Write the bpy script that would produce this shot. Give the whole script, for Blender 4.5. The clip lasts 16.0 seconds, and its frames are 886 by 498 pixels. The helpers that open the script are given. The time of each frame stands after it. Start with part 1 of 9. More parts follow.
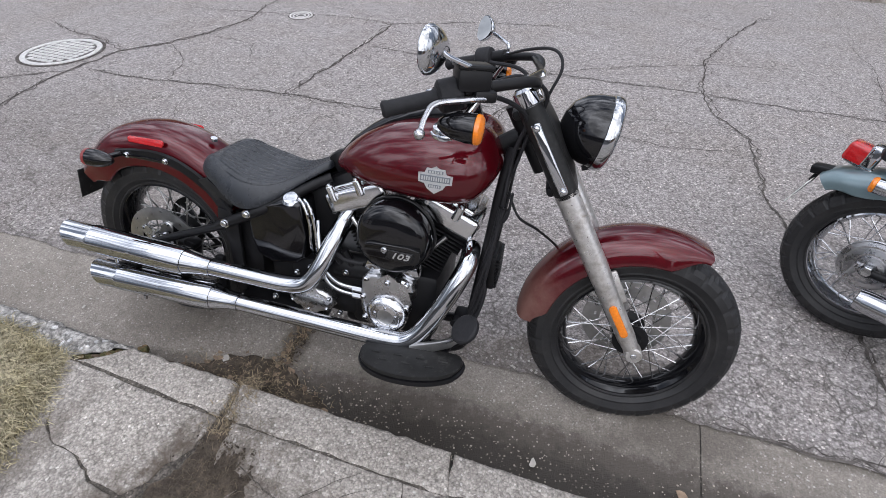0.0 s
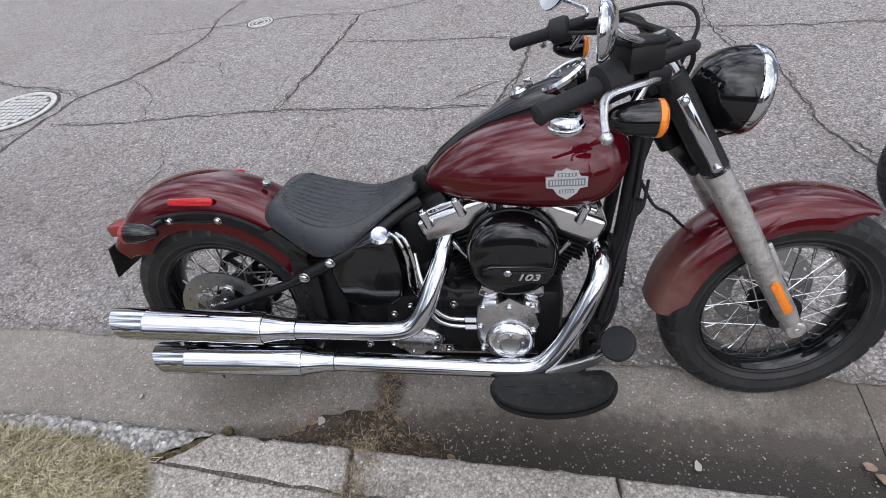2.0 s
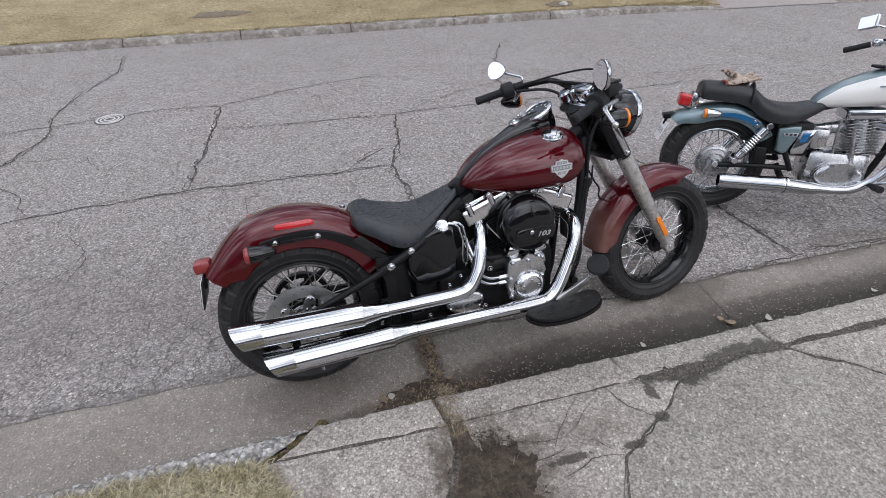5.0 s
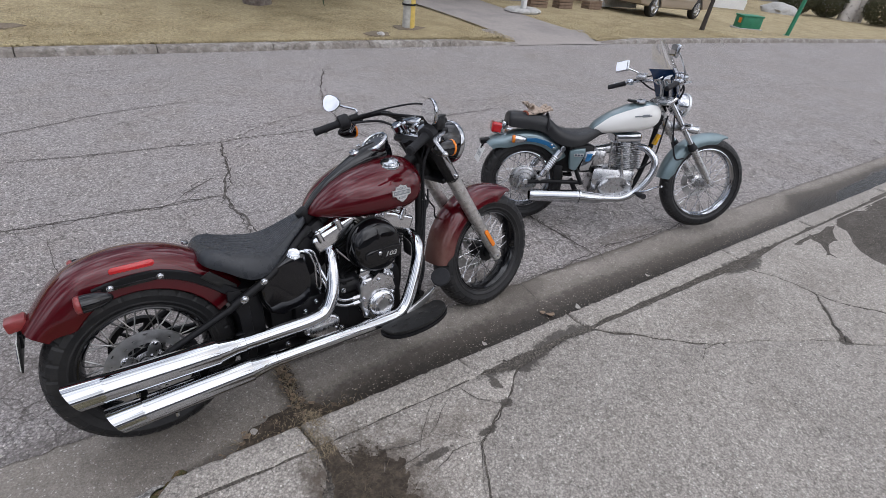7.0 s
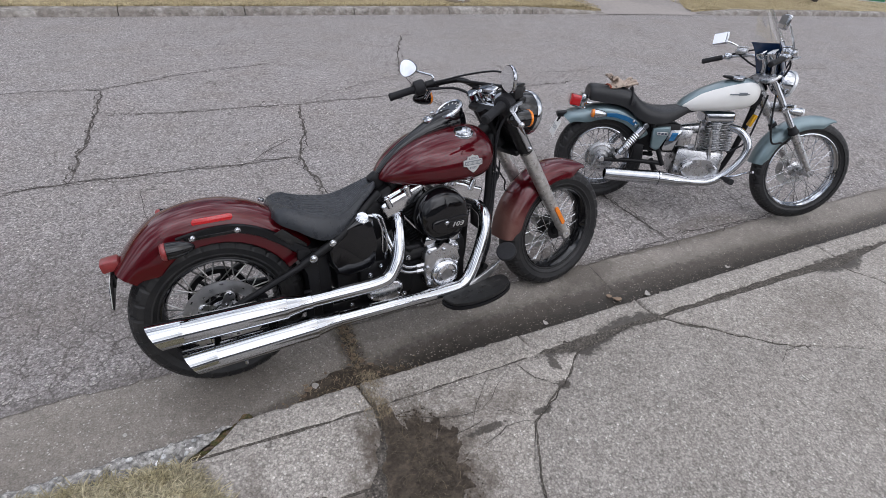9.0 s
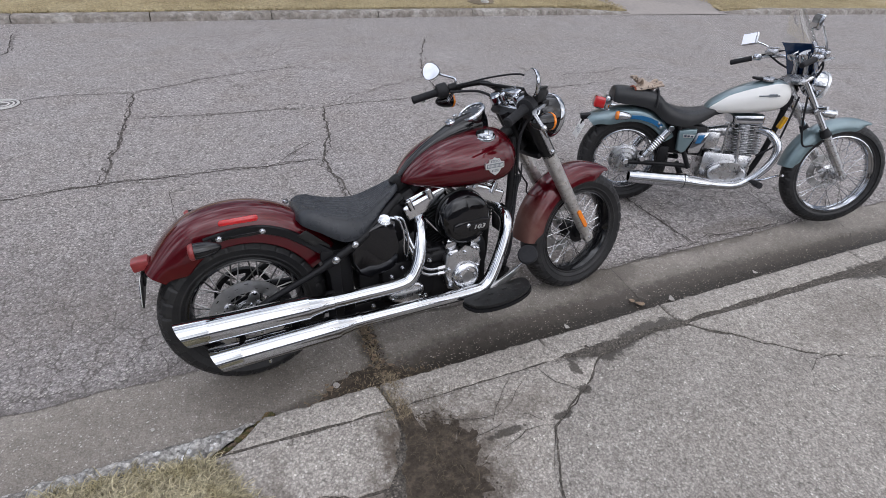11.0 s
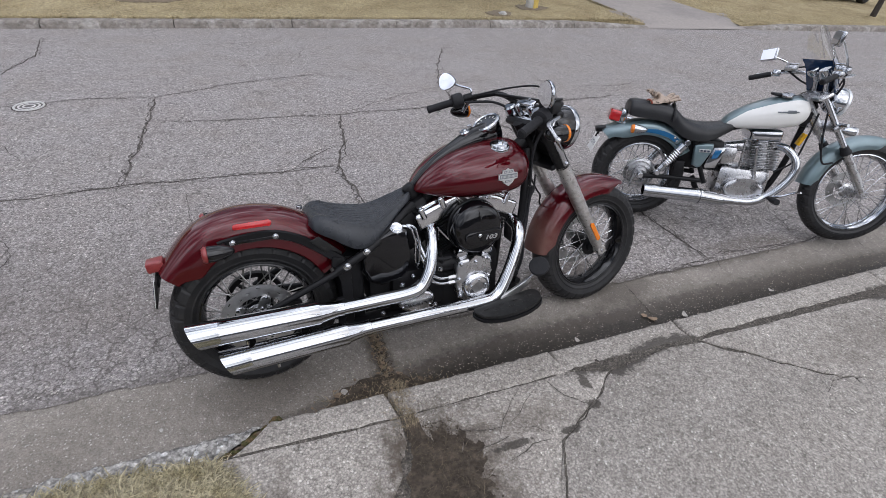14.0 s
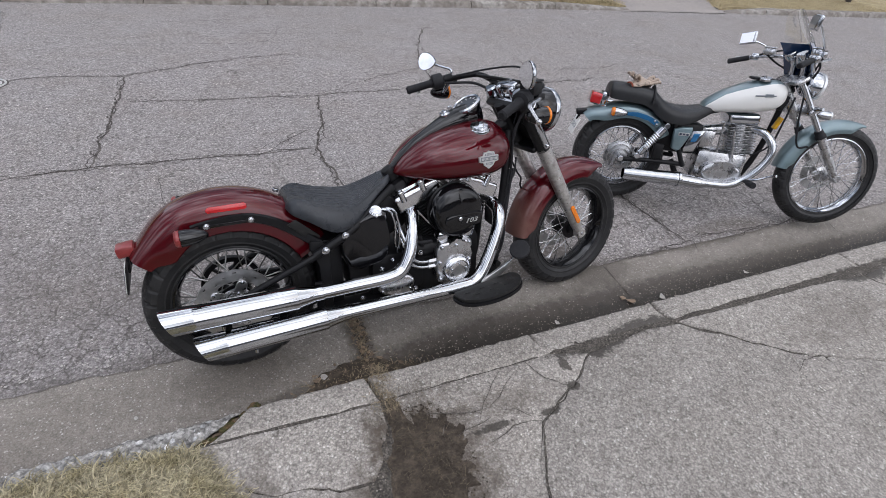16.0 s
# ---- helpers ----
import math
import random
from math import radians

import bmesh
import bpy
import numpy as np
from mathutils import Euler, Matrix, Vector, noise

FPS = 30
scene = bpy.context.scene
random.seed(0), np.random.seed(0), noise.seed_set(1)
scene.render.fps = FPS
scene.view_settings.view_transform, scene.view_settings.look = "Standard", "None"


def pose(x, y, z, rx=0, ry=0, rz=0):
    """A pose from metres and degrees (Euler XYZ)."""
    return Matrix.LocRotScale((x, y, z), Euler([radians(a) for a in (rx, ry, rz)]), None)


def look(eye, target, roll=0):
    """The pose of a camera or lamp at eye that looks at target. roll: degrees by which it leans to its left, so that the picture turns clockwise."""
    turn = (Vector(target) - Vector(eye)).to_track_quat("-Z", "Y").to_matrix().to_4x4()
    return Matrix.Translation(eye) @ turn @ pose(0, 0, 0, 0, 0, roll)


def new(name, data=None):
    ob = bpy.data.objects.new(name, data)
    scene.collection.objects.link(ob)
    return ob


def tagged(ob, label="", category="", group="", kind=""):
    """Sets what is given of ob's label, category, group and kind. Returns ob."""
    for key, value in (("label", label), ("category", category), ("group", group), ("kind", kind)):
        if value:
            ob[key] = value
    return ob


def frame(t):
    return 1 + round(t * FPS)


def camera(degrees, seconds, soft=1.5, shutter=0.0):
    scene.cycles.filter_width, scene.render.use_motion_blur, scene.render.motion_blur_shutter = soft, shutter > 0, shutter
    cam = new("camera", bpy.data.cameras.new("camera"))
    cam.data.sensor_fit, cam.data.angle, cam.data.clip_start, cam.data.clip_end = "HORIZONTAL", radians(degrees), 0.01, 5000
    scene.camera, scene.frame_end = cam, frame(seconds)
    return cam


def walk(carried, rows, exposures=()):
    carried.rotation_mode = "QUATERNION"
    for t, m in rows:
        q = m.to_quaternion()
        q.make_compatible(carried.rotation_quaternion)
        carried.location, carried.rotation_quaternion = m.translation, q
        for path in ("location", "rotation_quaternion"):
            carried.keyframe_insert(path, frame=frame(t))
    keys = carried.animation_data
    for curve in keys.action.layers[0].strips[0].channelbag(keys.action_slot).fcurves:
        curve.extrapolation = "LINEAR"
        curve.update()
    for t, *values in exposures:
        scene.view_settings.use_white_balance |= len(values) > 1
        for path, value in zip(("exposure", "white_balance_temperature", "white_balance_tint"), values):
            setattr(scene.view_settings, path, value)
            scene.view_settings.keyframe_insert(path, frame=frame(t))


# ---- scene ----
from mathutils import geometry

cam = camera(82.0, 16.0, soft=0.5)
PATH = [
    (0, (0.949, -0.754, 1.553), (0.487, 0.603, 0.320), 0.3),
    (0.5, (0.911, -0.765, 1.549), (0.435, 0.565, 0.294), -0.1),
    (1, (0.823, -0.720, 1.523), (0.236, 0.560, 0.264), -4.6),
    (1.5, (0.666, -0.626, 1.507), (0.041, 0.630, 0.240), -8),
    (2, (0.520, -0.628, 1.521), (0.145, 0.697, 0.228), -9.4),
    (2.5, (0.368, -0.763, 1.556), (0.483, 0.615, 0.267), -1.6),
    (3, (0.303, -0.941, 1.606), (0.558, 0.451, 0.352), 2.1),
    (3.5, (0.177, -1.033, 1.646), (0.406, 0.381, 0.413), 2.4),
    (3.7, (0.071, -1.062, 1.644), (0.299, 0.362, 0.422), 0.8),
    (5.8, (-0.451, -1.346, 1.778), (0.165, 0.105, 0.734), 0.8),
    (6, (-0.478, -1.352, 1.796), (0.226, 0.057, 0.751), 1.6),
    (6.5, (-0.463, -1.353, 1.812), (0.425, -0.023, 0.806), 4.3),
    (7, (-0.421, -1.348, 1.786), (0.523, -0.065, 0.768), 6),
    (7.5, (-0.401, -1.344, 1.784), (0.442, 0.003, 0.760), 5.5),
    (8, (-0.404, -1.341, 1.775), (0.413, -0.006, 0.716), 5.6),
    (8.5, (-0.413, -1.331, 1.770), (0.344, 0.009, 0.674), 5.8),
    (9, (-0.420, -1.323, 1.765), (0.299, 0.020, 0.645), 5.5),
    (11.5, (-0.421, -1.326, 1.778), (0.217, 0.062, 0.665), 4),
    (12, (-0.424, -1.326, 1.782), (0.207, 0.080, 0.687), 3.7),
    (12.5, (-0.424, -1.328, 1.780), (0.194, 0.092, 0.696), 3.9),
    (13, (-0.421, -1.325, 1.776), (0.194, 0.099, 0.696), 4.2),
    (13.5, (-0.421, -1.324, 1.774), (0.182, 0.098, 0.686), 4.6),
    (14, (-0.417, -1.327, 1.774), (0.194, 0.086, 0.677), 4.7),
    (14.5, (-0.413, -1.327, 1.770), (0.217, 0.072, 0.665), 5.1),
    (15, (-0.405, -1.325, 1.765), (0.237, 0.059, 0.650), 5.4),
    (15.5, (-0.403, -1.319, 1.761), (0.249, 0.049, 0.630), 5.9),
    (16, (-0.406, -1.314, 1.762), (0.259, 0.038, 0.622), 6.2),
]
walk(cam, [(t, look(eye, target, roll)) for t, eye, target, roll in PATH], exposures=[(0, 0.02), (2.5, -0.01), (3.7, -0.06), (5.8, -0.24), (7.5, -0.3), (9, -0.26), (16, -0.25)])

# ---- world and sun ----
world = bpy.data.worlds.new("overcast_sky")
scene.world = world
world.use_nodes = True
wn, wl = world.node_tree.nodes, world.node_tree.links
wn.clear()
sky = wn.new("ShaderNodeTexSky")
sky.sky_type, sky.sun_disc = "NISHITA", False
sky.sun_elevation, sky.sun_rotation = radians(48), radians(150)
sky.air_density, sky.dust_density = 1.0, 2.0
w_co = wn.new("ShaderNodeTexCoord")
w_noise = wn.new("ShaderNodeTexNoise")
w_noise.inputs["Scale"].default_value = 2.1
w_noise.inputs["Detail"].default_value = 8
w_noise.inputs["Roughness"].default_value = 0.6
w_ramp = wn.new("ShaderNodeValToRGB")
w_ramp.color_ramp.elements[0].position, w_ramp.color_ramp.elements[1].position = 0.36, 0.62
w_ramp.color_ramp.elements[0].color, w_ramp.color_ramp.elements[1].color = (0.55, 0.55, 0.55, 1), (1, 1, 1, 1)
w_cloud = wn.new("ShaderNodeValToRGB")
w_cloud.color_ramp.elements[0].position, w_cloud.color_ramp.elements[1].position = 0.43, 0.62
w_cloud.color_ramp.elements[0].color, w_cloud.color_ramp.elements[1].color = (3.0, 3.3, 4.0, 1), (22.5, 23.2, 26.0, 1)
w_mix = wn.new("ShaderNodeMix")
w_mix.data_type = "RGBA"
w_bg = wn.new("ShaderNodeBackground")
w_bg.inputs["Strength"].default_value = 0.141
w_out = wn.new("ShaderNodeOutputWorld")
w_map = wn.new("ShaderNodeMapping")
w_map.inputs["Scale"].default_value = (0.8, 1.45, 1.0)
wl.new(w_co.outputs["Generated"], w_map.inputs["Vector"])
wl.new(w_map.outputs["Vector"], w_noise.inputs["Vector"])
wl.new(w_noise.outputs["Fac"], w_ramp.inputs["Fac"])
wl.new(w_noise.outputs["Fac"], w_cloud.inputs["Fac"])
wl.new(w_ramp.outputs["Color"], w_mix.inputs["Factor"])
wl.new(sky.outputs["Color"], w_mix.inputs["A"])
wl.new(w_cloud.outputs["Color"], w_mix.inputs["B"])
w_sep = wn.new("ShaderNodeSeparateXYZ")
wl.new(w_co.outputs["Generated"], w_sep.inputs["Vector"])
w_el = wn.new("ShaderNodeValToRGB")
ramp = w_el.color_ramp
ramp.elements[0].position, ramp.elements[0].color = 0.0, (0.3, 0.3, 0.3, 1)
ramp.elements[1].position, ramp.elements[1].color = 1.0, (1.0, 1.0, 1.0, 1)
for at, val in ((0.2, 0.42), (0.42, 0.66), (0.7, 0.95)):
    e = ramp.elements.new(at)
    e.color = (val, val, val, 1)
wl.new(w_sep.outputs["Z"], w_el.inputs["Fac"])
w_dim = wn.new("ShaderNodeMix")
w_dim.data_type, w_dim.blend_type = "RGBA", "MULTIPLY"
w_dim.inputs["Factor"].default_value = 1.0
wl.new(w_mix.outputs["Result"], w_dim.inputs["A"])
wl.new(w_el.outputs["Color"], w_dim.inputs["B"])
wl.new(w_dim.outputs["Result"], w_bg.inputs["Color"])
wl.new(w_bg.outputs["Background"], w_out.inputs["Surface"])

sun = new("sun", bpy.data.lights.new("sun", "SUN"))
sun.data.energy, sun.data.angle, sun.data.color = 1.2, radians(95), (1.0, 0.98, 0.97)
sun.matrix_world = look((4, -6.5, 9), (0, 0, 0))

# ---- materials ----


def material(name, colour, rough=0.5, metal=0.0, vary=0.0, scale=20.0, bump=0.0, bump_scale=120.0, coat=0.0,
             second=None, second_scale=3.0, second_lo=0.45, second_hi=0.65, rough_vary=0.0, per_object=0.0, transmission=0.0,
             emission=None, ior=1.45, island=0.0, speck=None, speck_scale=90.0, speck_lo=0.0, speck_hi=0.2, alpha=1.0, detail=6.0, spec=0.5):
    """A surface: base colour with fine and broad variation, roughness variation, specks and bump, in object metres."""
    m = bpy.data.materials.new(name)
    m.use_nodes = True
    n, l = m.node_tree.nodes, m.node_tree.links
    b = n["Principled BSDF"]
    b.inputs["Base Color"].default_value = (*colour, 1)
    b.inputs["Roughness"].default_value = rough
    b.inputs["Metallic"].default_value = metal
    b.inputs["Specular IOR Level"].default_value = spec
    b.inputs["Coat Weight"].default_value = coat
    b.inputs["Coat Roughness"].default_value = 0.04
    b.inputs["Transmission Weight"].default_value = transmission
    b.inputs["IOR"].default_value = ior
    b.inputs["Alpha"].default_value = alpha
    if emission:
        b.inputs["Emission Color"].default_value = (*emission[:3], 1)
        b.inputs["Emission Strength"].default_value = emission[3]
    co = n.new("ShaderNodeTexCoord")

    def tex(sc, det=detail):
        t = n.new("ShaderNodeTexNoise")
        t.inputs["Scale"].default_value = sc
        t.inputs["Detail"].default_value = det
        t.inputs["Roughness"].default_value = 0.65
        l.new(co.outputs["Object"], t.inputs["Vector"])
        return t

    def span(src, lo, hi, a, c):
        r = n.new("ShaderNodeMapRange")
        r.inputs["From Min"].default_value, r.inputs["From Max"].default_value = lo, hi
        r.inputs["To Min"].default_value, r.inputs["To Max"].default_value = a, c
        l.new(src, r.inputs["Value"])
        return r.outputs["Result"]

    def mix(fac, a, c, mode="MIX"):
        x = n.new("ShaderNodeMix")
        x.data_type, x.blend_type = "RGBA", mode
        for key, v in (("Factor", fac), ("A", a), ("B", c)):
            if isinstance(v, (int, float)):
                x.inputs[key].default_value = v
            elif isinstance(v, tuple):
                x.inputs[key].default_value = (*v, 1)
            else:
                l.new(v, x.inputs[key])
        return x.outputs["Result"]

    out = colour
    if second:
        out = mix(span(tex(second_scale).outputs["Fac"], second_lo, second_hi, 0, 1), out, second)
    if speck:
        vo = n.new("ShaderNodeTexVoronoi")
        vo.inputs["Scale"].default_value = speck_scale
        l.new(co.outputs["Object"], vo.inputs["Vector"])
        sep = n.new("ShaderNodeSeparateColor")
        l.new(vo.outputs["Color"], sep.inputs["Color"])
        out = mix(span(sep.outputs["Red"], speck_lo, speck_hi, 1, 0), out, speck)
        out = mix(span(sep.outputs["Green"], 0.8, 1.0, 0, 0.6), out, (speck[0] * 0.25, speck[1] * 0.25, speck[2] * 0.25))
    if vary:
        g = span(tex(scale).outputs["Fac"], 0.25, 0.75, 1 - vary, 1 + vary)
        cmb = n.new("ShaderNodeCombineColor")
        for k in ("Red", "Green", "Blue"):
            l.new(g, cmb.inputs[k])
        out = mix(1.0, out, cmb.outputs["Color"], "MULTIPLY")
    if per_object:
        info = n.new("ShaderNodeObjectInfo")
        g = span(info.outputs["Random"], 0, 1, 1 - per_object, 1 + per_object)
        cmb = n.new("ShaderNodeCombineColor")
        for k in ("Red", "Green", "Blue"):
            l.new(g, cmb.inputs[k])
        out = mix(1.0, out, cmb.outputs["Color"], "MULTIPLY")
    if island:
        geo = n.new("ShaderNodeNewGeometry")
        g = span(geo.outputs["Random Per Island"], 0, 1, 1 - island, 1 + island)
        cmb = n.new("ShaderNodeCombineColor")
        for k in ("Red", "Green", "Blue"):
            l.new(g, cmb.inputs[k])
        out = mix(1.0, out, cmb.outputs["Color"], "MULTIPLY")
    if not isinstance(out, tuple):
        l.new(out, b.inputs["Base Color"])
    if rough_vary:
        l.new(span(tex(scale * 0.6).outputs["Fac"], 0.3, 0.7, max(0.02, rough - rough_vary), min(1, rough + rough_vary)), b.inputs["Roughness"])
    if bump:
        bn = n.new("ShaderNodeBump")
        bn.inputs["Strength"].default_value = 0.6
        bn.inputs["Distance"].default_value = bump
        l.new(tex(bump_scale, 8).outputs["Fac"], bn.inputs["Height"])
        l.new(bn.outputs["Normal"], b.inputs["Normal"])
    return m


class Weave:
    """Short hands for wiring a surface's nodes, in object metres."""

    def __init__(self, m):
        self.n, self.l = m.node_tree.nodes, m.node_tree.links
        self.b = self.n["Principled BSDF"]
        self.co = self.n.new("ShaderNodeTexCoord").outputs["Object"]

    def noise(self, scale, detail=6.0, rough=0.65):
        t = self.n.new("ShaderNodeTexNoise")
        t.inputs["Scale"].default_value, t.inputs["Detail"].default_value, t.inputs["Roughness"].default_value = scale, detail, rough
        self.l.new(self.co, t.inputs["Vector"])
        return t.outputs["Fac"]

    def cells(self, scale):
        t = self.n.new("ShaderNodeTexVoronoi")
        t.inputs["Scale"].default_value = scale
        self.l.new(self.co, t.inputs["Vector"])
        c = self.n.new("ShaderNodeSeparateColor")
        self.l.new(t.outputs["Color"], c.inputs["Color"])
        return t.outputs["Distance"], c.outputs["Red"], c.outputs["Green"], c.outputs["Blue"]

    def span(self, src, lo, hi, a, c):
        r = self.n.new("ShaderNodeMapRange")
        for key, v in (("From Min", lo), ("From Max", hi), ("To Min", a), ("To Max", c)):
            r.inputs[key].default_value = v
        self.l.new(src, r.inputs["Value"])
        return r.outputs["Result"]

    def math(self, op, a, c):
        x = self.n.new("ShaderNodeMath")
        x.operation = op
        for k, v in enumerate((a, c)):
            if isinstance(v, (int, float)):
                x.inputs[k].default_value = v
            else:
                self.l.new(v, x.inputs[k])
        return x.outputs["Value"]

    def mix(self, fac, a, c):
        x = self.n.new("ShaderNodeMix")
        x.data_type = "RGBA"
        for key, v in (("Factor", fac), ("A", a), ("B", c)):
            if isinstance(v, (int, float)):
                x.inputs[key].default_value = v
            elif isinstance(v, tuple):
                x.inputs[key].default_value = (*v, 1)
            else:
                self.l.new(v, x.inputs[key])
        return x.outputs["Result"]

    def scale(self, colour, by):
        x = self.n.new("ShaderNodeVectorMath")
        x.operation = "SCALE"
        self.l.new(colour, x.inputs[0])
        self.l.new(by, x.inputs["Scale"])
        return x.outputs["Vector"]

    def base(self):
        return self.b.inputs["Base Color"].links[0].from_socket

    def paint(self, out):
        self.l.new(out, self.b.inputs["Base Color"])

    def cover(self, fac, colour, rough=None):
        """Lays a deposit of one colour over the surface."""
        self.paint(self.mix(fac, self.base(), colour))
        if rough is not None:
            r = self.b.inputs["Roughness"]
            x = self.n.new("ShaderNodeMix")
            x.inputs["B"].default_value, x.inputs["A"].default_value = rough, r.default_value
            if r.links:
                self.l.new(r.links[0].from_socket, x.inputs["A"])
            self.l.new(fac, x.inputs["Factor"])
            self.l.new(x.outputs["Result"], r)


def aggregate(name, colour, second, patch, cell, grade, gap, bright, pale, bump, lumps=0.0, rough=0.9, per_object=0.0, tint=None, crag=0.0):
    """A surface of stones set in binder: stones of differing grey, dark gaps between them, a few bright ones, broad blotches."""
    m = bpy.data.materials.new(name)
    m.use_nodes = True
    w = Weave(m)
    w.b.inputs["Roughness"].default_value, w.b.inputs["Specular IOR Level"].default_value = rough, 0.3
    d, r, g, bl = w.cells(cell)
    d2, r2, g2, b2 = w.cells(cell * 2.3)
    out = w.mix(w.span(w.noise(patch, 5), 0.36, 0.68, 0, 1), colour, second)
    if tint:
        out = w.mix(w.span(w.noise(patch * 2.7, 4), 0.45, 0.7, 0, 0.6), out, tint)
    out = w.mix(w.span(g, 1 - bright, 1 - bright * 0.4, 0, 0.75), out, pale)
    k = w.math("MULTIPLY", w.span(r, 0, 1, 1 - grade, 1 + grade), w.span(r2, 0, 1, 1 - grade * 0.6, 1 + grade * 0.6))
    k = w.math("MULTIPLY", k, w.span(d, 0.4, 0.85, 1.04, gap))
    k = w.math("MULTIPLY", k, w.span(w.noise(24, 5, 0.7), 0.3, 0.7, 0.86, 1.14))
    k = w.math("MULTIPLY", k, w.span(w.noise(cell * 0.55, 4, 0.75), 0.33, 0.67, 1 - grade, 1 + grade))
    if crag:
        k = w.math("MULTIPLY", k, w.span(w.noise(cell * 0.3, 6, 0.8), 0.36, 0.47, 1 - crag, 1.0))
    if per_object:
        info = w.n.new("ShaderNodeObjectInfo")
        k = w.math("MULTIPLY", k, w.span(info.outputs["Random"], 0, 1, 1 - per_object, 1 + per_object))
    w.paint(w.scale(out, k))
    h = w.math("ADD", w.span(d, 0.2, 0.9, 0.6, 0), w.math("MULTIPLY", w.noise(cell * 0.4, 7, 0.75), lumps + 0.8))
    bn = w.n.new("ShaderNodeBump")
    bn.inputs["Strength"].default_value, bn.inputs["Distance"].default_value = 0.55, bump
    w.l.new(h, bn.inputs["Height"])
    w.l.new(bn.outputs["Normal"], w.b.inputs["Normal"])
    return m


def map_cracks(m, scale, width, depth, lo, hi, colour=(0.07, 0.062, 0.056), edge=None):
    """A web of fine, broken cracks, in patches; edge: (y0, y1) over which they die out."""
    w = Weave(m)
    warp = w.n.new("ShaderNodeTexNoise")
    warp.inputs["Scale"].default_value, warp.inputs["Detail"].default_value = scale * 1.3, 6
    w.l.new(w.co, warp.inputs["Vector"])
    push = w.n.new("ShaderNodeVectorMath")
    push.operation = "MULTIPLY_ADD"
    push.inputs[1].default_value = (0.7 / scale,) * 3
    w.l.new(warp.outputs["Color"], push.inputs[0])
    w.l.new(w.co, push.inputs[2])
    cell = w.n.new("ShaderNodeTexVoronoi")
    cell.feature, cell.inputs["Scale"].default_value = "DISTANCE_TO_EDGE", scale
    w.l.new(push.outputs["Vector"], cell.inputs["Vector"])
    line = w.span(cell.outputs["Distance"], 0.0, width, 1.0, 0.0)
    gate = w.span(w.noise(scale * 0.4, 5), lo, hi, 0.0, depth)
    if edge:
        sep = w.n.new("ShaderNodeSeparateXYZ")
        w.l.new(w.co, sep.inputs["Vector"])
        gate = w.math("MULTIPLY", gate, w.span(sep.outputs["Y"], edge[0], edge[1], 1.0, 0.0))
    w.cover(w.math("MULTIPLY", line, gate), colour)


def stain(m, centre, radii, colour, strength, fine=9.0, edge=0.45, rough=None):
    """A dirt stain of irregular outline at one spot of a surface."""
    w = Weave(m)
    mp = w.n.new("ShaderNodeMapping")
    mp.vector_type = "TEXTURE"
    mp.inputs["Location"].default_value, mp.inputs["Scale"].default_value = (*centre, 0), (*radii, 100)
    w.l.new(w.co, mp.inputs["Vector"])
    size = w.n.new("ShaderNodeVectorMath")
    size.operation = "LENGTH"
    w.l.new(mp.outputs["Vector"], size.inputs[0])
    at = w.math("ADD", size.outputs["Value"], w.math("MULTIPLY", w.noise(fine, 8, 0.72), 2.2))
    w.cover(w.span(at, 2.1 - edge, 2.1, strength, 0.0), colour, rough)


def band(m, upper, lower, colour, strength, amp, soft, fine=14.0, rough=None):
    """A stain between two ragged edges, given as (x, y) along a surface."""
    w = Weave(m)
    sep = w.n.new("ShaderNodeSeparateXYZ")
    w.l.new(w.co, sep.inputs["Vector"])
    x0 = min(p[0] for p in upper + lower)
    x1 = max(p[0] for p in upper + lower)
    across = w.math("MULTIPLY", w.math("SUBTRACT", w.noise(fine, 9, 0.75), 0.5), amp * 2)

    def edge(pts):
        r = w.n.new("ShaderNodeValToRGB")
        e = r.color_ramp.elements
        for k, (x, y) in enumerate(pts):
            q = e[k] if k < 2 else e.new((x - x0) / (x1 - x0))
            q.position = (x - x0) / (x1 - x0)
            q.color = ((y + 1) / 2,) * 3 + (1,)
        w.l.new(w.span(sep.outputs["X"], x0, x1, 0, 1), r.inputs["Fac"])
        return w.math("SUBTRACT", w.math("MULTIPLY", r.outputs["Color"], 2), 1)

    a = w.math("SUBTRACT", w.math("ADD", edge(upper), across), sep.outputs["Y"])
    c = w.math("SUBTRACT", w.math("ADD", sep.outputs["Y"], across), edge(lower))
    f = w.math("MULTIPLY", w.span(a, 0, soft, 0, 1), w.span(c, 0, soft, 0, 1))
    w.cover(w.math("MULTIPLY", f, strength), colour, rough)


M_ASPHALT = aggregate("weathered_asphalt", (0.322, 0.295, 0.282), (0.352, 0.327, 0.319), 0.7, 112, 0.32, 0.62, 0.07, (0.6, 0.56, 0.53), 0.009, 1.6, 0.92, tint=(0.3, 0.266, 0.243), crag=0.45)
map_cracks(M_ASPHALT, 6.5, 0.035, 0.75, 0.4, 0.52, edge=(0.9, 1.9))
band(M_ASPHALT, [(-6, 1.9), (-3, 2.0), (-1, 1.7), (0.4, 1.0), (2, 0.7), (6, 0.6)], [(-6, 0.2), (6, 0.2)], (0.16, 0.14, 0.124), 0.45, 0.7, 0.9, 2.5)
map_cracks(M_ASPHALT, 3.0, 0.013, 0.7, 0.5, 0.6)
map_cracks(M_ASPHALT, 8.5, 0.025, 0.6, 0.53, 0.64)
map_cracks(M_ASPHALT, 26, 0.085, 0.5, 0.42, 0.54)
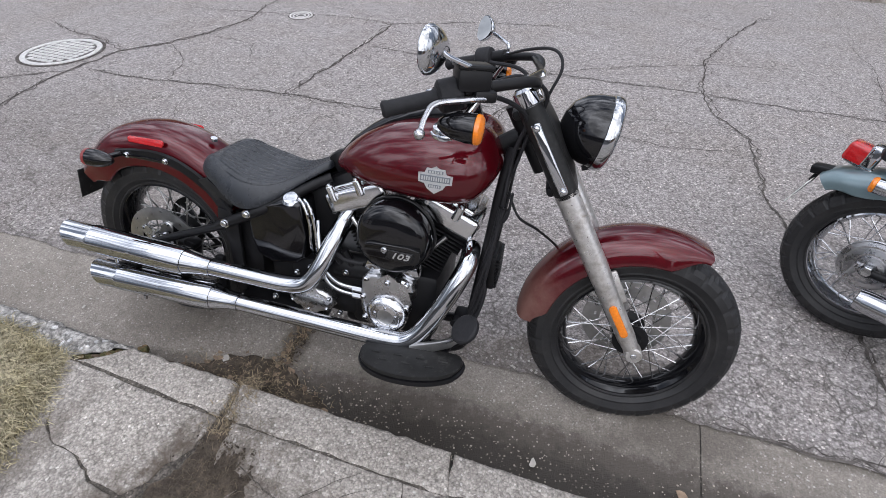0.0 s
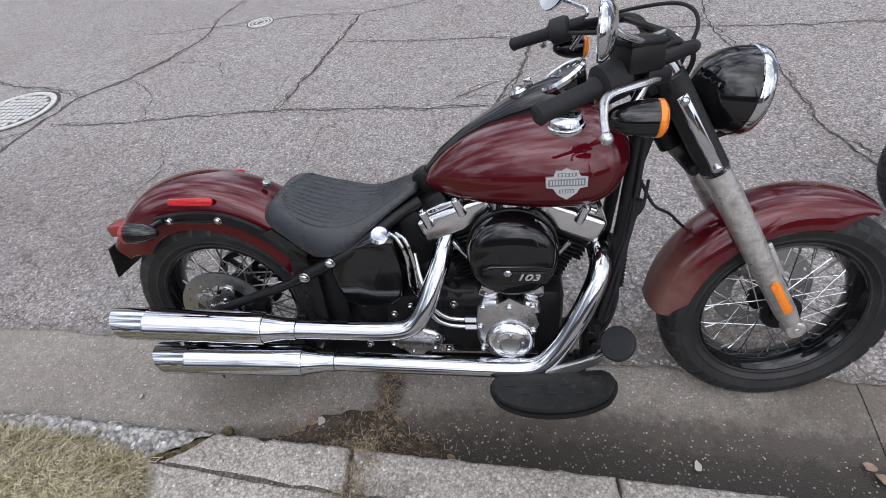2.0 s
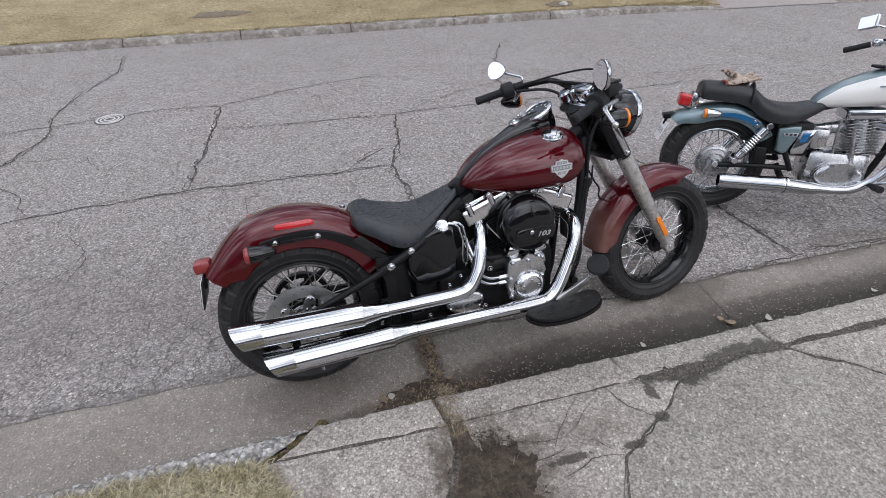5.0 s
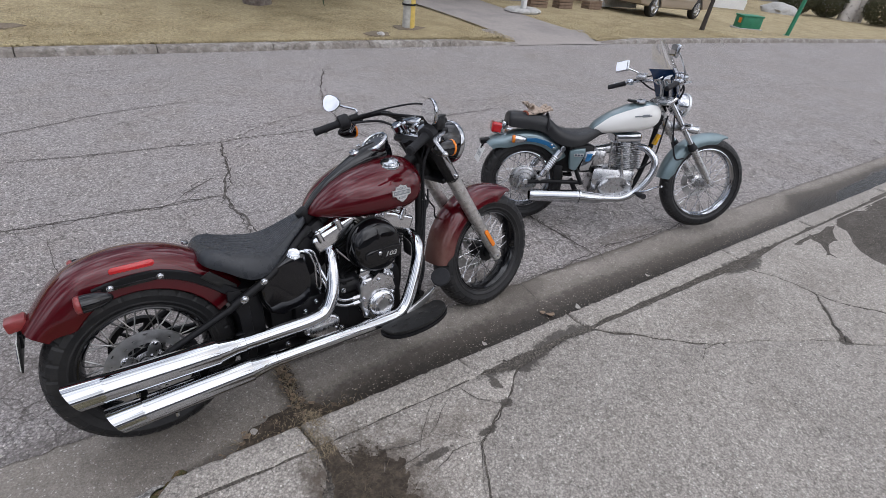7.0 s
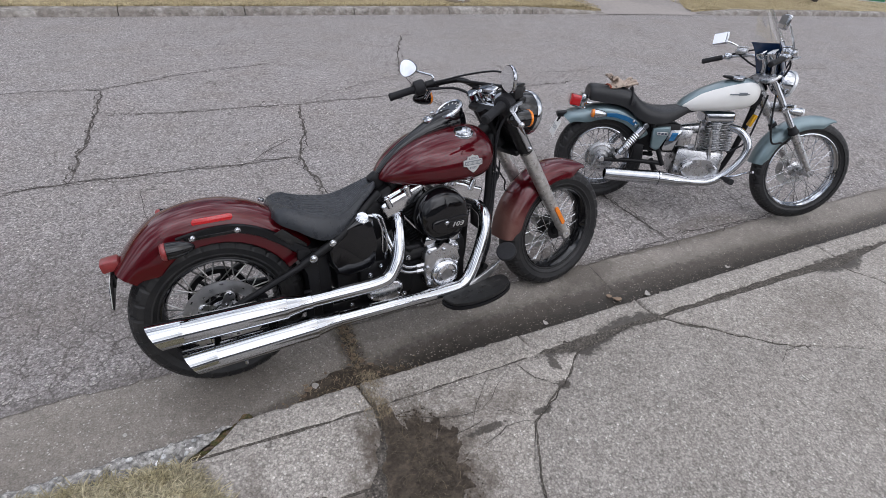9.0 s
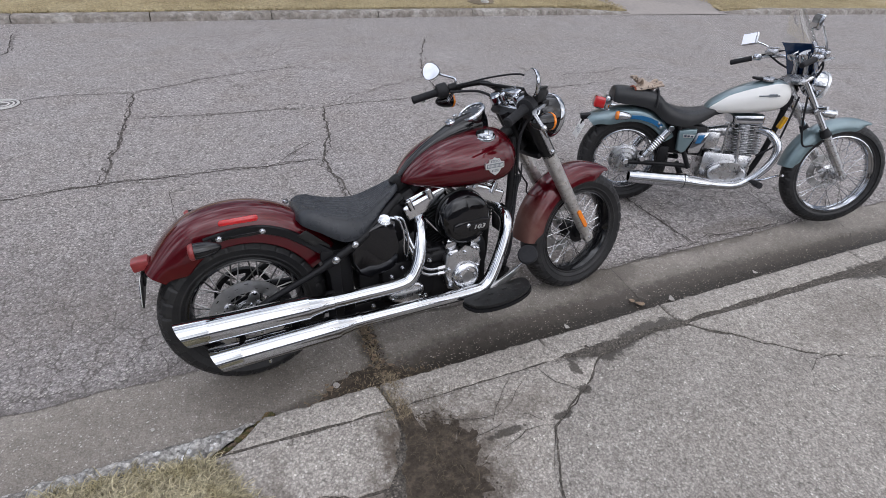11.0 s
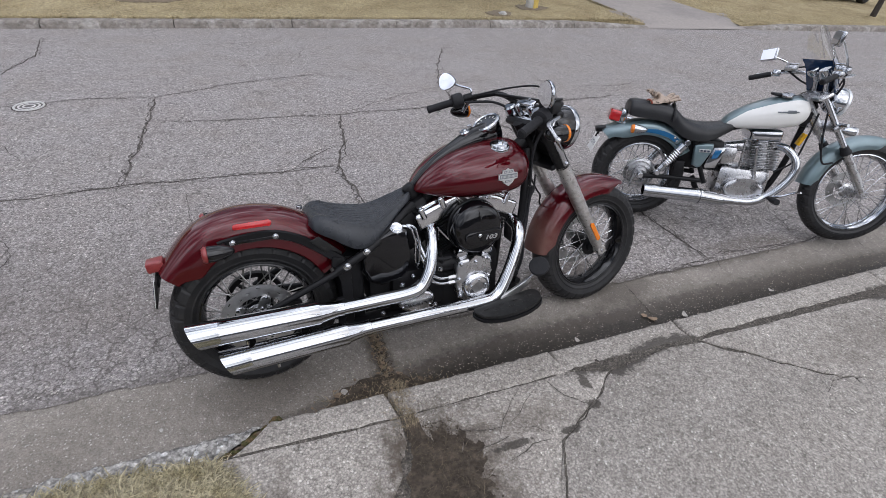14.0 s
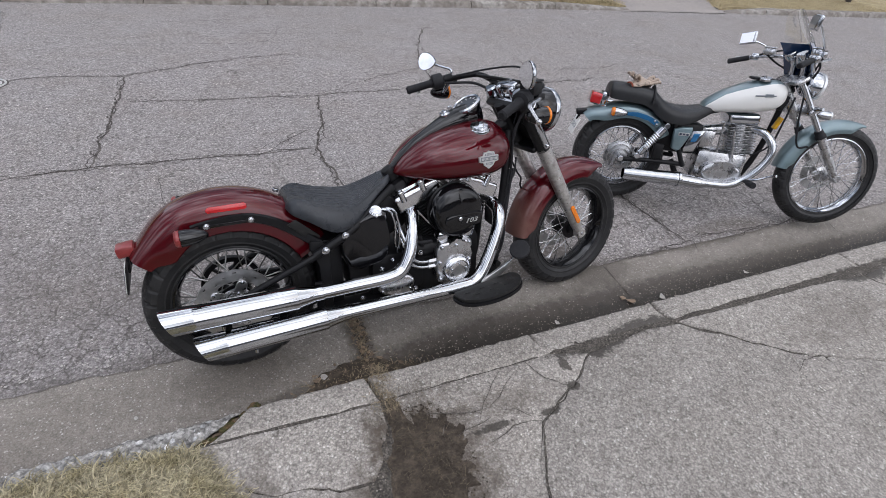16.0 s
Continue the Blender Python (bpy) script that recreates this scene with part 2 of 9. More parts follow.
band(M_ASPHALT, [(-6, 0.47), (-1.5, 0.46), (-0.6, 0.5), (0.2, 0.52), (1.2, 0.5), (2.2, 0.46), (6, 0.45)], [(-6, 0.3), (6, 0.3)], (0.1, 0.088, 0.078), 0.55, 0.06, 0.1, 9)
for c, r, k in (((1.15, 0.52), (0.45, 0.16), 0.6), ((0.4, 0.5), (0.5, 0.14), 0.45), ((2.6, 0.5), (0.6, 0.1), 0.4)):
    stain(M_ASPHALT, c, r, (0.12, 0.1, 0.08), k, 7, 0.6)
M_CONCRETE = aggregate("aged_concrete", (0.358, 0.328, 0.296), (0.303, 0.276, 0.246), 2.6, 135, 0.24, 0.67, 0.045, (0.55, 0.52, 0.48), 0.005, 0.6, 0.9, 0.05, crag=0.3)
map_cracks(M_CONCRETE, 1.9, 0.005, 0.5, 0.52, 0.6)
for c, r, k in (((0.08, -0.5), (0.26, 0.42), 0.85), ((0.1, -0.5), (0.42, 0.5), 0.35), ((-0.07, -0.33), (0.07, 0.2), 0.7), ((-0.16, -0.5), (0.1, 0.16), 0.75), ((0.45, -0.3), (0.3, 0.1), 0.35), ((2.4, -0.42), (0.5, 0.2), 0.3), ((3.1, -0.55), (0.2, 0.2), 0.22), ((-0.5, -0.42), (0.08, 0.3), 0.5)):
    stain(M_CONCRETE, c, r, (0.075, 0.058, 0.043), k, 14, 0.75)
band(M_CONCRETE, [(0.68, -0.15), (0.76, -0.13), (0.99, -0.122), (1.24, -0.08), (1.4, -0.08), (1.5, -0.125), (1.7, -0.128), (2.4, -0.13), (2.8, -0.12), (3.2, -0.12), (4.2, -0.13)],
     [(0.68, -0.15), (0.76, -0.165), (0.9, -0.2), (0.97, -0.245), (1.06, -0.215), (1.2, -0.175), (1.4, -0.18), (1.6, -0.145), (1.85, -0.14), (1.93, -0.195), (2.05, -0.14), (2.5, -0.14), (2.75, -0.24), (2.98, -0.27), (3.2, -0.15), (4.2, -0.145)],
     (0.05, 0.044, 0.037), 0.88, 0.075, 0.02, 26, 0.6)
for c, r in (((0.79, -0.21), (0.03, 0.045)), ((0.758, -0.32), (0.04, 0.03)), ((0.6, -0.4), (0.05, 0.02)), ((0.35, -0.39), (0.1, 0.02)), ((2.69, -0.9), (0.05, 0.04))):
    stain(M_CONCRETE, c, r, (0.05, 0.044, 0.037), 0.85, 30, 0.3)
M_GUTTER = aggregate("gutter_concrete", (0.255, 0.23, 0.203), (0.204, 0.182, 0.158), 1.9, 190, 0.15, 0.82, 0.05, (0.46, 0.43, 0.4), 0.003, 0.8, 0.88, 0.04)
map_cracks(M_GUTTER, 2.2, 0.004, 0.4, 0.52, 0.6)
WET = [(-0.3, -0.06), (-0.05, 0.03), (0.08, 0.17), (0.3, 0.21), (0.6, 0.235), (1.2, 0.235), (2.0, 0.235), (2.9, 0.21), (3.7, 0.19), (4.35, 0.2), (4.65, 0.36), (5.2, 0.3), (9.0, 0.3)]
band(M_GUTTER, [(x, y + 0.07) for x, y in WET], [(-0.3, -0.3), (9.0, -0.3)], (0.12, 0.105, 0.09), 0.65, 0.14, 0.09, 13)
band(M_GUTTER, [(x, y + 0.015) for x, y in WET], [(-0.3, -0.3), (9.0, -0.3)], (0.052, 0.043, 0.035), 0.75, 0.14, 0.05, 24, 0.5)
band(M_GUTTER, [(x, y * 0.72) for x, y in WET], [(-0.3, -0.3), (9.0, -0.3)], (0.028, 0.023, 0.018), 0.8, 0.12, 0.05, 20, 0.36)
band(M_GUTTER, [(4.9, 0.02), (5.3, 0.2), (6.5, 0.26), (9.0, 0.26)], [(4.9, -0.1), (9.0, -0.1)], (0.03, 0.028, 0.026), 0.9, 0.06, 0.03, 8, 0.06)
for c, r, k in (((-0.55, 0.2), (0.3, 0.16), 0.35), ((0.0, 0.25), (0.07, 0.25), 0.7), ((1.42, 0.36), (0.32, 0.14), 0.6), ((2.3, 0.42), (0.6, 0.06), 0.5), ((-0.2, 0.04), (0.4, 0.07), 0.6)):
    stain(M_GUTTER, c, r, (0.085, 0.072, 0.06), k)
M_CRUST = aggregate("crumbled_concrete", (0.38, 0.37, 0.355), (0.27, 0.252, 0.23), 7.0, 62, 0.4, 0.55, 0.08, (0.62, 0.62, 0.62), 0.012, 1.2, 0.95)
M_SILT = material("wet_silt", (0.05, 0.043, 0.037), 0.5, vary=0.5, scale=30, bump=0.006, bump_scale=120, second=(0.1, 0.086, 0.073), second_scale=6,
                  rough_vary=0.2, speck=(0.22, 0.2, 0.17), speck_scale=110, speck_lo=0.0, speck_hi=0.05)
M_DIRT = material("damp_dirt", (0.05, 0.038, 0.027), 0.9, vary=0.6, scale=60, bump=0.03, bump_scale=70, second=(0.092, 0.072, 0.053), second_scale=16)
M_BED = aggregate("joint_silt", (0.075, 0.066, 0.056), (0.11, 0.098, 0.085), 6.0, 150, 0.35, 0.6, 0.06, (0.25, 0.22, 0.19), 0.004, 0.8, 0.95)
M_CRACK = material("crack_fill", (0.075, 0.067, 0.062), 0.95, vary=0.5, scale=30, spec=0.1, second=(0.15, 0.135, 0.125), second_scale=14)
M_KERB_FAR = material("far_kerb_concrete", (0.2, 0.178, 0.157), 0.9, vary=0.5, scale=17, bump=0.012, bump_scale=40, second=(0.33, 0.31, 0.285), second_scale=4.5, second_lo=0.48, second_hi=0.62)
M_LAWN = material("dormant_lawn", (0.37, 0.305, 0.18), 0.95, vary=0.55, scale=22, bump=0.05, bump_scale=40, second=(0.25, 0.195, 0.105), second_scale=1.7,
                  second_lo=0.42, second_hi=0.68)
M_DRIVE = material("driveway_concrete", (0.3, 0.27, 0.25), 0.9, vary=0.15, scale=20, second=(0.23, 0.21, 0.2), second_scale=0.9)
M_STRAW = material("straw_grass", (0.37, 0.325, 0.215), 0.9, vary=0.45, scale=45, second=(0.27, 0.23, 0.13), second_scale=11, island=0.5)
M_MOSS = material("moss", (0.06, 0.058, 0.02), 0.95, vary=0.7, scale=160, bump=0.012, bump_scale=220, second=(0.15, 0.095, 0.05), second_scale=45)
M_LEAF = material("dead_leaf", (0.2, 0.145, 0.1), 0.85, vary=0.4, scale=40, per_object=0.4)
M_LEAFSTEM = material("brown_litter", (0.22, 0.175, 0.115), 0.9, vary=0.5, scale=60, island=0.5)
M_DULLSTEM = material("dull_stems", (0.1, 0.08, 0.055), 0.9, vary=0.5, scale=60, island=0.6)
M_IRON = material("worn_iron", (0.55, 0.54, 0.52), 0.6, metal=0.3, vary=0.3, scale=40, bump=0.001, bump_scale=150)
M_IRONDARK = material("dirty_iron", (0.13, 0.12, 0.115), 0.8, metal=0.2, vary=0.4, scale=40)
M_GRIT = material("tan_grit", (0.26, 0.23, 0.195), 0.9, vary=0.3, scale=40, island=0.6)
M_PALE = material("pale_chip", (0.5, 0.47, 0.43), 0.85, vary=0.2, scale=40, per_object=0.3)

# ---- mesh helpers ----


def finish(name, bm, mat, parent=None, label="", smooth=38):
    """Links a bmesh as one mesh object, smooth but for edges sharper than the given angle."""
    bmesh.ops.recalc_face_normals(bm, faces=bm.faces[:])
    me = bpy.data.meshes.new(name)
    bm.to_mesh(me)
    bm.free()
    if smooth:
        for p in me.polygons:
            p.use_smooth = True
        me.set_sharp_from_angle(angle=radians(smooth))
    me.materials.append(mat)
    ob = new(name, me)
    if parent is not None:
        ob.parent = parent
    if label:
        ob["label"] = label
    return ob


def part(name, bm, mat, parent, label="", smooth=38):
    return finish(name, bm, mat, parent, label, smooth)


def again(name, ob, parent, m, label=""):
    """A further part on the same mesh, placed by the matrix m."""
    o = new(name, ob.data)
    o.parent, o.matrix_basis = parent, m
    if label:
        o["label"] = label
    return o


def thing(name, label, category, m=None, group="", kind=""):
    e = new(name)
    e.empty_display_size = 0.1
    if m is not None:
        e.matrix_basis = m
    return tagged(e, label, category, group, kind)


def V(*a):
    return Vector(a)


def spline(pts, n=6):
    """Catmull-Rom through the points."""
    p = [Vector(q) for q in pts]
    if len(p) < 3:
        return p
    ext = [2 * p[0] - p[1], *p, 2 * p[-1] - p[-2]]
    out = []
    for i in range(1, len(ext) - 2):
        a, b, c, d = ext[i - 1:i + 3]
        for k in range(n):
            t = k / n
            out.append(0.5 * ((2 * b) + (c - a) * t + (2 * a - 5 * b + 4 * c - d) * t * t + (3 * b - a - 3 * c + d) * t ** 3))
    out.append(p[-1])
    return out


def lerp_list(vals, u):
    f = u * (len(vals) - 1)
    i = min(int(f), len(vals) - 2)
    return vals[i] + (vals[i + 1] - vals[i]) * (f - i)


def curve_list(vals, u):
    """A value along a list, rounded through its members."""
    f = u * (len(vals) - 1)
    i = min(int(f), len(vals) - 2)
    t = f - i
    a, b, c, d = vals[max(0, i - 1)], vals[i], vals[i + 1], vals[min(len(vals) - 1, i + 2)]
    return 0.5 * (2 * b + (c - a) * t + (2 * a - 5 * b + 4 * c - d) * t * t + (3 * b - a - 3 * c + d) * t ** 3)


def tube(bm, pts, r, n=10, cap=True, flat=1.0, hollow=0.0):
    """A swept tube; r is a radius or a list along it. hollow: wall thickness of an open mouth at the start."""
    pts = [Vector(p) for p in pts]
    m = len(pts)
    tang = [(pts[min(i + 1, m - 1)] - pts[max(i - 1, 0)]).normalized() for i in range(m)]
    up = Vector((0, 0, 1)) if abs(tang[0].z) < 0.9 else Vector((0, 1, 0))
    side = tang[0].cross(up).normalized()
    rings = []
    for i in range(m):
        side = (side - tang[i] * side.dot(tang[i])).normalized()
        u2 = side.cross(tang[i])
        rr = r if isinstance(r, (int, float)) else lerp_list(r, i / max(1, m - 1))
        rings.append([bm.verts.new(pts[i] + rr * (math.cos(a) * side + flat * math.sin(a) * u2)) for a in (2 * math.pi * k / n for k in range(n))])
    for a, b in zip(rings, rings[1:]):
        for k in range(n):
            bm.faces.new((a[k], a[(k + 1) % n], b[(k + 1) % n], b[k]))
    if hollow:
        r0 = r if isinstance(r, (int, float)) else r[0]
        s = (r0 - hollow) / r0
        inner = [bm.verts.new(pts[0] + (v.co - pts[0]) * s) for v in rings[0]]
        deep = [bm.verts.new(v.co + tang[0] * r0 * 2.2) for v in inner]
        for k in range(n):
            j = (k + 1) % n
            bm.faces.new((rings[0][k], inner[k], inner[j], rings[0][j]))
            bm.faces.new((inner[k], deep[k], deep[j], inner[j]))
        bm.faces.new(deep)
    elif cap:
        bm.faces.new(rings[0][::-1])
    if cap:
        bm.faces.new(rings[-1])
    return rings


def lathe(bm, profile, m=None, n=32, close=False):
    """Turns (radius, height) pairs round the local z axis, placed by the matrix m."""
    m = m or Matrix()
    rings = []
    for r, h in profile:
        if r < 1e-6:
            rings.append([bm.verts.new(m @ Vector((0, 0, h)))])
        else:
            rings.append([bm.verts.new(m @ Vector((r * math.cos(2 * math.pi * k / n), r * math.sin(2 * math.pi * k / n), h))) for k in range(n)])
    pairs = list(zip(rings, rings[1:]))
    if close:
        pairs.append((rings[-1], rings[0]))
    for a, b in pairs:
        for k in range(n):
            j = (k + 1) % n
            if len(a) == 1 and len(b) == 1:
                continue
            if len(a) == 1:
                bm.faces.new((a[0], b[k], b[j]))
            elif len(b) == 1:
                bm.faces.new((a[k], a[j], b[0]))
            else:
                bm.faces.new((a[k], a[j], b[j], b[k]))
    return rings


def aim(p, axis, spin=None):
    """A matrix at p whose z axis points along axis."""
    z = Vector(axis).normalized()
    q = Vector(spin) if spin else (Vector((0, 0, 1)) if abs(z.z) < 0.9 else Vector((1, 0, 0)))
    x = q.cross(z).normalized()
    y = z.cross(x)
    m = Matrix((x, y, z)).transposed().to_4x4()
    m.translation = Vector(p)
    return m


def disc(bm, p, axis, r, h, n=20, chamfer=0.15):
    """A short round piece with chamfered rims, from p along axis."""
    c = min(r, abs(h)) * chamfer
    lathe(bm, [(0, 0), (r - c, 0), (r, c), (r, h - c), (r - c, h), (0, h)], aim(p, axis), n)


def block(bm, size, m=None, bevel=0.0, seg=2):
    """A box of the given size about the matrix m, with rounded edges."""
    m = m or Matrix()
    res = bmesh.ops.create_cube(bm, size=1.0, matrix=m @ Matrix.Diagonal((*size, 1)))
    if bevel:
        vs = set(res["verts"])
        es = [e for e in bm.edges if e.verts[0] in vs and e.verts[1] in vs]
        bmesh.ops.bevel(bm, geom=es, offset=bevel, segments=seg, affect="EDGES", profile=0.5)


def prism(bm, poly, lo, hi, m=None, bevel=0.0, seg=2):
    """A plate: the outline poly (x, y) from height lo to hi, placed by m; rounded edges."""
    m = m or Matrix()
    a = [bm.verts.new(m @ Vector((x, y, lo))) for x, y in poly]
    b = [bm.verts.new(m @ Vector((x, y, hi))) for x, y in poly]
    f = [bm.faces.new(a[::-1]), bm.faces.new(b)]
    n = len(poly)
    for k in range(n):
        bm.faces.new((a[k], a[(k + 1) % n], b[(k + 1) % n], b[k]))
    if bevel:
        es = [e for q in f for e in q.edges]
        bmesh.ops.bevel(bm, geom=list(set(es)), offset=bevel, segments=seg, affect="EDGES", profile=0.5)


def loft(bm, rings, cap=True, closed=True):
    """Joins rings of points of equal count."""
    vs = [[bm.verts.new(p) for p in ring] for ring in rings]
    n = len(vs[0])
    for a, b in zip(vs, vs[1:]):
        for k in range(n if closed else n - 1):
            j = (k + 1) % n
            bm.faces.new((a[k], a[j], b[j], b[k]))
    if cap and closed:
        bm.faces.new(vs[0][::-1])
        bm.faces.new(vs[-1])
    return vs


def smooth_step(a, b, x):
    t = max(0.0, min(1.0, (x - a) / (b - a)))
    return t * t * (3 - 2 * t)


# ---- ground ----
KERB = 0.057
GUTTER_EDGE = 0.41


def ground_z(x, y):
    """Height of road and gutter: the road dips to the gutter, which dips to the kerb and rises to the west."""
    west = smooth_step(-0.9, 0.5, x)
    road = -0.022 * west * smooth_step(1.0, GUTTER_EDGE, y)
    pan = (0.006 * (1 - west) - 0.026 * west) * smooth_step(GUTTER_EDGE, 0.0, y)
    return road + pan + drop(x)


def far_kerb_y(x):
    return 6.52 - 0.05 * min(x, 10.5)


def drop(x):
    """The street falls away gently to the east."""
    return -0.0011 * max(0.0, min(x, 16) - 2) ** 2 - 0.0308 * max(0.0, min(x, 24) - 16) - 0.02 * max(0.0, x - 24)


def sheet(bm, xs, ys, fz, fy=None):
    """A grid of quads; fy maps (x, v) to y."""
    rows = [[bm.verts.new((x, fy(x, y) if fy else y, fz(x, fy(x, y) if fy else y))) for y in ys] for x in xs]
    for a, b in zip(rows, rows[1:]):
        for k in range(len(ys) - 1):
            bm.faces.new((a[k], b[k], b[k + 1], a[k + 1]))


def steps(a, b, n):
    return [a + (b - a) * i / n for i in range(n + 1)]


bm = bmesh.new()
xs = [-160, -80, -40, -20, -10, -6, -5] + steps(-4, 6, 400) + [7, 8] + [9, 10, 11, 12, 13, 14, 16, 18, 20, 22, 25, 28, 32, 36, 40, 50, 60]
sheet(bm, xs, [GUTTER_EDGE, 0.5, 0.6, 0.7, 0.8, 0.9, 1.0, 2.0, 4.0, 1e9], ground_z, lambda x, y: far_kerb_y(x) + 0.05 if y > 1e8 else y + (-0.035 * smooth_step(0.3, -0.7, x) + 0.016 * noise.noise(V(x * 5, 0, 4)) + 0.012 * noise.noise(V(x * 23, 0, 8)) if y == GUTTER_EDGE else 0.0))
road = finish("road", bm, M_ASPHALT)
tagged(road, "weathered grey asphalt residential street with long cracks", "road", kind="structure")

bm = bmesh.new()
sheet(bm, [-400, -100, -20, -8, 8, 12, 60, 400], [-400, -100, -20, 20, 100, 400], lambda x, y: -0.35 if x < 20 else -6.0)
ground = finish("ground", bm, M_LAWN)
tagged(ground, "bare straw-coloured earth round the street", "ground", kind="structure")


def ragged(poly, step=0.03, amp=0.004, seed=0, scale=25.0):
    """Cuts the outline's sides into short lengths and roughens them."""
    out = []
    n = len(poly)
    for i in range(n):
        a, b = Vector((*poly[i], 0)), Vector((*poly[(i + 1) % n], 0))
        d = b - a
        k = max(1, int(d.length / step))
        nor = Vector((-d.y, d.x, 0)).normalized() if d.length else Vector()
        for j in range(k):
            p = a + d * j / k
            w = noise.noise(Vector((p.x * scale + seed * 7.1, p.y * scale, seed))) + 0.6 * noise.noise(Vector((p.x * scale * 3, p.y * scale * 3, seed + 5)))
            q = p + nor * amp * w
            out.append((q.x, q.y))
    return out


def wander(pts):
    """Bends cracks that neighbouring slabs share, the same for both."""
    out = []
    for x, y in pts:
        k = smooth_step(-0.15, -0.3, y) * smooth_step(-2.5, -2.2, y)
        p = V(x, y, 0)
        out.append((x + k * (0.03 * noise.noise(p * 5) + 0.014 * noise.noise(p * 17)), y + k * (0.03 * noise.noise(p * 5 + V(9, 0, 0)) + 0.014 * noise.noise(p * 17 + V(0, 9, 0)))))
    return out


def slab(name, poly, top, thick, mat, parent=None, gap=0.004, seed=0, edge=0.007, step=0.03, amp=0.005, tilt=(0, 0), bend=False):
    """A cast slab with a worn, rounded rim."""
    cx = sum(p[0] for p in poly) / len(poly)
    cy = sum(p[1] for p in poly) / len(poly)
    pts = ragged(poly, step, amp, seed)
    if bend:
        pts = wander(pts)
    bm = bmesh.new()
    n = len(pts)

    def ring(inset, z):
        res = []
        for i in range(n):
            a, b, c = (Vector((*pts[(i + k) % n], 0)) for k in (-2, 0, 2))
            d = (c - a)
            nor = Vector((d.y, -d.x, 0)).normalized() if d.length else Vector()
            q = b - nor * (inset + gap)
            res.append(bm.verts.new((q.x, q.y, z + (q.x - cx) * tilt[0] + (q.y - cy) * tilt[1] + drop(q.x))))
        return res

    area = sum(pts[i][0] * pts[(i + 1) % n][1] - pts[(i + 1) % n][0] * pts[i][1] for i in range(n))
    if area < 0:
        pts.reverse()
    rings = [ring(0, top - thick), ring(0, top - edge), ring(edge * 0.35, top - edge * 0.3), ring(edge, top)]
    for a, b in zip(rings, rings[1:]):
        for k in range(n):
            bm.faces.new((a[k], a[(k + 1) % n], b[(k + 1) % n], b[k]))
    cap = rings[-1]
    for tri in geometry.tessellate_polygon([[V(v.co.x, v.co.y, 0) for v in cap]]):
        bm.faces.new([cap[k] for k in tri])
    return finish(name, bm, mat, parent, smooth=50)


def gutter_piece(x0, x1, parent):
    bm = bmesh.new()
    sheet(bm, steps(x0 + 0.002, x1 - 0.002, max(2, int((x1 - x0) / 0.1))), steps(-0.01, 0.47, 12), lambda x, y: ground_z(x, y) - 0.004 - 0.01 * smooth_step(0.40, 0.47, y))
    ob = finish("gutter_slab", bm, M_GUTTER, parent)
    return ob


gutter = thing("gutter", "stained concrete gutter between road and kerb", "gutter", kind="structure")
for x0, x1 in ((-40, -12), (-12, -6), (-6, -3.4), (-3.4, -1.93), (-1.93, -0.02), (-0.02, 1.48), (1.48, 2.98), (2.98, 4.5), (4.5, 6), (6, 12), (12, 40)):
    gutter_piece(x0, x1, gutter)

bm = bmesh.new()
sheet(bm, [-40, -10] + steps(-4, 10, 56) + [20, 40], steps(-0.05, 0.5, 8), lambda x, y: ground_z(x, y) - 0.009)
tagged(finish("gutter_bed", bm, M_SILT), "silt filling the gutter joints", "silt", kind="structure")

kerb = thing("kerb", "low worn concrete kerb along the gutter", "kerb", kind="structure")
KERB_JOINTS = [-0.66, -0.02, 0.735, 1.46, 2.95, 4.0, 5.5, 7.0, 10.0]
for i, (x0, x1) in enumerate(zip(KERB_JOINTS, KERB_JOINTS[1:])):
    front = -0.5 if i == 0 else x0 - (0.02 if i == 1 else 0)
    slab("kerb_stone", [(x0, -0.14 if i else -0.118), (x1 + (0.03 if i == 1 else 0), -0.142), (x1 - (0.034 if i == 0 else 0.01), 0.0), (front, 0.0)], KERB + 0.002 * math.sin(i * 2.3), 0.15, M_CONCRETE, kerb, 0.002, i, 0.014, amp=0.009, tilt=(0.004 * math.sin(i), 0.0))


def rubble_z(x, v):
    """Height of the broken kerb across its width, v from the gutter to the grass."""
    dome = 0.052 * smooth_step(0.0, 0.28, v) * (1 - 0.25 * smooth_step(0.5, 1.0, v)) - 0.012
    return dome + 0.011 * noise.noise(V(x * 22, v * 2.2, 5)) + 0.008 * abs(noise.noise(V(x * 60, v * 7, 9))) + 0.004 * noise.noise(V(x * 140, v * 15, 2))


def rubble_y(x, v):
    front = 0.028 + 0.02 * noise.noise(V(x * 4, 0, 7)) + 0.012 * noise.noise(V(x * 19, 0, 3))
    return front + (-0.115 - front) * v


# the kerb's west end is broken down to a low rubble rim
bm = bmesh.new()
cols = [-14, -10, -7, -5, -3.5] + steps(-2.6, -0.475, 300)
grid = []
for x in cols:
    row = []
    for k in range(19):
        v = k / 18
        y = rubble_y(x, v)
        xe = min(x, -0.475 + 1.75 * (y - 0.03))
        row.append(bm.verts.new((xe, y, rubble_z(xe, v))))
    grid.append(row)
for a, b in zip(grid, grid[1:]):
    for k in range(18):
        if (a[k].co - b[k].co).length > 1e-5:
            bm.faces.new((a[k], b[k], b[k + 1], a[k + 1]))
finish("broken_kerb", bm, M_CRUST, kerb, "broken pale concrete kerb rim with loose aggregate", smooth=60)

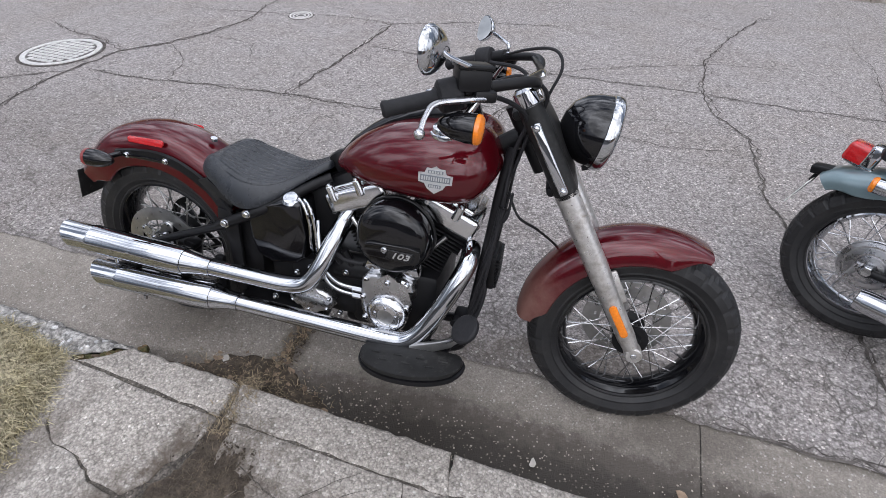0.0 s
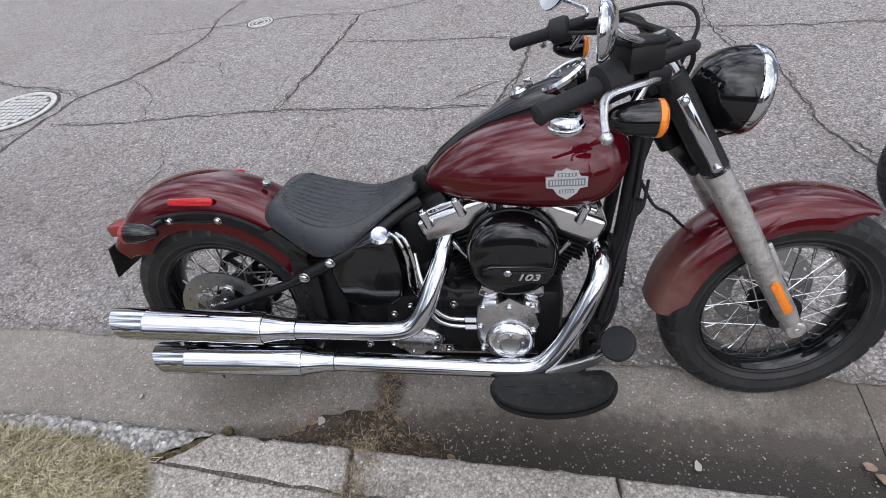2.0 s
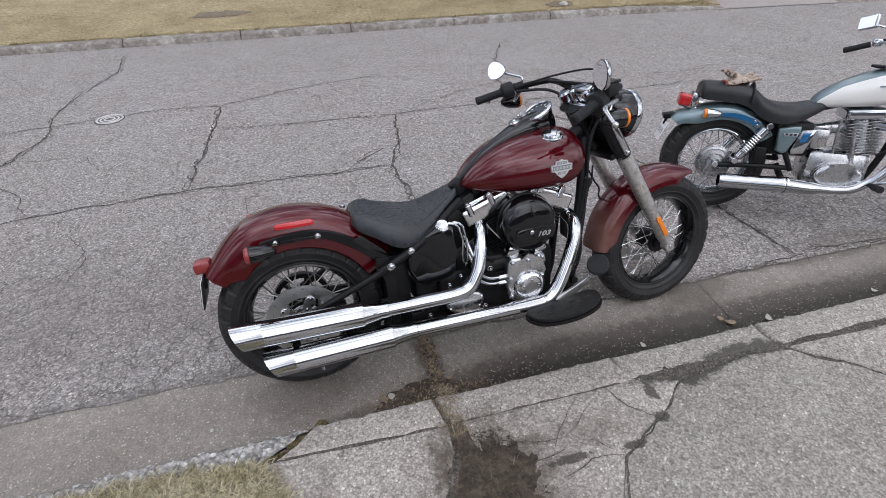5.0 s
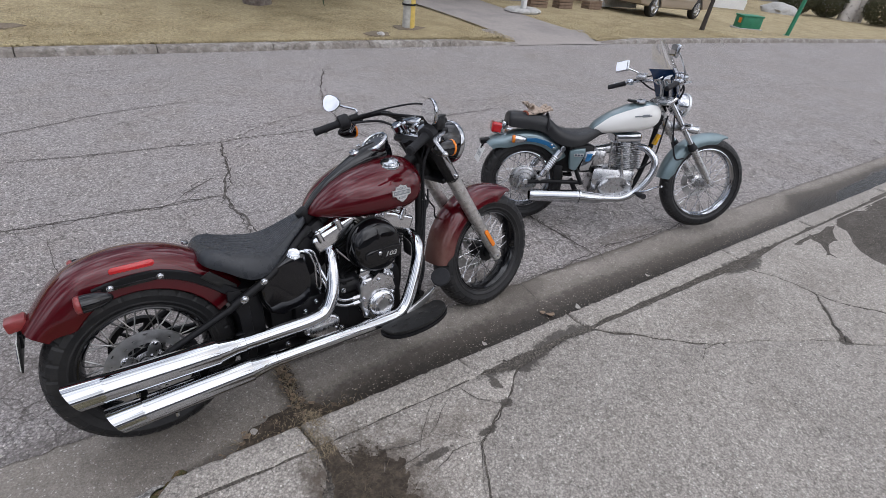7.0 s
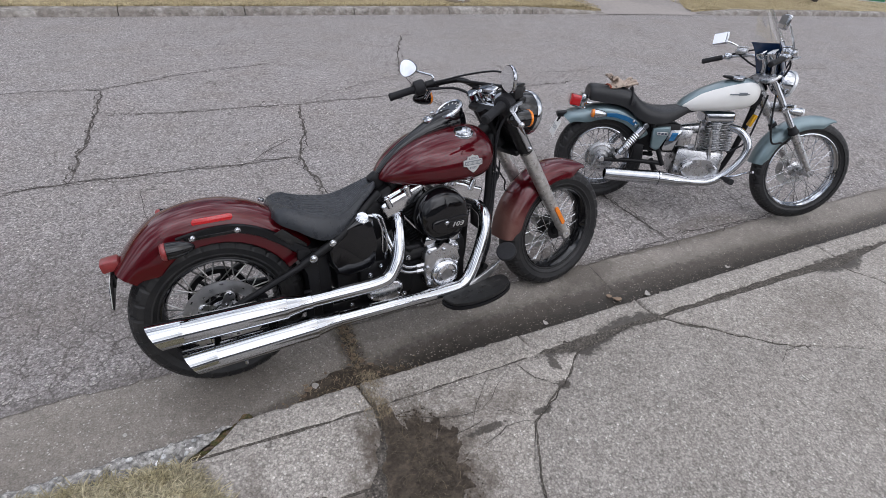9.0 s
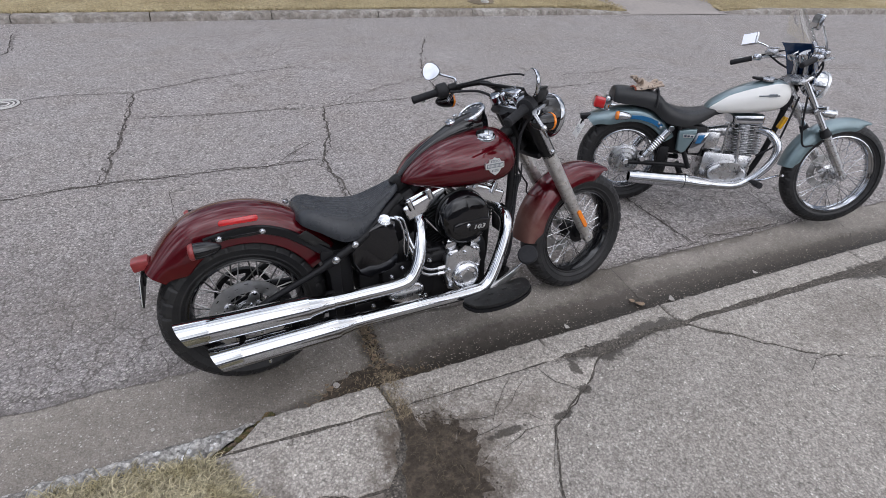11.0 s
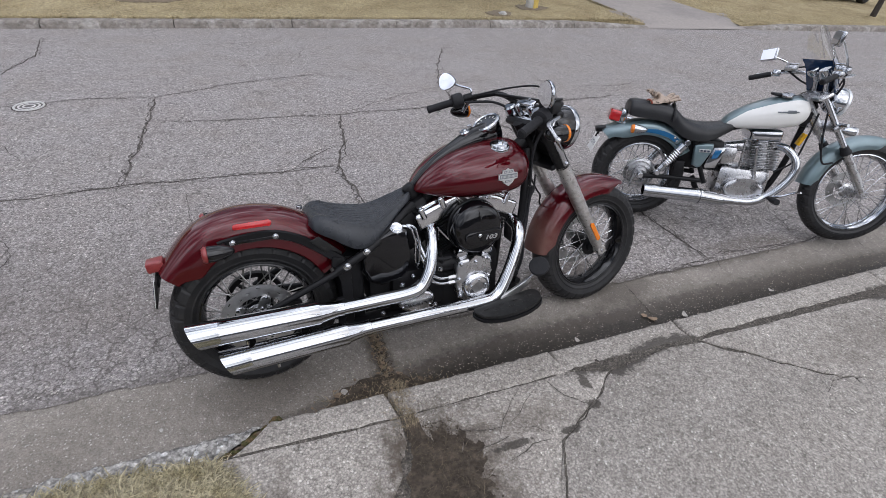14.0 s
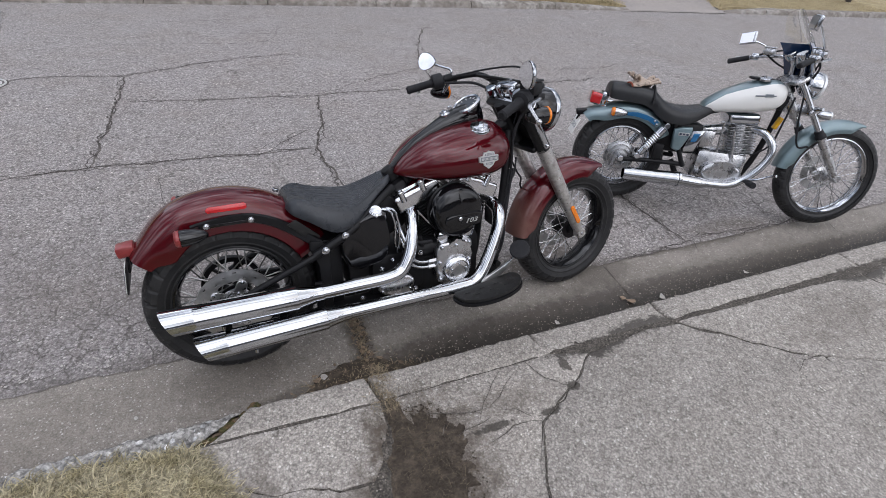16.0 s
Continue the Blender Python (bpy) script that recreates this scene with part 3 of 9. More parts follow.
bm = bmesh.new()
sheet(bm, steps(-0.68, 8, 60) + [12, 30], [-2.6, -2, -1.5, -1.2, -0.9, -0.6, -0.4, -0.3, -0.2, -0.11], lambda x, y: drop(x) + 0.0535 + 0.004 * noise.noise(Vector((x * 9, y * 9, 0))))
bed = finish("pavement_bed", bm, M_BED)
tagged(bed, "damp dark silt bed under the cracked pavement", "pavement bed", kind="structure")

pavement = thing("pavement", "cracked pale concrete pavement slabs behind the kerb", "pavement", kind="structure")
SLABS = [
    [(-0.68, -0.125), (-0.35, -0.142), (-0.03, -0.148), (-0.045, -0.25), (-0.105, -0.355), (-0.15, -0.425), (-0.24, -0.424), (-0.34, -0.383), (-0.43, -0.362), (-0.48, -0.336), (-0.56, -0.292), (-0.64, -0.25)],
    [(-0.64, -0.263), (-0.56, -0.304), (-0.485, -0.354), (-0.435, -0.378), (-0.345, -0.403), (-0.245, -0.441), (-0.17, -0.445), (-0.19, -0.62), (-0.24, -1.3), (-0.1, -2.55), (-0.7, -2.55), (-0.6, -1.3), (-0.58, -0.5)],
    [(-0.165, -0.83), (0.3, -0.98), (0.325, -1.02), (0.1, -2.55), (-0.085, -2.55), (-0.225, -1.3)],
    [(0.03, -0.143), (0.4, -0.146), (0.75, -0.144), (0.93, -0.19), (0.77, -0.305), (0.54, -0.435), (0.42, -0.63), (0.33, -1.0), (0.2, -1.0), (0.1, -0.5), (0.05, -0.3)],
    [(0.95, -0.2), (1.28, -0.16), (1.48, -0.18), (1.6, -0.29), (1.85, -0.48), (2.02, -0.57), (1.975, -0.75), (1.93, -0.97), (1.84, -1.25), (1.6, -2.55), (0.12, -2.55), (0.345, -1.0), (0.43, -0.63), (0.55, -0.445), (0.78, -0.315)],
    [(1.5, -0.165), (1.85, -0.175), (2.5, -0.185), (2.86, -0.215), (3.0, -0.45), (3.01, -0.59), (2.94, -0.635), (2.68, -0.88), (2.3, -0.68), (2.03, -0.56), (1.87, -0.47), (1.62, -0.27)],
    [(2.04, -0.58), (2.3, -0.69), (2.69, -0.9), (2.85, -1.05), (3.2, -2.55), (1.62, -2.55), (1.85, -1.25), (1.943, -0.97), (1.988, -0.75)],
    [(2.89, -0.215), (3.45, -0.16), (7.0, -0.15), (7.0, -1.6), (3.3, -1.0), (3.12, -0.75), (3.04, -0.6), (3.02, -0.45)],
    [(3.02, -0.61), (3.1, -0.765), (3.28, -1.015), (7.0, -1.62), (7.0, -2.55), (3.22, -2.55), (2.87, -1.05), (2.71, -0.9), (2.96, -0.65)],
    [(7.01, -0.15), (12.0, -0.15), (12.0, -2.55), (7.01, -2.55)],
]
for i, poly in enumerate(SLABS):
    slab("paving_slab", poly, KERB + 0.001 + 0.002 * math.sin(i * 1.7), 0.06, M_CONCRETE, pavement, -0.005, i + 3, 0.004, step=0.02, amp=0.004, bend=True)

# ---- motorcycle materials ----
M_RED = material("dark_red_paint", (0.076, 0.003, 0.0066), 0.34, metal=0.35, coat=1.0, vary=0.08, scale=6, spec=0.0)
M_REDDUST = material("dusty_red_paint", (0.08, 0.0038, 0.0078), 0.34, metal=0.4, coat=1.0, vary=0.12, scale=40, spec=0.0)


def dust(m, centre, radii, colour, strength, rough=0.7, fine=22.0):
    """Dried road dust gathered round one place of a painted part."""
    w = Weave(m)
    mp = w.n.new("ShaderNodeMapping")
    mp.vector_type = "TEXTURE"
    mp.inputs["Location"].default_value, mp.inputs["Scale"].default_value = centre, radii
    w.l.new(w.co, mp.inputs["Vector"])
    size = w.n.new("ShaderNodeVectorMath")
    size.operation = "LENGTH"
    w.l.new(mp.outputs["Vector"], size.inputs[0])
    f = w.span(w.math("ADD", size.outputs["Value"], w.math("MULTIPLY", w.noise(fine, 7, 0.7), 0.9)), 0.7, 1.5, strength, 0.0)
    w.cover(f, colour, rough)
    for key, a, c in (("Metallic", w.b.inputs["Metallic"].default_value, 0.0), ("Coat Weight", w.b.inputs["Coat Weight"].default_value, 0.15)):
        w.l.new(w.span(f, 0, 1, a, c), w.b.inputs[key])


dust(M_REDDUST, (1.29, 0.0, 0.38), (0.16, 0.3, 0.26), (0.2, 0.115, 0.095), 0.75)
M_CHROME = material("chrome", (0.52, 0.535, 0.56), 0.045, metal=1.0, rough_vary=0.03, scale=8, vary=0.05)
M_GLOSSB = material("gloss_black", (0.004, 0.004, 0.005), 0.06, vary=0.3, scale=10)
M_SATINB = material("satin_black", (0.008, 0.008, 0.009), 0.4, spec=0.25, vary=0.35, scale=25, rough_vary=0.12)
M_MATTB = material("matt_black_plastic", (0.018, 0.018, 0.02), 0.6, spec=0.25, vary=0.25, scale=60, bump=0.0008, bump_scale=500)
M_DUSTB = material("dusty_black", (0.014, 0.014, 0.014), 0.45, spec=0.3, second=(0.05, 0.048, 0.046), second_scale=45, second_lo=0.55, second_hi=0.8, vary=0.3, scale=60)
M_RUBBER = material("tyre_rubber", (0.014, 0.014, 0.015), 0.5, spec=0.4, second=(0.026, 0.025, 0.025), second_scale=7, vary=0.3, scale=50, bump=0.001, bump_scale=300)
M_LEATHER = material("black_leather", (0.02, 0.023, 0.028), 0.29, vary=0.25, scale=30, bump=0.0012, bump_scale=420, rough_vary=0.08)
M_ALU = material("cast_aluminium", (0.53, 0.53, 0.54), 0.28, metal=1.0, vary=0.15, scale=40, bump=0.0006, bump_scale=300, rough_vary=0.1)
for paint in (M_RED, M_REDDUST):
    paint.node_tree.nodes["Principled BSDF"].inputs["Coat IOR"].default_value = 1.52
M_GLOSSB.node_tree.nodes["Principled BSDF"].inputs["IOR"].default_value = 1.52
M_POLISH = material("polished_alloy", (0.66, 0.665, 0.68), 0.18, metal=1.0, vary=0.12, scale=30, rough_vary=0.06)
M_FORK = material("dusty_aluminium", (0.56, 0.545, 0.53), 0.36, metal=0.75, second=(0.3, 0.27, 0.24), second_scale=30, second_lo=0.48, second_hi=0.72, vary=0.2, scale=50, rough_vary=0.15)
M_STEEL = material("brake_steel", (0.46, 0.455, 0.45), 0.38, metal=1.0, vary=0.2, scale=30, rough_vary=0.1)
M_SPOKE = material("zinc_spoke", (0.45, 0.45, 0.455), 0.25, metal=1.0)
# Darker copy of the zinc spoke, with the rear wheel's shade in the colour.
M_SHADESPOKE = material("shaded_spoke", (0.3, 0.297, 0.29), 0.32, metal=0.9)
M_AMBER = material("amber_lens", (0.75, 0.2, 0.01), 0.2, coat=0.6, vary=0.2, scale=120)
M_REDLENS = material("red_lens", (0.45, 0.012, 0.015), 0.18, coat=0.7, vary=0.25, scale=150)
M_DKREDLENS = material("dusty_red_lens", (0.22, 0.03, 0.03), 0.35, coat=0.3, vary=0.2, scale=80)
M_GLASS = material("lens_glass", (0.9, 0.92, 0.93), 0.03, transmission=1.0, ior=1.45)
M_MIRROR = material("mirror_glass", (0.86, 0.88, 0.9), 0.02, metal=1.0)
M_DIAL = material("dial_face", (0.07, 0.075, 0.085), 0.12, vary=0.1, scale=20)
M_SILVERPAD = material("badge_silver", (0.6, 0.6, 0.6), 0.35, metal=0.8)
M_BADGEGREY = material("badge_grey", (0.2, 0.22, 0.24), 0.4, metal=0.4)
M_PLATE = material("number_plate", (0.7, 0.7, 0.68), 0.45, vary=0.08, scale=30)
M_INK = material("dark_ink", (0.03, 0.04, 0.07), 0.6)


def tyre_mesh(bm, R, half, rim, m, n=208, sipe=True, ribs=False):
    """A tyre with a rounded crown, side wall and angled tread grooves, round the local z axis of m."""
    prof = [(rim - 0.004, -half * 0.62), (rim + 0.004, -half * 0.7), (rim + 0.006, -half * 0.755), (rim + 0.010, -half * 0.755), (rim + 0.012, -half * 0.74), (rim + 0.024, -half * 0.86), (rim + 0.026, -half * 0.895),
            (rim + 0.030, -half * 0.895), (rim + 0.032, -half * 0.89), (R - 0.05, -half), (R - 0.03, -half * 0.95), (R - 0.016, -half * 0.8),
            (R - 0.008, -half * 0.6), (R - 0.003, -half * 0.4), (R - 0.001, -half * 0.2), (R, 0)]
    prof = prof + [(r, -h) for r, h in prof[-2::-1]]
    rings = []
    for i, (r, h) in enumerate(prof):
        ring = []
        for k in range(n):
            rr, hh = r, h
            a = abs(h) / half
            if sipe and r > R - 0.032 and 0.15 < a < 0.97:
                ph = (k + int(9 * a) + (3 if h > 0 else 0)) % 7
                if ph < 1 and a > 0.3:
                    rr -= 0.007
                    hh *= 0.96
                if ribs and 0.3 < a < 0.5:
                    rr -= 0.004
            ring.append(bm.verts.new(m @ V(rr * math.cos(2 * math.pi * k / n), rr * math.sin(2 * math.pi * k / n), hh)))
        rings.append(ring)
    for a, b in zip(rings, rings[1:]):
        for k in range(n):
            j = (k + 1) % n
            bm.faces.new((a[k], a[j], b[j], b[k]))


def rim_mesh(bm, r, half, m, depth=0.02):
    lathe(bm, [(r + 0.004, -half), (r - 0.003, -half - 0.002), (r - 0.008, -half + 0.006), (r - depth, -half * 0.45), (r - depth - 0.004, 0), (r - depth, half * 0.45),
               (r - 0.008, half - 0.006), (r - 0.003, half + 0.002), (r + 0.004, half)], m, 64)


def wheel(bike, name, centre, R, half, rim, rim_mat, hub_mat, spokes, hub_r, hub_half, label, steer=None, sipe=True, ribs=False, spoke_mat=None, spoke_r=0.0019):
    """A wire wheel: the tyre, with rim, hub and each spoke under it."""
    m = aim((0, 0, 0), (0, 1, 0))
    bm = bmesh.new()
    tyre_mesh(bm, R, half, rim, m, sipe=sipe, ribs=ribs)
    w = part(name, bm, M_RUBBER, bike, label, smooth=16)
    w.matrix_basis = (steer or Matrix()) @ Matrix.Translation(centre)
    bm = bmesh.new()
    rim_mesh(bm, rim, half * 0.68, m)
    part("rim", bm, rim_mat, w)
    bm = bmesh.new()
    lathe(bm, [(0, -hub_half - 0.012), (hub_r * 0.55, -hub_half - 0.012), (hub_r * 0.6, -hub_half), (hub_r, -hub_half), (hub_r, -hub_half + 0.008), (hub_r * 0.62, -hub_half + 0.02),
               (hub_r * 0.55, 0), (hub_r * 0.62, hub_half - 0.02), (hub_r, hub_half - 0.008), (hub_r, hub_half), (hub_r * 0.6, hub_half), (hub_r * 0.55, hub_half + 0.012), (0, hub_half + 0.012)], m, 32)
    part("hub", bm, hub_mat, w)
    first = {}
    for k in range(spokes):
        side = 1 if k % 2 else -1
        lean = 1 if (k // 2) % 2 else -1
        if (side, lean) not in first:
            bm = bmesh.new()
            a = lean * 1.05
            tube(bm, [(hub_r * 0.93 * math.cos(a), side * (hub_half - 0.006), hub_r * 0.93 * math.sin(a)), (rim - 0.022, side * 0.006, 0)], spoke_r, 6, cap=False)
            tube(bm, [(rim - 0.05, side * (0.006 + (hub_half - 0.012) * 0.18), math.sin(a) * hub_r * 0.18), (rim - 0.02, side * 0.006, 0)], 0.0032, 6, cap=False)
            first[side, lean] = part("spoke", bm, spoke_mat or M_SPOKE, w)
            o = first[side, lean]
        else:
            o = again("spoke", first[side, lean], w, Matrix())
        o.matrix_basis = pose(0, 0, 0, 0, -360 * k / spokes, 0)
    return w


def drilled_disc(bm, r0, r1, thick, m, holes=3, n=60):
    """A brake disc with rows of drilled holes, as a grid with quads left out."""
    rows = 9
    grid = {}
    for i in range(rows + 1):
        for k in range(n):
            a = 2 * math.pi * k / n
            r = r0 + (r1 - r0) * i / rows
            for s in (0, 1):
                grid[i, k, s] = bm.verts.new(m @ V(r * math.cos(a), r * math.sin(a), thick * s))
    gone = set()
    for k in range(n):
        if k % 3 == 0:
            gone.add((2 + 2 * ((k // 3) % 3), k))
    for i in range(rows):
        for k in range(n):
            j = (k + 1) % n
            if (i, k) in gone:
                a = [grid[i, k, 0], grid[i, j, 0], grid[i + 1, j, 0], grid[i + 1, k, 0]]
                b = [grid[i, k, 1], grid[i, j, 1], grid[i + 1, j, 1], grid[i + 1, k, 1]]
                for q in range(4):
                    bm.faces.new((a[q], a[(q + 1) % 4], b[(q + 1) % 4], b[q]))
                continue
            bm.faces.new((grid[i, k, 0], grid[i, j, 0], grid[i + 1, j, 0], grid[i + 1, k, 0]))
            bm.faces.new((grid[i, k, 1], grid[i, j, 1], grid[i + 1, j, 1], grid[i + 1, k, 1]))
    for k in range(n):
        j = (k + 1) % n
        bm.faces.new((grid[0, k, 0], grid[0, j, 0], grid[0, j, 1], grid[0, k, 1]))
        bm.faces.new((grid[rows, k, 0], grid[rows, j, 0], grid[rows, j, 1], grid[rows, k, 1]))


def fender_mesh(bm, cx, cz, a0, a1, section, n=40, thick=0.004, taper=None):
    """A mudguard: the half section (y, radius) swept round (cx, cz) from angle a0 to a1 in degrees. taper(u) gives (ridge factor, skirt cut)."""
    full = [(-y, r) for y, r in section[:0:-1]] + list(section)
    rings_o, rings_i = [], []
    for i in range(n + 1):
        u = i / n
        a = radians(a0 + (a1 - a0) * u)
        f, cut = taper(u) if taper else (1.0, 0.0)
        o, inn = [], []
        for y, r in full:
            top = max(q[1] for q in section)
            rr = top * f - (top - r) * (1 - cut)
            yy = y * (1 - 0.25 * cut)
            o.append(V(cx + rr * math.cos(a), yy, cz + rr * math.sin(a)))
            ri = rr - thick
            inn.append(V(cx + ri * math.cos(a), yy * 0.965, cz + ri * math.sin(a)))
        rings_o.append(o)
        rings_i.append(inn[::-1])
    loft(bm, [o + q for o, q in zip(rings_o, rings_i)])


def bullet_lamp(bike, name, p, axis, length, r, lens_mat, body_mat, parent_m=None):
    """A bullet-shaped turn signal: housing and a domed lens at the front of the axis."""
    bm = bmesh.new()
    lathe(bm, [(0, 0), (r * 0.3, length * 0.03), (r * 0.62, length * 0.16), (r * 0.88, length * 0.38), (r, length * 0.65), (r, length * 0.84), (0, length * 0.84)], aim(p, axis), 28)
    h = part(name, bm, body_mat, bike)
    bm = bmesh.new()
    lathe(bm, [(r * 0.9, length * 0.84), (r * 1.02, length * 0.86), (r * 1.0, length * 0.95), (r * 0.8, length * 1.01), (0, length * 1.04)], aim(p, axis), 28)
    part("lens", bm, lens_mat, h)
    if parent_m is not None:
        h.matrix_basis = parent_m
    return h


def bolt(bike, p, axis=(0, -1, 0), r=0.009, h=0.007, mat=None, name="bolt"):
    bm = bmesh.new()
    lathe(bm, [(0, -0.004), (r * 1.25, -0.004), (r * 1.25, 0.001), (r, 0.001), (r * 0.95, h * 0.7), (r * 0.6, h), (0, h)], aim(p, axis), 14)
    return part(name, bm, mat or M_CHROME, bike)


def cable(bike, pts, r=0.0042, mat=None, name="cable", n=8):
    bm = bmesh.new()
    tube(bm, spline(pts, 7), r, n)
    return part(name, bm, mat or M_MATTB, bike)


def pipe(bike, name, pts, r, mat, n=14, res=6, hollow=0.0, label=""):
    bm = bmesh.new()
    tube(bm, spline(pts, res), r, n, hollow=hollow)
    return part(name, bm, mat, bike, label)


def lettering(text, size, depth, mat, parent, m, name="lettering", shear=0.0, bold=0.0):
    """Raised lettering as a mesh under parent."""
    cu = bpy.data.curves.new(name, "FONT")
    cu.body, cu.size, cu.extrude, cu.align_x, cu.align_y, cu.shear = text, size, depth, "CENTER", "CENTER", shear
    cu.offset = bold
    tmp = new("tmp", cu)
    bpy.context.view_layer.update()
    me = bpy.data.meshes.new_from_object(tmp)
    bpy.data.objects.remove(tmp)
    bpy.data.curves.remove(cu)
    me.name = name
    me.materials.clear()
    me.materials.append(mat)
    o = new(name, me)
    o.parent, o.matrix_basis = parent, m
    return o

# ---- dark red cruiser ----
RED_POSE = pose(-0.487, 0.298, 0.002, 0, 0, 3.2) @ pose(0, 0, 0, 0, 1.2, 0) @ pose(0, 0, 0, -11, 0, 0)
moto = thing("motorcycle", "dark red cruiser motorcycle with chrome exhausts leaning at the kerb", "motorcycle", RED_POSE)
FORK = V(-0.526, 0, 0.8505)
HEAD = V(1.20, 0, 0.97)
STEER = Matrix.Translation(HEAD) @ Matrix.Rotation(radians(4.5), 4, FORK) @ Matrix.Translation(-HEAD)
RIGHT = (0, -1, 0)


def steered(o):
    o.matrix_basis = STEER @ o.matrix_basis
    return o


def on_fork(s, y=0.0, fwd=0.0):
    """A point s metres up the fork from the axle."""
    return V(1.657, y, 0.32) + FORK * s + V(0.8505, 0, 0.526) * fwd


# wheels
rear = wheel(moto, "rear_wheel", (0, 0, 0.323), 0.323, 0.072, 0.218, M_GLOSSB, M_SATINB, 40, 0.062, 0.05, "worn black tyre on a black spoked rim", spoke_mat=M_SHADESPOKE, spoke_r=0.0026)
front = wheel(moto, "front_wheel", (1.657, 0, 0.32), 0.323, 0.066, 0.218, M_GLOSSB, M_SATINB, 40, 0.055, 0.045, "black tyre on a black spoked rim", STEER)
bm = bmesh.new()
drilled_disc(bm, 0.1, 0.149, 0.005, aim((0, -0.088, 0), (0, 1, 0)))
part("brake_disc", bm, M_STEEL, rear, "drilled steel brake disc")
bm = bmesh.new()
star = []
for k in range(60):
    a = 2 * math.pi * k / 60
    lobe = max(0.0, math.cos(5 * a)) ** 0.6
    star.append(((0.068 + 0.038 * lobe) * math.cos(a), (0.068 + 0.038 * lobe) * math.sin(a)))
prism(bm, star, -0.003, 0.006, aim((0, -0.089, 0), RIGHT), 0.0015, 1)
lathe(bm, [(0.0, 0.016), (0.026, 0.016), (0.03, 0.012), (0.042, 0.012), (0.046, 0.006), (0.046, 0.0)], aim((0, -0.089, 0), RIGHT), 40)
part("disc_carrier", bm, M_ALU, rear, "cast aluminium five-lobed disc carrier")
for k in range(5):
    a = 2 * math.pi * (k + 0.5) / 5
    bm = bmesh.new()
    tube(bm, [(0.052 * math.cos(a - 0.4), -0.0955, 0.052 * math.sin(a - 0.4)), (0.056 * math.cos(a), -0.0955, 0.056 * math.sin(a)), (0.052 * math.cos(a + 0.4), -0.0955, 0.052 * math.sin(a + 0.4))], 0.0055, 8, flat=0.35)
    part("carrier_slot", bm, M_SATINB, rear)
    bolt(rear, (0.097 * math.cos(a - math.pi / 5), -0.0945, 0.097 * math.sin(a - math.pi / 5)), r=0.006, h=0.004)
bm = bmesh.new()
lathe(bm, [(0.098, -0.013), (0.118, -0.013), (0.118, 0.013), (0.098, 0.013)], aim((0, 0.098, 0), RIGHT), 48, close=True)
part("belt_pulley", bm, M_SATINB, rear)
for k in range(6):
    a = math.pi * k / 3
    bm = bmesh.new()
    tube(bm, [(0.03 * math.cos(a), 0.098, 0.03 * math.sin(a)), (0.102 * math.cos(a + 0.2), 0.098, 0.102 * math.sin(a + 0.2))], 0.012, 8, flat=0.6)
    part("pulley_arm", bm, M_SATINB, rear)
for k in range(5):
    a = 2 * math.pi * k / 5 + 0.12
    bolt(rear, (0.05 * math.cos(a), -0.096, 0.05 * math.sin(a)), r=0.006, h=0.005)
bm = bmesh.new()
drilled_disc(bm, 0.085, 0.143, 0.005, aim((0, 0.072, 0), (0, 1, 0)))
part("brake_disc", bm, M_STEEL, front, "drilled steel brake disc")
bm = bmesh.new()
block(bm, (0.09, 0.05, 0.055), pose(1.54, 0.085, 0.40, 0, 40, 0), 0.012)
block(bm, (0.05, 0.06, 0.03), pose(1.525, 0.09, 0.435, 0, 40, 0), 0.008)
steered(part("brake_caliper", bm, M_ALU, moto))
bm = bmesh.new()
disc(bm, (1.657, -0.125, 0.32), (0, 1, 0), 0.014, 0.03, 16)
disc(bm, (1.657, -0.13, 0.32), (0, 1, 0), 0.009, 0.26, 12)
steered(part("axle", bm, M_CHROME, moto))

# fork sliders, covers and reflectors
for y in (-0.105, 0.105):
    bm = bmesh.new()
    pts = [on_fork(s, y) for s in (-0.02, 0.02, 0.06, 0.12, 0.25, 0.27, 0.28, 0.48, 0.56)]
    tube(bm, pts, 0.03, 18)
    for v in bm.verts:
        s = (v.co - on_fork(0, y)).dot(FORK)
        k = 0.78 if s < 0.03 else 0.92 if s < 0.2 else 1.0 if s < 0.262 else 1.06 if s < 0.3 else 1.1
        c = on_fork(s, y)
        v.co = c + (v.co - c) * k
    disc(bm, on_fork(0, y) - V(0, 0.022, 0), (0, 1, 0), 0.026, 0.044, 20)
    steered(part("fork_slider", bm, M_FORK, moto, "dusty satin aluminium fork leg"))
    bm = bmesh.new()
    tube(bm, [on_fork(s, y) for s in (0.535, 0.55, 0.7, 0.81)], [0.032, 0.033, 0.033, 0.033], 18)
    steered(part("fork_cover", bm, M_DUSTB, moto))
    bm = bmesh.new()
    sgn = -1 if y < 0 else 1
    m = aim(on_fork(0.14, y + sgn * 0.029), (0, sgn, 0), FORK)
    prism(bm, [(0.012 * math.cos(a) , 0.045 * (1 if math.sin(a) > 0 else -1) + 0.012 * math.sin(a)) for a in steps(0, 2 * math.pi * 15 / 16, 15)], 0, 0.007, m, 0.002)
    steered(part("fork_reflector", bm, M_AMBER, moto, "amber reflector strip"))
    # bright trim strip with a bolt at each end
    bm = bmesh.new()
    block(bm, (0.026, 0.205, 0.014), aim(on_fork(0.668, y + sgn * 0.036, -0.002), (0, sgn, 0), FORK), 0.006, 3)
    steered(part("trim_strip", bm, M_CHROME, moto))
    for s in (0.578, 0.758):
        steered(bolt(moto, on_fork(s, y + sgn * 0.044, -0.002), (0, sgn, 0), 0.008))
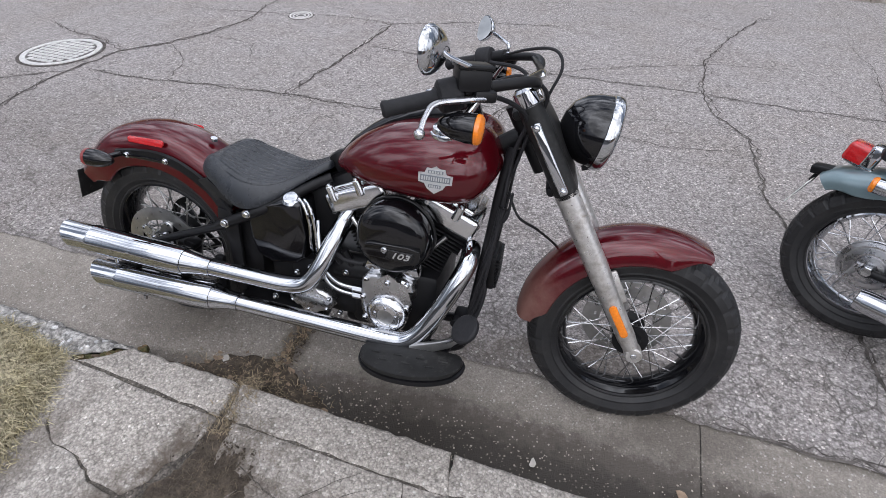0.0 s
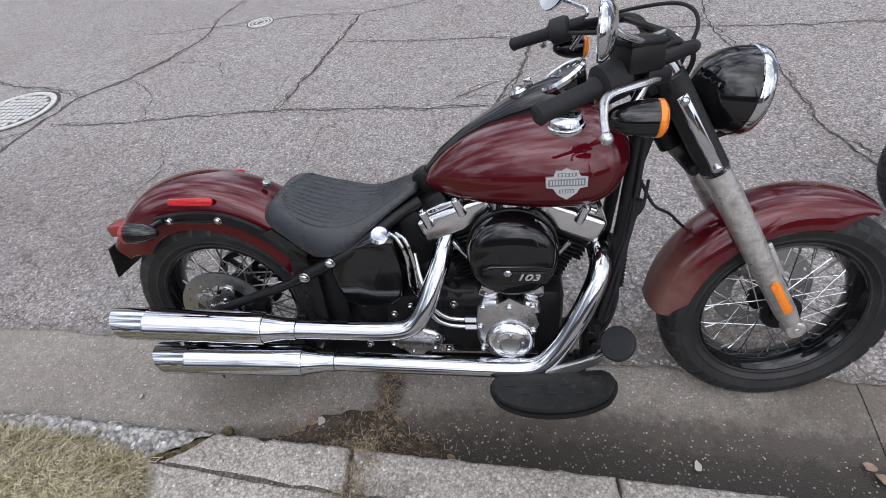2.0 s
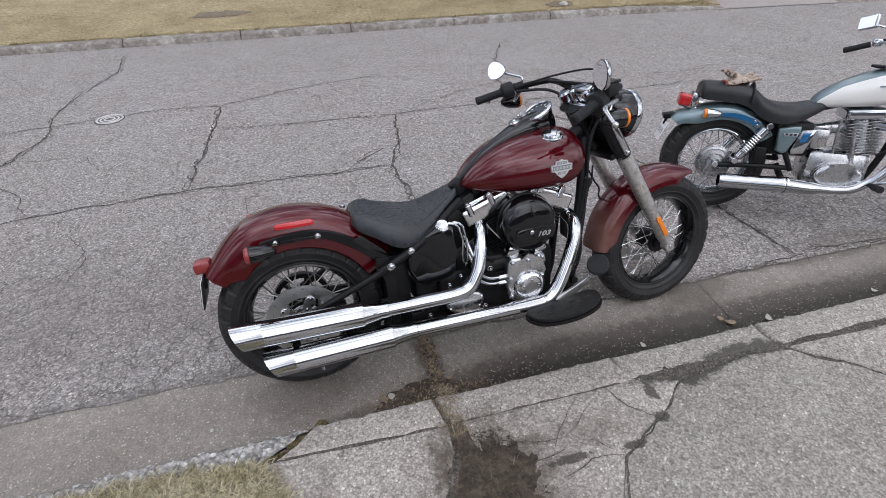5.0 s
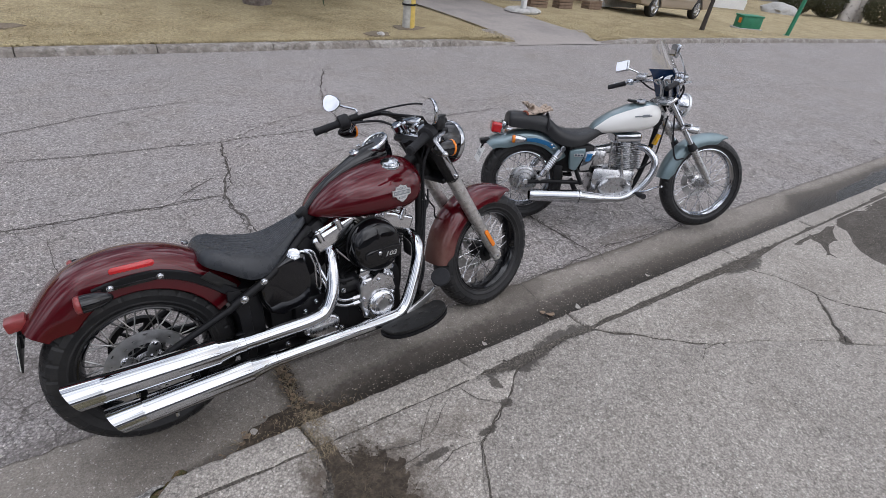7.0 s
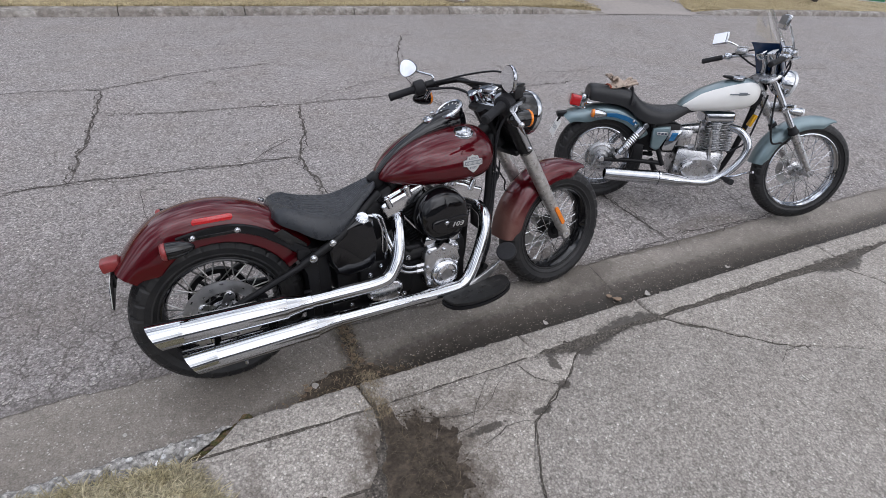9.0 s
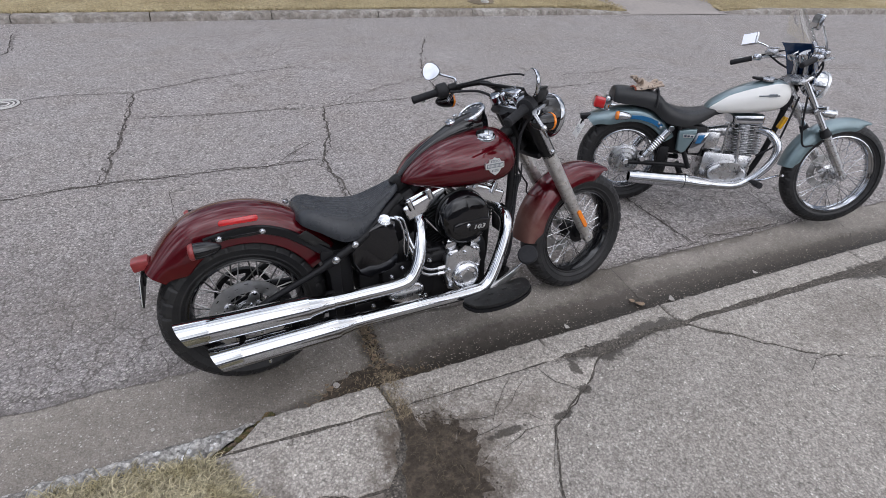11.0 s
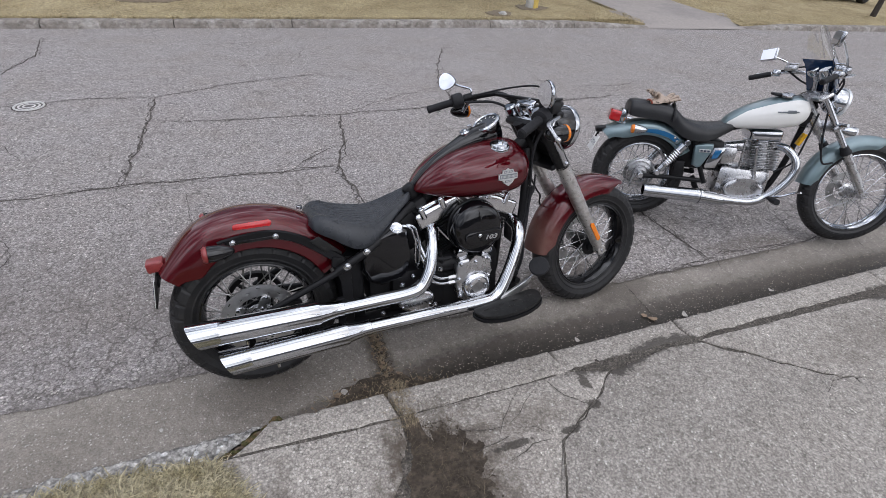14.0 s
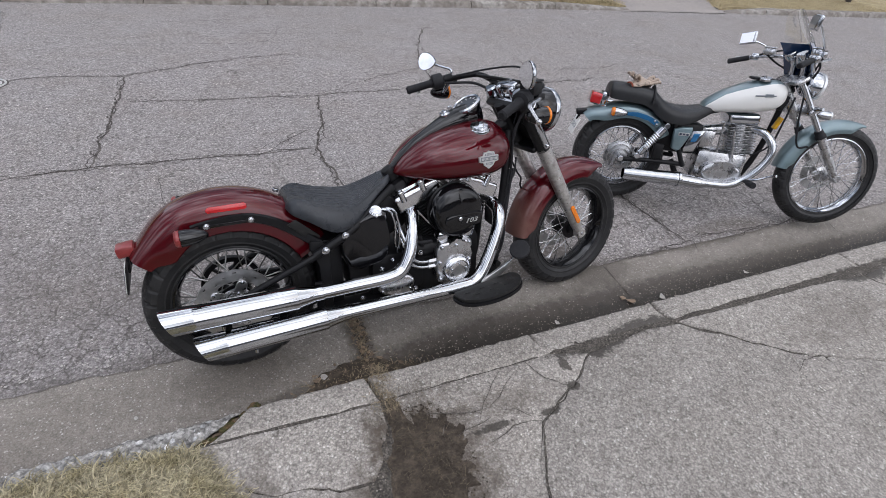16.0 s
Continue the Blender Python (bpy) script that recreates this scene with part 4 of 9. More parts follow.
for y in (-0.1, 0.1):
    bm = bmesh.new()
    tube(bm, [on_fork(s, y) for s in (0.79, 0.80, 0.85, 0.857)], [0.028, 0.031, 0.031, 0.022], 20)
    steered(part("fork_cap", bm, M_CHROME, moto))
# dusty shroud in front of the fork legs
bm = bmesh.new()
rings = []
for s, w, d in ((0.54, 0.1, 0.025), (0.6, 0.106, 0.036), (0.7, 0.108, 0.04), (0.76, 0.104, 0.036), (0.8, 0.09, 0.022)):
    ring = []
    for k in range(13):
        a = math.pi * k / 12
        ring.append(on_fork(s, -w * math.cos(a) * (1 if abs(math.cos(a)) < 0.9 else 1), 0.005 + d * math.sin(a) ** 0.5))
    for k in range(12, -1, -1):
        a = math.pi * k / 12
        ring.append(on_fork(s, -(w - 0.006) * math.cos(a), -0.002 + (d - 0.006) * math.sin(a) ** 0.5))
    rings.append(ring)
loft(bm, rings)
steered(part("fork_shroud", bm, M_DUSTB, moto, "dusty black fork shroud"))
bm = bmesh.new()
for s, w in ((0.57, 0.125), (0.8, 0.135)):
    block(bm, (0.065, 2 * w - 0.05, 0.03), Matrix.Translation(on_fork(s, 0, -0.02)) @ aim((0, 0, 0), FORK, (0, 1, 0)), 0.012)
tube(bm, [HEAD + FORK * -0.18 + V(0.0, 0, 0), HEAD + FORK * 0.02], 0.028, 16)
steered(part("fork_yoke", bm, M_SATINB, moto))

# headlamp
HL = V(1.443, 0, 0.939)
HLD = V(0.985, 0, -0.17)
bm = bmesh.new()
lathe(bm, [(0, -0.126), (0.03, -0.122), (0.06, -0.107), (0.082, -0.08), (0.094, -0.048), (0.099, -0.018), (0.099, 0.0), (0, 0.0)], aim(HL, HLD), 40)
hl = steered(part("headlamp", bm, M_GLOSSB, moto, "gloss black headlamp bowl"))
bm = bmesh.new()
lathe(bm, [(0.098, -0.016), (0.102, -0.014), (0.104, -0.004), (0.102, 0.01), (0.095, 0.018), (0.09, 0.02), (0.09, 0.004), (0.098, -0.004)], aim(HL, HLD), 48, close=True)
part("rim", bm, M_CHROME, hl, "chrome headlamp ring")
bm = bmesh.new()
lathe(bm, [(0.0, 0.034), (0.04, 0.031), (0.07, 0.024), (0.091, 0.014), (0.091, 0.010), (0.07, 0.019), (0.04, 0.026), (0, 0.029)], aim(HL, HLD), 40)
part("lens", bm, M_GLASS, hl)
bm = bmesh.new()
lathe(bm, [(0.0, -0.05), (0.04, -0.04), (0.07, -0.02), (0.089, 0.004)], aim(HL, HLD), 40)
part("reflector", bm, M_CHROME, hl)
bm = bmesh.new()
block(bm, (0.07, 0.05, 0.03), pose(1.36, 0, 0.885, 0, 30, 0), 0.008)
tube(bm, [(1.43, 0, 0.845), (1.40, 0, 0.835)], 0.008, 8)
steered(part("headlamp_bracket", bm, M_SATINB, moto))

# front mudguard
bm = bmesh.new()
fender_mesh(bm, 1.657, 0.32, 66, 176, [(0, 0.372), (0.03, 0.37), (0.055, 0.362), (0.075, 0.345), (0.084, 0.32), (0.086, 0.288)], 44, 0.004,
            lambda u: (0.985 + 0.02 * math.sin(math.pi * u), 0.75 * smooth_step(0.16, 0.0, u) + 0.45 * smooth_step(0.9, 1.0, u)))
steered(part("front_mudguard", bm, M_REDDUST, moto, "dark red front mudguard with road dust"))
for y in (-0.087, 0.087):
    bm = bmesh.new()
    block(bm, (0.05, 0.012, 0.11), pose(1.555, y, 0.52, 0, -30, 0), 0.005)
    steered(part("mudguard_bracket", bm, M_FORK, moto))

# rear mudguard with stays, reflector, lamps and plate
bm = bmesh.new()
fender_mesh(bm, 0, 0.325, 30, 142, [(0, 0.437), (0.035, 0.435), (0.06, 0.428), (0.082, 0.412), (0.094, 0.387), (0.098, 0.35), (0.099, 0.308)], 48, 0.004,
            lambda u: (0.985 + 0.018 * math.sin(math.pi * min(1, u * 1.25)) - 0.07 * smooth_step(0.7, 1.0, u), 0.42 * smooth_step(0.86, 1.0, u)))
part("rear_mudguard", bm, M_RED, moto, "dark red rear mudguard")
for y in (-1, 1):
    bm = bmesh.new()
    path = spline([(-0.105, 0, 0.668), (-0.05, 0, 0.672), (0.03, 0, 0.678), (0.1, 0, 0.672), (0.17, 0, 0.645), (0.235, 0, 0.602), (0.29, 0, 0.562), (0.33, 0, 0.535)], 5)
    hs = [0.01, 0.017, 0.018, 0.018, 0.018, 0.019, 0.02, 0.02]
    rings = []
    for i, p in enumerate(path):
        u = i / (len(path) - 1)
        t = (path[min(i + 1, len(path) - 1)] - path[max(0, i - 1)]).normalized()
        nrm = V(-t.z, 0, t.x)
        h = lerp_list(hs, u)
        yo = 0.1 + 0.03 * smooth_step(0.7, 1.0, u)
        rings.append([p + nrm * h + V(0, y * yo, 0), p + nrm * (h - 0.004) + V(0, y * (yo + 0.009), 0), p - nrm * (h - 0.004) + V(0, y * (yo + 0.009), 0), p - nrm * h + V(0, y * yo, 0)])
    loft(bm, rings)
    part("mudguard_stay", bm, M_SATINB, moto)
    bm = bmesh.new()
    block(bm, (0.15, 0.004, 0.012), pose(0.02, y * 0.111, 0.668, 0, 0, 0), 0.0015)
    part("stay_slot", bm, M_GLOSSB, moto)
    for x, z in ((-0.054, 0.67), (0.095, 0.671)):
        bolt(moto, (x, y * 0.112, z), (0, y, 0), 0.009, 0.009)
    bm = bmesh.new()
    prism(bm, [(-0.065, -0.011), (0.06, -0.012), (0.067, -0.004), (0.067, 0.006), (0.06, 0.012), (-0.062, 0.01), (-0.069, 0.003), (-0.069, -0.005)], 0, 0.008,
          aim((0.022, y * 0.094, 0.722), (0, y, 0.22), (0, 0, 1)) if y < 0 else aim((0.022, y * 0.094, 0.722), (0, y, 0.22), (0, 0, 1)), 0.003)
    part("side_reflector", bm, M_REDLENS, moto, "red side reflector")
    bm = bmesh.new()
    tube(bm, [(-0.08, y * 0.1, 0.668), (-0.09, y * 0.14, 0.668), (-0.1, y * 0.165, 0.668)], 0.009, 10)
    part("signal_stalk", bm, M_GLOSSB, moto)
    bullet_lamp(moto, "rear_signal", (-0.05, y * 0.172, 0.668), (-1, 0, -0.02), 0.105, 0.029, M_DKREDLENS, M_GLOSSB)
bm = bmesh.new()
block(bm, (0.06, 0.06, 0.04), pose(-0.322, 0, 0.586, 0, -8, 0), 0.008)
part("tail_lamp", bm, M_DKREDLENS, moto, "dusty red tail lamp")
bm = bmesh.new()
tube(bm, [(-0.30, 0, 0.585), (-0.315, 0, 0.56), (-0.325, 0, 0.53)], 0.012, 8)
block(bm, (0.012, 0.06, 0.05), pose(-0.325, 0, 0.53, 0, 5, 0), 0.004)
part("plate_bracket", bm, M_SATINB, moto)
bm = bmesh.new()
block(bm, (0.006, 0.16, 0.11), pose(-0.334, 0, 0.5, 0, 8, 0), 0.0025)
pl = part("number_plate", bm, M_DUSTB, moto, "black-backed number plate")
bm = bmesh.new()
block(bm, (0.003, 0.15, 0.1), pose(-0.3385, 0, 0.501, 0, 8, 0), 0.001)
part("plate_face", bm, M_PLATE, pl)
for k in range(6):
    bm = bmesh.new()
    block(bm, (0.002, 0.014, 0.05), pose(-0.3415, -0.06 + 0.024 * k, 0.5, 0, 8, 0))
    part("plate_bar", bm, M_INK, pl)
bm = bmesh.new()
disc(bm, (0.205, 0, 0.725), (0.3, 0, 1), 0.012, 0.012, 14)
part("seat_knob", bm, M_CHROME, moto)

# seat
bm = bmesh.new()
SX = [0.222, 0.235, 0.262, 0.30, 0.34, 0.38, 0.42, 0.46, 0.50, 0.54, 0.58, 0.62, 0.648, 0.655]
ZC = [0.676, 0.702, 0.713, 0.706, 0.691, 0.678, 0.67, 0.665, 0.668, 0.682, 0.702, 0.722, 0.736, 0.732]
WD = [0.07, 0.108, 0.128, 0.144, 0.156, 0.166, 0.166, 0.156, 0.136, 0.112, 0.089, 0.069, 0.052, 0.04]
ZL = [0.68, 0.668, 0.65, 0.626, 0.6, 0.582, 0.58, 0.592, 0.615, 0.642, 0.67, 0.695, 0.712, 0.715]
rings = []
NS = 220
fine = [i / 70 for i in range(71)]
for u in fine:
    x, zc, w, zl = (curve_list(q, u) for q in (SX, ZC, WD, ZL))
    ring = []
    for k in range(NS + 1):
        v = -1 + 2 * k / NS
        a = abs(v)
        y = math.copysign(w * math.sin(min(1, a * 1.12) * math.pi / 2), v) if a < 0.893 else math.copysign(w, v)
        fall = smooth_step(0.4, 1.0, a)
        z = zc + 0.008 * smooth_step(0, 0.5, a) * smooth_step(0.2, 0.35, u + 0.1) - (zc - zl) * fall ** 1.15
        bound = 0.56 * smooth_step(0.15, 0.3, u) ** 0.5
        if a < bound and 0.15 < u < 0.93:
            z += (0.0065 * (abs(math.sin(v / 0.5 * math.pi * 5.5)) ** 0.6 - 0.9) - 0.002) * smooth_step(0.15, 0.2, u) * smooth_step(0.86, 0.72, u) * smooth_step(bound, bound - 0.03, a)
        elif a < bound + 0.02 and 0.15 < u < 0.84:
            z -= 0.004
        ring.append(V(x, y, z))
    for k in range(NS, -1, -1):
        v = -1 + 2 * k / NS
        ring.append(V(x, v * w * 0.9, zl + 0.004))
    rings.append(ring)
loft(bm, rings)
part("seat", bm, M_LEATHER, moto, "black tuck-and-roll leather solo seat", smooth=60)
bm = bmesh.new()
block(bm, (0.055, 0.05, 0.07), pose(0.672, 0, 0.735, 0, -35, 0), 0.015)
part("seat_bracket", bm, M_SATINB, moto)

# tank
bm = bmesh.new()
TX = [0.678, 0.695, 0.73, 0.78, 0.84, 0.90, 0.96, 1.02, 1.075, 1.122, 1.154, 1.176, 1.186]
TT = [0.762, 0.79, 0.828, 0.865, 0.896, 0.916, 0.930, 0.940, 0.942, 0.932, 0.908, 0.875, 0.85]
TB = [0.742, 0.733, 0.722, 0.713, 0.706, 0.703, 0.702, 0.702, 0.706, 0.722, 0.755, 0.795, 0.82]
TW = [0.045, 0.07, 0.1, 0.133, 0.160, 0.178, 0.190, 0.196, 0.194, 0.182, 0.158, 0.118, 0.07]
rings = []
for i in range(49):
    u = i / 48
    x, t, b, w = (curve_list(q, u) for q in (TX, TT, TB, TW))
    ring = []
    zm = b + (t - b) * 0.42
    for k in range(40):
        a = 2 * math.pi * k / 40
        c, s = math.cos(a), math.sin(a)
        y = w * math.copysign(abs(c) ** 0.82, c)
        z = zm + ((t - zm) if s > 0 else (zm - b)) * math.copysign(abs(s) ** (0.95 if s > 0 else 0.7), s)
        z -= 0.012 * math.exp(-(y / 0.03) ** 2) if s > 0 else 0
        ring.append(V(x, y, z))
    rings.append(ring)
loft(bm, rings)
tank = part("fuel_tank", bm, M_RED, moto, "dark metallic red teardrop fuel tank", smooth=70)
for y in (-0.105, 0.105):
    bm = bmesh.new()
    lathe(bm, [(0.046, -0.02), (0.046, 0.002), (0.044, 0.006), (0.04, 0.007), (0.038, 0.014), (0.036, 0.018), (0.02, 0.021), (0, 0.022)], aim((1.03, y, 0.914), (-0.1, y * 1.6, 1)), 32)
    part("fuel_cap", bm, M_CHROME, tank, "domed chrome fuel cap")
# shield badges, plain shapes
SHIELD = [(0, 0.034), (0.012, 0.027), (0.025, 0.028), (0.029, 0.014), (0.047, 0.013), (0.046, -0.012), (0.029, -0.013), (0.022, -0.027), (0.01, -0.033), (0, -0.041)]
SHIELD = SHIELD + [(-x, y) for x, y in SHIELD[-2:0:-1]]
for y in (-1, 1):
    bm = bmesh.new()
    m = aim((1.03, y * 0.1935, 0.812), (0.06, y, 0.12), (0, 0, 1)) if y < 0 else aim((1.03, y * 0.1935, 0.812), (0.06, y, 0.12), (0, 0, 1))
    prism(bm, SHIELD, -0.012, 0.004, m, 0.0012, 1)
    badge = part("tank_badge", bm, M_SILVERPAD, tank, "silver shield-shaped tank badge")
    for w, h, cy in ((0.082, 0.017, 0.0005), (0.042, 0.009, 0.0185), (0.034, 0.009, -0.02)):
        bm = bmesh.new()
        block(bm, (w, h, 0.002), m @ pose(0, cy, 0.0045), 0.0006, 1)
        fld = part("badge_field", bm, M_BADGEGREY, badge)
        cnt = 13 if w > 0.08 else 5
    for q in range(12):
        bm = bmesh.new()
        block(bm, (0.0035, 0.010, 0.0015), m @ pose(-0.035 + q * 0.0064, 0.0005, 0.006))
        part("badge_bar", bm, M_SILVERPAD, badge)
    for q in range(5):
        bm = bmesh.new()
        block(bm, (0.0045, 0.006, 0.0015), m @ pose(-0.015 + q * 0.0075, 0.0185, 0.006))
        part("badge_bar", bm, M_SILVERPAD, badge)
        bm = bmesh.new()
        block(bm, (0.0035, 0.006, 0.0015), m @ pose(-0.012 + q * 0.006, -0.02, 0.006))
        part("badge_bar", bm, M_SILVERPAD, badge)

# console with speedometer
bm = bmesh.new()
rings = []
for x, z, w, h in ((0.668, 0.762, 0.02, 0.01), (0.72, 0.822, 0.026, 0.012), (0.78, 0.868, 0.03, 0.014), (0.84, 0.902, 0.036, 0.018), (0.9, 0.925, 0.046, 0.03), (0.95, 0.94, 0.055, 0.038),
                   (1.0, 0.948, 0.06, 0.046), (1.05, 0.95, 0.055, 0.05), (1.09, 0.945, 0.035, 0.04), (1.105, 0.94, 0.012, 0.015)):
    rings.append([V(x, w * 0.84 * math.cos(a), z - 0.01 + h * 1.2 * math.sin(a)) for a in steps(0, math.pi, 14)] + [V(x, -w * 0.76, z - 0.04), V(x, w * 0.76, z - 0.04)])
loft(bm, rings)
con = part("console", bm, M_GLOSSB, moto, "black tank console")
SP, SD = V(1.03, 0, 0.985), V(-0.52, 0, 0.85)
bm = bmesh.new()
lathe(bm, [(0.03, -0.05), (0.05, -0.02), (0.056, 0.0), (0.056, 0.01), (0, 0.01)], aim(SP, SD), 36)
part("speedometer_cup", bm, M_GLOSSB, con)
bm = bmesh.new()
lathe(bm, [(0.054, 0.004), (0.062, 0.006), (0.063, 0.014), (0.058, 0.021), (0.05, 0.019), (0.05, 0.012)], aim(SP, SD), 40, close=True)
part("bezel", bm, M_CHROME, con)
bm = bmesh.new()
lathe(bm, [(0, 0.0125), (0.05, 0.0125)], aim(SP, SD), 36)
part("dial", bm, M_DIAL, con)
for k in range(9):
    bm = bmesh.new()
    a = radians(-120 + 30 * k)
    block(bm, (0.003, 0.01, 0.001), aim(SP, SD) @ pose(0.041 * math.sin(a), 0.041 * math.cos(a), 0.014, 0, 0, -math.degrees(a)))
    part("dial_mark", bm, M_PLATE, con)
bm = bmesh.new()
lathe(bm, [(0.022, 0), (0.024, 0.012), (0.02, 0.018), (0.012, 0.019), (0.01, 0.024), (0, 0.025)], aim((0.925, 0, 0.953), (-0.35, 0, 1)), 24)
part("ignition_switch", bm, M_CHROME, con)
bm = bmesh.new()
block(bm, (0.02, 0.008, 0.02), pose(0.945, 0, 0.985, 0, -20, 0), 0.003)
part("switch_lever", bm, M_CHROME, con)

# bars and controls
bm = bmesh.new()
half = [(1.236, 0.0, 1.052), (1.236, 0.06, 1.052), (1.24, 0.13, 1.066), (1.236, 0.2, 1.082), (1.205, 0.245, 1.084), (1.12, 0.29, 1.068), (1.03, 0.332, 1.045), (0.93, 0.372, 1.016)]
full = [(x, -y, z) for x, y, z in half[:0:-1]] + half
tube(bm, spline(full, 6), 0.0125, 14)
tube(bm, [(1.215, -0.225, 1.083), (1.25, 0, 1.078), (1.215, 0.225, 1.083)], 0.008, 10)
steered(part("handlebar", bm, M_SATINB, moto))
bm = bmesh.new()
for y in (-0.045, 0.045):
    block(bm, (0.045, 0.035, 0.065), pose(1.232, y, 1.035, 0, -30, 0), 0.01)
block(bm, (0.05, 0.125, 0.02), pose(1.236, 0, 1.068, 0, -30, 0), 0.008)
block(bm, (0.055, 0.2, 0.026), pose(1.23, 0, 1.0, 0, -30, 0), 0.011)
clamp = steered(part("bar_clamp", bm, M_CHROME, moto, "chrome handlebar clamp"))
for s in (-1, 1):
    a, b = V(1.03, s * 0.332, 1.045), V(0.93, s * 0.372, 1.016)
    d = (b - a).normalized()
    bm = bmesh.new()
    tube(bm, [a + d * -0.012, a + d * 0.0, a + d * 0.005, b - d * 0.012, b, b + d * 0.006], [0.021, 0.021, 0.0175, 0.0175, 0.0195, 0.013], 20)
    steered(part("grip", bm, M_MATTB, moto, "black rubber grip"))
    bm = bmesh.new()
    tube(bm, [a - d * 0.062, a - d * 0.058, a - d * 0.05, a - d * 0.012, a - d * 0.006], [0.022, 0.032, 0.036, 0.036, 0.028], 20)
    block(bm, (0.05, 0.045, 0.03), Matrix.Translation(a - d * 0.035 + V(0, 0, -0.012)) @ pose(0, 0, 0, 0, 0, -s * 22), 0.008)
    steered(part("switch_housing", bm, M_MATTB, moto))
    for q in range(3):
        bm = bmesh.new()
        block(bm, (0.011, 0.008, 0.009), Matrix.Translation(a - d * (0.02 + 0.014 * q) + V(-0.02, 0, 0.012)), 0.002)
        steered(part("switch_button", bm, M_SATINB, moto))
    # perch and reservoir
    c = a - d * 0.085
    bm = bmesh.new()
    if s < 0:
        block(bm, (0.075, 0.062, 0.048), Matrix.Translation(c + d * 0.02 + V(0.015, 0.0, 0.028)) @ pose(0, 0, 0, 0, 0, 24), 0.009)
        block(bm, (0.08, 0.066, 0.01), Matrix.Translation(c + d * 0.02 + V(0.015, 0.0, 0.055)) @ pose(0, 0, 0, 0, 0, 24), 0.004)
        steered(part("brake_reservoir", bm, M_SATINB, moto, "black brake fluid reservoir"))
        bm = bmesh.new()
    tube(bm, [c - d * 0.02, c + d * 0.02], 0.02, 14)
    block(bm, (0.05, 0.03, 0.026), Matrix.Translation(c + V(0.03, s * 0.015, -0.008)) @ pose(0, 0, 0, 0, 0, s * -20), 0.008)
    steered(part("lever_perch", bm, M_SATINB, moto))
    bm = bmesh.new()
    p = c + V(0.03, s * 0.02, -0.012)
    ball = V(1.029, s * 0.455, 0.997)
    tube(bm, spline([p, p.lerp(V(1.045, s * 0.378, 1.046), 0.5) + V(0.012, 0, 0.003), V(1.043, s * 0.382, 1.044), V(1.03, s * 0.42, 1.022), ball], 6), [0.011, 0.0115, 0.0095, 0.007, 0.007], 12, flat=0.6)
    bmesh.ops.create_uvsphere(bm, u_segments=14, v_segments=10, radius=0.0115, matrix=Matrix.Translation(ball))
    steered(part("brake_lever" if s < 0 else "clutch_lever", bm, M_ALU, moto, "polished ball-end lever"))
    # mirror
    mc = V(1.03, -0.374, 1.148) if s < 0 else V(1.045, 0.39, 1.137)
    bm = bmesh.new()
    tube(bm, spline([c + V(0.02, s * 0.012, 0.01), c + V(0.023, s * 0.013, 0.035), c.lerp(mc, 0.55) + V(0.032, 0, 0.008), mc + V(0.03, -s * 0.006, -0.012), mc + V(0.015, 0.0, 0.0)], 6), 0.0062, 10)
    disc(bm, c + V(0.02, s * 0.012, 0.0), (0, 0, 1), 0.011, 0.016, 12)
    steered(part("mirror_stem", bm, M_CHROME, moto))
    md = V(-0.97, 0.243, 0.0).normalized() if s < 0 else V(-0.77, -0.55, 0.215).normalized()
    mw, mh = (0.062, 0.047) if s < 0 else (0.046, 0.04)
    mm = aim(mc, md, (0, 0, 1))
    outline = []
    for k in range(32):
        t = 2 * math.pi * k / 32
        ex = mw * math.cos(t)
        ey = mh * math.sin(t) * (1 + 0.28 * math.cos(t) * (-s))
        outline.append((ex, ey))
    bm = bmesh.new()
    rings = []
    for f, h in ((0.25, -0.021), (0.6, -0.018), (0.86, -0.01), (0.98, -0.002), (1.0, 0.004), (0.97, 0.007), (0.93, 0.005)):
        rings.append([mm @ V(x * f, y * f, h) for x, y in outline])
    loft(bm, rings)
    shell = steered(part("mirror", bm, M_CHROME, moto, "chrome teardrop mirror"))
    bm = bmesh.new()
    vs = [bm.verts.new(mm @ V(x * 0.93, y * 0.93, 0.0085)) for x, y in outline]
    bm.faces.new(vs)
    part("mirror_glass", bm, M_MIRROR, shell, smooth=0)
    # turn signal under the perch
    sc = V(1.045, s * 0.361, 1.0)
    bullet_lamp(moto, "front_signal", sc, (1, s * 0.05, -0.02), 0.1, 0.0325, M_AMBER, M_GLOSSB, STEER)
    bm = bmesh.new()
    tube(bm, [c + V(0.02, s * 0.01, -0.01), sc + V(0.05, -s * 0.03, 0.0)], 0.009, 10)
    steered(part("signal_stalk", bm, M_CHROME, moto))
steered(cable(moto, [(1.12, 0.28, 1.075), (1.2, 0.14, 1.115), (1.27, -0.0, 1.135), (1.295, -0.05, 1.1), (1.27, -0.055, 1.02), (1.24, -0.04, 0.9)], 0.0042))
steered(cable(moto, [(1.1, -0.28, 1.06), (1.2, -0.2, 1.09), (1.27, -0.12, 1.04), (1.24, -0.08, 0.93), (1.21, -0.07, 0.8)], 0.0055))
steered(cable(moto, [(1.06, -0.29, 1.04), (1.16, -0.22, 1.04), (1.23, -0.13, 0.98), (1.21, -0.09, 0.88), (1.2, -0.09, 0.72)], 0.006))
steered(cable(moto, [(1.08, 0.28, 1.05), (1.19, 0.18, 1.05), (1.25, 0.09, 0.98), (1.22, 0.05, 0.85)], 0.006))
steered(cable(moto, [(1.21, -0.07, 0.76), (1.25, -0.075, 0.69), (1.31, -0.03, 0.64), (1.38, 0.05, 0.56), (1.5, 0.085, 0.45)], 0.004))
